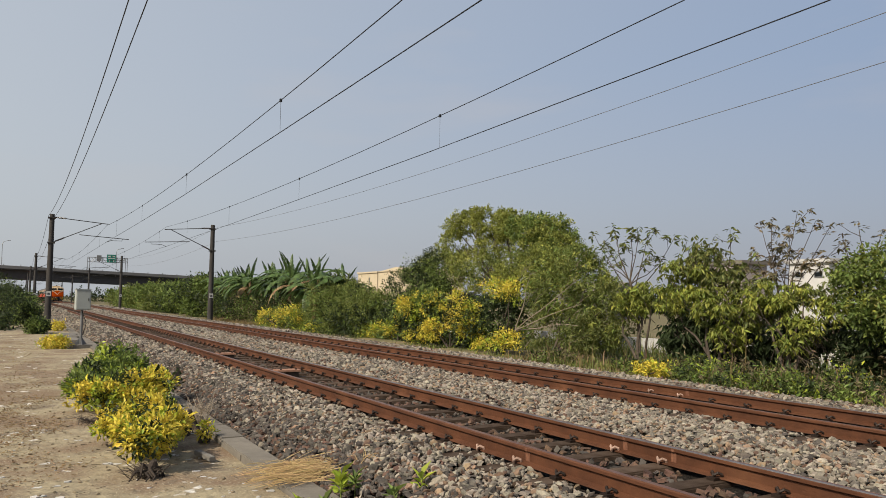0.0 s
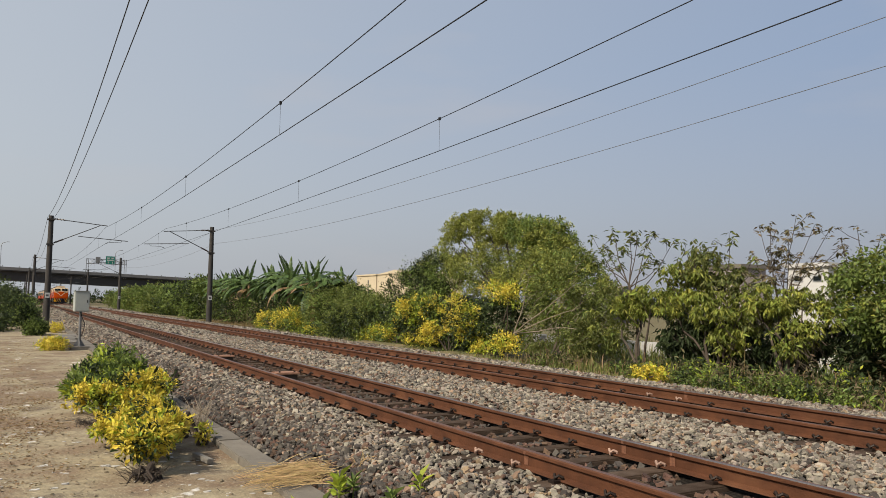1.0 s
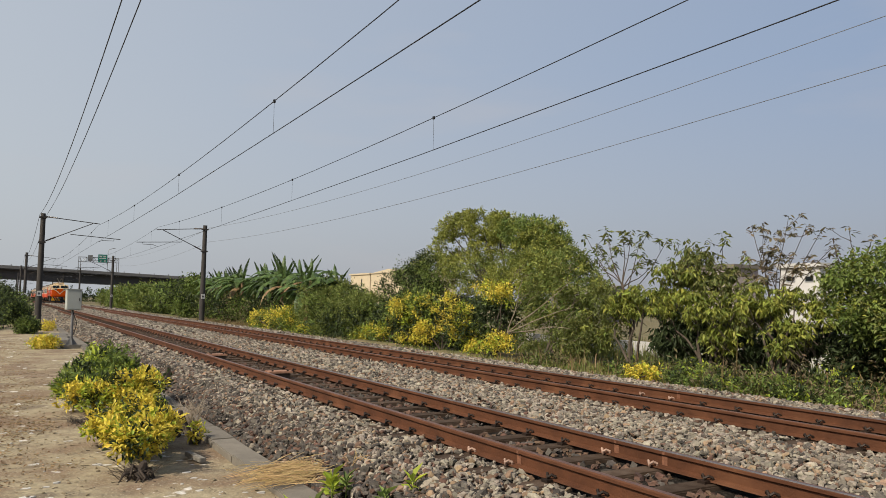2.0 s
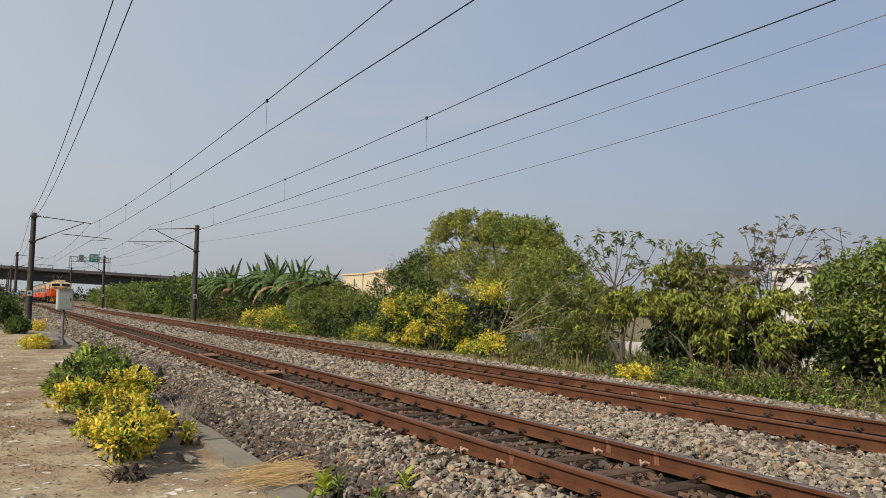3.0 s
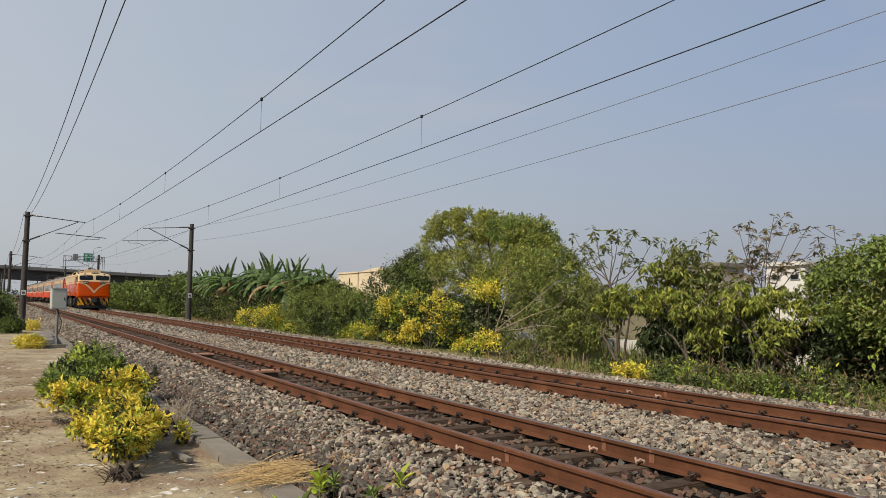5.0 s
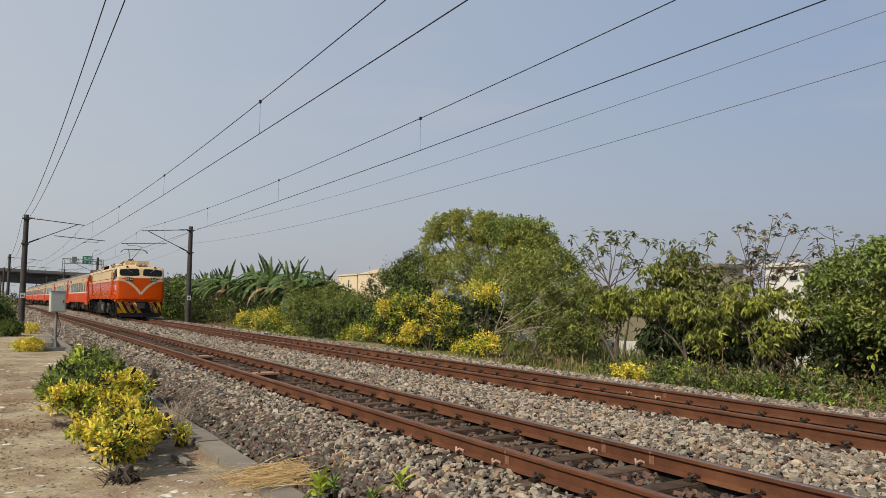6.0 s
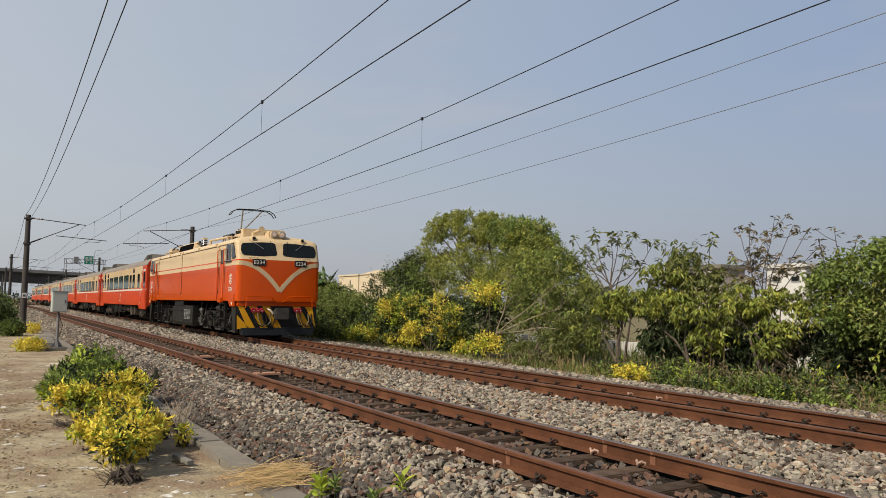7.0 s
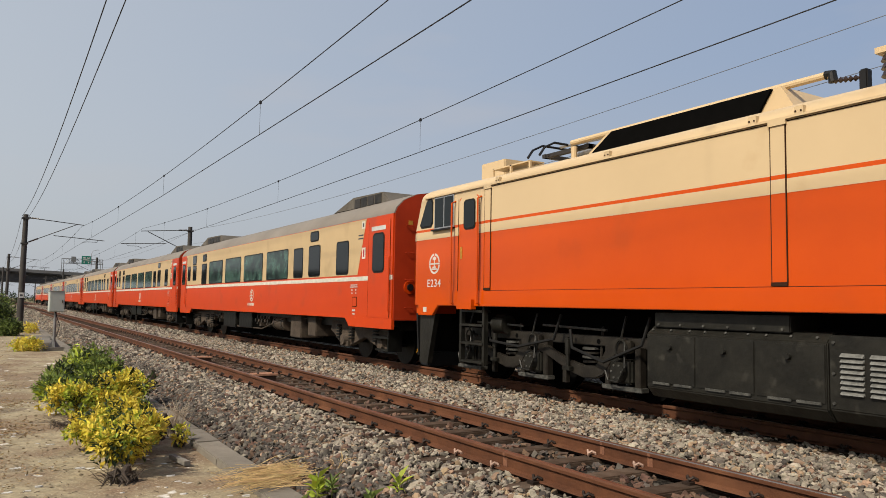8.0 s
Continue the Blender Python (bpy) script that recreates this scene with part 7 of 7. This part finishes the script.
def cabinet():
    M["cab"] = mat("pale_grey_green_paint", (0.42, 0.45, 0.42), 0.5, 0, (0.36, 0.385, 0.36), 3, 0.4)
    t = thing("trackside_cabinet", "pale grey metal cabinet on a post with concrete foot", "electrical cabinet", at=pose(-2.03, 28.4, 0, 0, 0, 8))
    part("footing", MB().box(-0.3, 0.3, -0.3, 0.3, -0.6, -0.38), "slab", t, "square concrete footing", 0.02)
    part("post", MB().cyl((0, 0, -0.4), (0, 0, 0.82), 0.045, n=14), "steel", t, "galvanised post", smooth=True)
    for a in (0, 90, 180, 270):
        m = Matrix.Rotation(radians(a), 4, 'Z')
        mb = MB()
        mb.add([m @ Vector(p) for p in ((0.04, -0.006, -0.38), (0.2, -0.006, -0.38), (0.04, -0.006, -0.14), (0.04, 0.006, -0.38), (0.2, 0.006, -0.38), (0.04, 0.006, -0.14))], [(0, 1, 2), (3, 5, 4), (0, 3, 4, 1), (1, 4, 5, 2), (2, 5, 3, 0)])
        part("gusset", mb, "steel", t)
    box = part("housing", MB().box(-0.22, 0.24, -0.15, 0.15, 0.8, 1.49), "cab", t, "pale grey sheet-metal housing", 0.012)
    part("door", MB().box(-0.2, 0.22, -0.163, -0.15, 0.83, 1.46), "cab", box, "", 0.004)
    part("handle", MB().box(0.15, 0.17, -0.185, -0.163, 1.1, 1.2), "darksteel", box)
    part("hood", MB().box(-0.24, 0.26, -0.18, 0.17, 1.49, 1.51), "cab", box, "", 0.004)
    part("cable", MB().tube([(-0.02, -0.05, 0.8), (0.06, -0.08, 0.55), (0.14, -0.06, 0.35), (0.1, -0.05, 0.15), (0.04, -0.04, -0.05)], 0.012, 6), "rubber", t)


cabinet()


def slabs():
    rng = random.Random(3)
    for k in range(9):
        mb = MB().box(-0.3, 0.3, -0.36, 0.36, -0.2, 0)
        solid("concrete_slab", mb, "slab", "grey concrete cover slab lying by the ballast", "concrete slab", "cover slabs", bevel=0.015, at=pose(-2.24 + rng.uniform(-0.05, 0.05) + 0.03 * k, 30.3 + 0.75 * k, -0.31 + rng.uniform(-0.03, 0.02), 0, 0, rng.uniform(-3, 3)))
    solid("plank", MB().box(-0.035, 0.035, -0.2, 0.2, -0.02, 0.03), "slab", "short grey offcut lying on the sand", "plank", bevel=0.006, at=pose(-2.07, 8.5, -0.47, 2, 0, 12))
    solid("marker_post", MB().box(-0.04, 0.04, -0.04, 0.04, -0.2, 0.36), "bark", "dark short wooden marker post", "post", bevel=0.01, at=pose(-1.26, 14.88, -0.4, 0, 2, 10))
    solid("concrete_slab", MB().box(-0.25, 0.25, -0.3, 0.3, -0.06, 0.0), "kerb", "loose tilted trough cover", "concrete slab", "cover slabs", bevel=0.01, at=pose(-1.62, 14.6, -0.36, 4, -7, 20))
    M["transponder"] = mat("rust_red_transponder", (0.42, 0.24, 0.15), 0.75, 0, (0.28, 0.13, 0.075), 6, 0.5)
    for x, y in ((0.4, 13.3), (0.35, 17.8)):
        t = thing("track_beacon", "rust-red track beacon box between the rails", "track beacon", "track beacons", at=pose(x, y, -0.165))
        part("housing", MB().box(-0.2, 0.18, -0.11, 0.11, -0.02, 0.1), "sleeper", t, "dark housing below the paler lid", 0.012)
        part("lid", MB().box(-0.23, 0.21, -0.14, 0.14, 0.1, 0.14), "transponder", t, "paler rusty lid", 0.006)
        for a in (-0.15, 0.13):
            part("bolt", MB().cyl((a, -0.08, 0.135), (a, -0.08, 0.16), 0.018, n=6), "clip", t)
    M["scrap"] = mat("white_plaster_scrap", (0.66, 0.64, 0.6), 0.9)
    r2 = random.Random(12)
    mb = MB()
    for _ in range(130):
        x, y = r2.uniform(-4.6, -1.8), 6.2 + 5.5 * r2.random() ** 1.7
        s = 0.012 + 0.06 * r2.random() ** 2
        a = r2.uniform(0, 3)
        z = -0.497 + 0.035 * noise.noise((x * 0.9, y * 0.9, 0)) + 0.02 * noise.noise((x * 3, y * 3, 4))
        k = 9
        ring = [(x + s * r2.uniform(0.5, 1.2) * math.cos(a + i * 0.698), y + 0.6 * s * r2.uniform(0.5, 1.2) * math.sin(a + i * 0.698), z + 0.002) for i in range(k)]
        mb.add(ring + [(p[0], p[1], z - 0.02) for p in ring], [tuple(range(k))] + [(i, i + k, (i + 1) % k + k, (i + 1) % k) for i in range(k)])
    solid("plaster_scraps", mb, "scrap", "white plaster crumbs pressed into the sand", "debris", kind="stuff")
    mb = MB()
    for _ in range(420):
        x, y = r2.uniform(-6, -1.75), r2.uniform(6, 22)
        z = -0.5 + 0.035 * noise.noise((x * 0.9, y * 0.9, 0)) + 0.02 * noise.noise((x * 3, y * 3, 4))
        a, l = r2.uniform(0, 6.28), r2.uniform(0.03, 0.12)
        mb.tube([(x, y, z + 0.005), (x + l * math.cos(a), y + l * math.sin(a), z + 0.012)], 0.003, 3)
    solid("twigs", mb, "bark", "small dead twigs scattered over the sand", "debris", kind="stuff")
    rng = np.random.default_rng(77)
    n = 5200
    y = np.where(rng.uniform(0, 1, n) < 0.5, rng.normal(12.0, 2.8, n), rng.uniform(10, 34, n))
    x = -3.7 - 0.9 * rng.normal(0, 1, n) ** 2 * 0.5 + 0.35 * np.sin(y * 2.3) + rng.normal(0, 0.22, n)
    ok = x < -1.8
    x, y = x[ok], y[ok]
    z = np.array([-0.495 + 0.035 * noise.noise((a * 0.9, b * 0.9, 0)) + 0.02 * noise.noise((a * 3, b * 3, 4)) for a, b in zip(x, y)])
    p = np.stack([x, y, z + 0.006], -1)
    aim = np.stack([rng.normal(0, 1, len(x)), rng.normal(0, 1, len(x)), rng.uniform(0, 0.35, len(x))], -1)
    v, f = leaf_arrays(rng, p, aim, rng.uniform(0.02, 0.065, len(x)), rng.uniform(0.008, 0.022, len(x)))
    tagged(new("leaf_litter", npmesh("leaf_litter", v, f, ["leaf_dry"])), "dry brown leaf litter on the path", "leaf litter", kind="stuff")

    # clods of earth
    n = 420
    cy = 6.0 + 8.0 * rng.uniform(0, 1, n) ** 1.5
    cx = np.where(rng.uniform(0, 1, n) < 0.55, -3.1 + rng.normal(0, 0.35, n), rng.uniform(-4.8, -1.8, n))
    cz = np.array([-0.495 + 0.035 * noise.noise((a * 0.9, b * 0.9, 0)) + 0.02 * noise.noise((a * 3, b * 3, 4)) for a, b in zip(cx, cy)])
    s = 0.005 + 0.022 * rng.uniform(0, 1, n) ** 3
    v = ICO_V[None] * rng.uniform(0.6, 1.1, (n, 12, 1)) * s[:, None, None] * [1, 1, 0.6] + np.stack([cx, cy, cz], -1)[:, None]
    f = (ICO_F[None] + 12 * np.arange(n)[:, None, None]).reshape(-1, 3)
    M["clod"] = mat("dry_earth_clod", (0.28, 0.225, 0.145), 0.95, 0, (0.19, 0.15, 0.098), 12, 0.5, 0.3, 60, 0.3, 0.01, True)
    tagged(new("earth_clods", npmesh("earth_clods", v.reshape(-1, 3), f, ["clod"])), "crumbled earth clods lying on the sand", "earth", kind="stuff")


slabs()


def stump(label, seed, x, y, z, r, h, n):
    """A dead rootstock: a gnarled core with crooked roots."""
    rng = random.Random(seed)
    t = thing("rootstock", label, "rootstock", "rootstocks", at=pose(x, y, z))
    part("core", MB().tube([(0, 0, -0.08), (0.02, 0.01, h * 0.4), (0.05, -0.02, h)], [r * 0.45, r * 0.36, r * 0.16], 9), "deadwood", t)
    rt = []
    for k in range(n):
        a, l = k * 2.4 + rng.uniform(-0.4, 0.4), r * rng.uniform(0.7, 1.5)
        rt.append(MB().tube([(0, 0, h * rng.uniform(0.2, 0.8)), (math.cos(a) * l * 0.45, math.sin(a) * l * 0.45, h * rng.uniform(0.3, 0.9)), (math.cos(a + 0.3) * l * 0.8, math.sin(a + 0.3) * l * 0.8, h * rng.uniform(0.0, 0.5)), (math.cos(a) * l, math.sin(a) * l, -0.04)], [0.016, 0.013, 0.01, 0.005], 5))
    part("root", rt, "deadwood", t)


M["deadwood"] = mat("dark_dead_wood", (0.075, 0.055, 0.04), 0.95, 0, (0.035, 0.026, 0.02), 9, 0.5, 0.6, 30)
stump("dark dead rootstock at the golden shrub's foot", 81, -2.74, 7.85, -0.49, 0.15, 0.16, 16)
stump("blackened dead stump between the shrubs", 82, -1.98, 10.1, -0.48, 0.16, 0.3, 18)


# ---- viaduct, sign gantry, buildings, distance ----
def viaduct():
    # the shade on girder, deck and piers is put into this dark colour
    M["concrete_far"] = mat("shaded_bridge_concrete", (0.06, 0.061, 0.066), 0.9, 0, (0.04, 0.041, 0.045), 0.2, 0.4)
    M["parapet"] = mat("stained_parapet_concrete", (0.16, 0.16, 0.165), 0.9, 0, (0.1, 0.1, 0.103), 0.3, 0.4)
    t = thing("viaduct", "grey concrete road viaduct crossing over the railway", "bridge", kind="structure")
    Y = 236.0

    def top(x):
        return 9.0 - 0.034 * x
    mbs = [MB(), MB(), MB()]
    xs = list(range(-140, 141, 20))
    for a, b in zip(xs[:-1], xs[1:]):
        for mb, y0, y1, d0, d1 in ((mbs[0], Y - 6, Y + 6, 3.5, 1.05), (mbs[1], Y - 7.2, Y + 7.2, 1.05, 0.75), (mbs[2], Y - 7.3, Y - 7.05, 0.8, 0.0)):
            mb.add([(a, y0, top(a) - d0), (b, y0, top(b) - d0), (b, y1, top(b) - d0), (a, y1, top(a) - d0), (a, y0, top(a) - d1), (b, y0, top(b) - d1), (b, y1, top(b) - d1), (a, y1, top(a) - d1)],
                   [(0, 3, 2, 1), (4, 5, 6, 7), (0, 1, 5, 4), (1, 2, 6, 5), (2, 3, 7, 6), (3, 0, 4, 7)])
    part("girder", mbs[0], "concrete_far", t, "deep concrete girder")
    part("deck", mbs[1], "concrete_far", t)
    part("parapet", mbs[2], "parapet", t, "paler parapet wall")
    for x in (-92, -46, -14, 26, 62, 98):
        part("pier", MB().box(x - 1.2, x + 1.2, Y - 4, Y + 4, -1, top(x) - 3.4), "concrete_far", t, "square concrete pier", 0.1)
    for x in range(-100, 101, 4):
        part("railing_post", MB().box(x - 0.1, x + 0.1, Y - 7.25, Y - 7.1, top(x), top(x) + 0.35), "steel", t)
    for x in (-8.5, -44, 19.5):
        z = top(x)
        lp = thing("street_lamp", "slim steel street lamp on the viaduct", "street lamp", "street lamps", at=pose(x, Y - 6.9, z))
        part("post", MB().tube([(0, 0, -1.3), (0, 0, 5.6), (0.3, 0, 6.3), (1.3, 0, 6.6)], 0.07, 6), "steel", lp)
        part("luminaire", MB().box(1.2, 1.9, -0.12, 0.12, 6.55, 6.68), "steel", lp)
    g = thing("sign_gantry", "steel truss gantry carrying a green road sign", "sign gantry", at=pose(0, Y - 7.0, 0))
    for x in (12.2, 22.0):
        part("leg", MB().box(x - 0.15, x - 0.03, -0.1, 0.1, top(x) - 1.4, 12.2).box(x + 0.35, x + 0.47, -0.1, 0.1, top(x) - 1.4, 12.2), "steel", g)
    mb = MB()
    for z in (10.9, 12.2):
        mb.box(12.0, 22.5, -0.09, 0.09, z - 0.08, z + 0.08)
    for k in range(11):
        x = 12.1 + k * 0.95
        mb.cyl((x, 0, 10.9), (x + 0.95 * (k % 2), 0, 12.2), 0.05, n=4)
        mb.cyl((x + 0.95, 0, 10.9), (x, 0, 12.2), 0.04, n=4)
    part("truss", mb, "steel", g)
    M["sign_green"] = mat("green_sign_face", (0.0, 0.19, 0.14), 0.5, 0, (0.0, 0.16, 0.12), 0.5, 0.3)
    s = part("sign_panel", MB().box(17.0, 19.3, -0.3, -0.2, 10.9, 13.1), "sign_green", g, "green road sign with white marks")
    for x0, x1, z0, z1 in ((17.3, 18.0, 12.4, 12.75), (18.3, 19.0, 12.4, 12.75), (17.3, 19.0, 11.9, 12.15), (17.5, 17.8, 11.1, 11.6), (18.6, 18.9, 11.1, 11.6)):
        part("mark", MB().box(x0, x1, -0.33, -0.3, z0, z1), "plate", s)
    part("sign_panel", MB().box(14.4, 15.6, -0.3, -0.2, 11.2, 12.8), "steel", g, "small grey back of a sign")


viaduct()


def building(name, label, x, y, w, d, h, wall_mat, roof, windows, rot=0.0, roof_mat="roofgrey", pitch=0.16):
    t = thing(name, label, "building", "buildings", at=pose(x, y, -0.9, 0, 0, rot))
    part("wall", MB().box(-w / 2, w / 2, -d / 2, d / 2, 0, h), wall_mat, t)
    if roof == "gable":
        part("roof", MB().extrude([(-w / 2 - 0.2, h), (0, h + w * pitch), (w / 2 + 0.2, h)], -d / 2 - 0.2, d / 2 + 0.2), roof_mat, t)
    else:
        part("roof", MB().box(-w / 2 - 0.2, w / 2 + 0.2, -d / 2 - 0.2, d / 2 + 0.2, h, h + 0.3), roof_mat, t)
    for (cx, cz, ww, hh, face) in windows:
        if face == "y":
            p = part("window", MB().box(cx - ww / 2, cx + ww / 2, -d / 2 - 0.05, -d / 2, cz - hh / 2, cz + hh / 2), "alu", t)
            part("pane", MB().box(cx - ww / 2 + 0.07, cx + ww / 2 - 0.07, -d / 2 - 0.07, -d / 2 - 0.05, cz - hh / 2 + 0.07, cz + hh / 2 - 0.07), "glass", p)
        else:
            p = part("window", MB().box(-w / 2 - 0.05, -w / 2, cx - ww / 2, cx + ww / 2, cz - hh / 2, cz + hh / 2), "alu", t)
            part("pane", MB().box(-w / 2 - 0.07, -w / 2 - 0.05, cx - ww / 2 + 0.07, cx + ww / 2 - 0.07, cz - hh / 2 + 0.07, cz + hh / 2 - 0.07), "glass", p)
    return t


M["wall_cream"] = mat("cream_rendered_wall", (0.62, 0.52, 0.36), 0.85, 0, (0.55, 0.46, 0.32), 0.4, 0.4)
M["wall_white"] = mat("white_rendered_wall", (0.62, 0.61, 0.595), 0.85, 0, (0.5, 0.49, 0.47), 0.5, 0.4)
M["wall_pink"] = mat("dull_pinkish_wall", (0.42, 0.36, 0.34), 0.85, 0, (0.36, 0.31, 0.29), 0.5, 0.4)
building("warehouse", "cream warehouse with a shallow gable behind the bushes", 65, 131, 17, 10, 7.8, "wall_cream", "gable", [], -90, "wall_cream", 0.045)
building("warehouse", "long low cream warehouse beside the gabled one", 65, 145, 10, 10, 7.7, "wall_cream", "flat", [(1, 6.0, 0.5, 1.6, "y")], -90, "wall_cream")
building("house", "white flat-roofed house with wide windows", 48, 34.3, 3.0, 3.2, 5.2, "wall_white", "flat", [(-0.8, 4.35, 0.7, 0.45, "x"), (0.7, 4.35, 0.7, 0.45, "x"), (-0.8, 3.0, 0.7, 0.45, "x"), (0.7, 3.0, 0.7, 0.45, "x")], 0, "wall_white")
building("house", "dull pinkish walled house beyond the trees", 47, 41.4, 3.0, 4.2, 5.3, "wall_pink", "flat", [(0, 4.3, 1.2, 0.8, "x")], 0)
building("shed", "low grey shed in the fields", 60, 72, 9, 7, 3.2, "slab", "gable", [(0, 1.8, 1.6, 1.0, "x")], 20)


def far_woods():
    rng = np.random.default_rng(5)
    blobs = []
    for k in range(70):
        y = rng.uniform(20, 420)
        x = rng.uniform(70, 90) + y * 0.25
        blobs.append((x, y, 0.6, 4, 7, rng.uniform(1.5, 3.2)))
    for k in range(50):
        x = rng.uniform(-130, 60)
        blobs.append((x, rng.uniform(300, 460), 0.5, 8, 4, rng.uniform(2, 4.0)))
    for k in range(30):
        blobs.append((rng.uniform(-90, -30), rng.uniform(60, 300), 0.6, 6, 7, rng.uniform(2, 3.5)))
    me = foliage(99, blobs, 42000, 0.9, "leaf_dark", 0.5, 0.5, 0.1, 0.6, floor=-1.0)
    tagged(new("far_woods", me), "dull green belt of distant trees", "woods", kind="stuff")
    solid("field_wall", MB().box(17, 17.2, 2, 45, -0.9, -0.1), "wall_white", "low pale wall at the edge of the fields", "wall", kind="structure")


far_woods()


def motions():
    walk(loco, [(t, pose(TRACKS[1], y, 0)) for t, y in loco_y])
    for k, c in enumerate(cars):
        walk(c, [(t, pose(TRACKS[1], y + 16.95 + 20.0 * k, 0)) for t, y in loco_y])


motions()
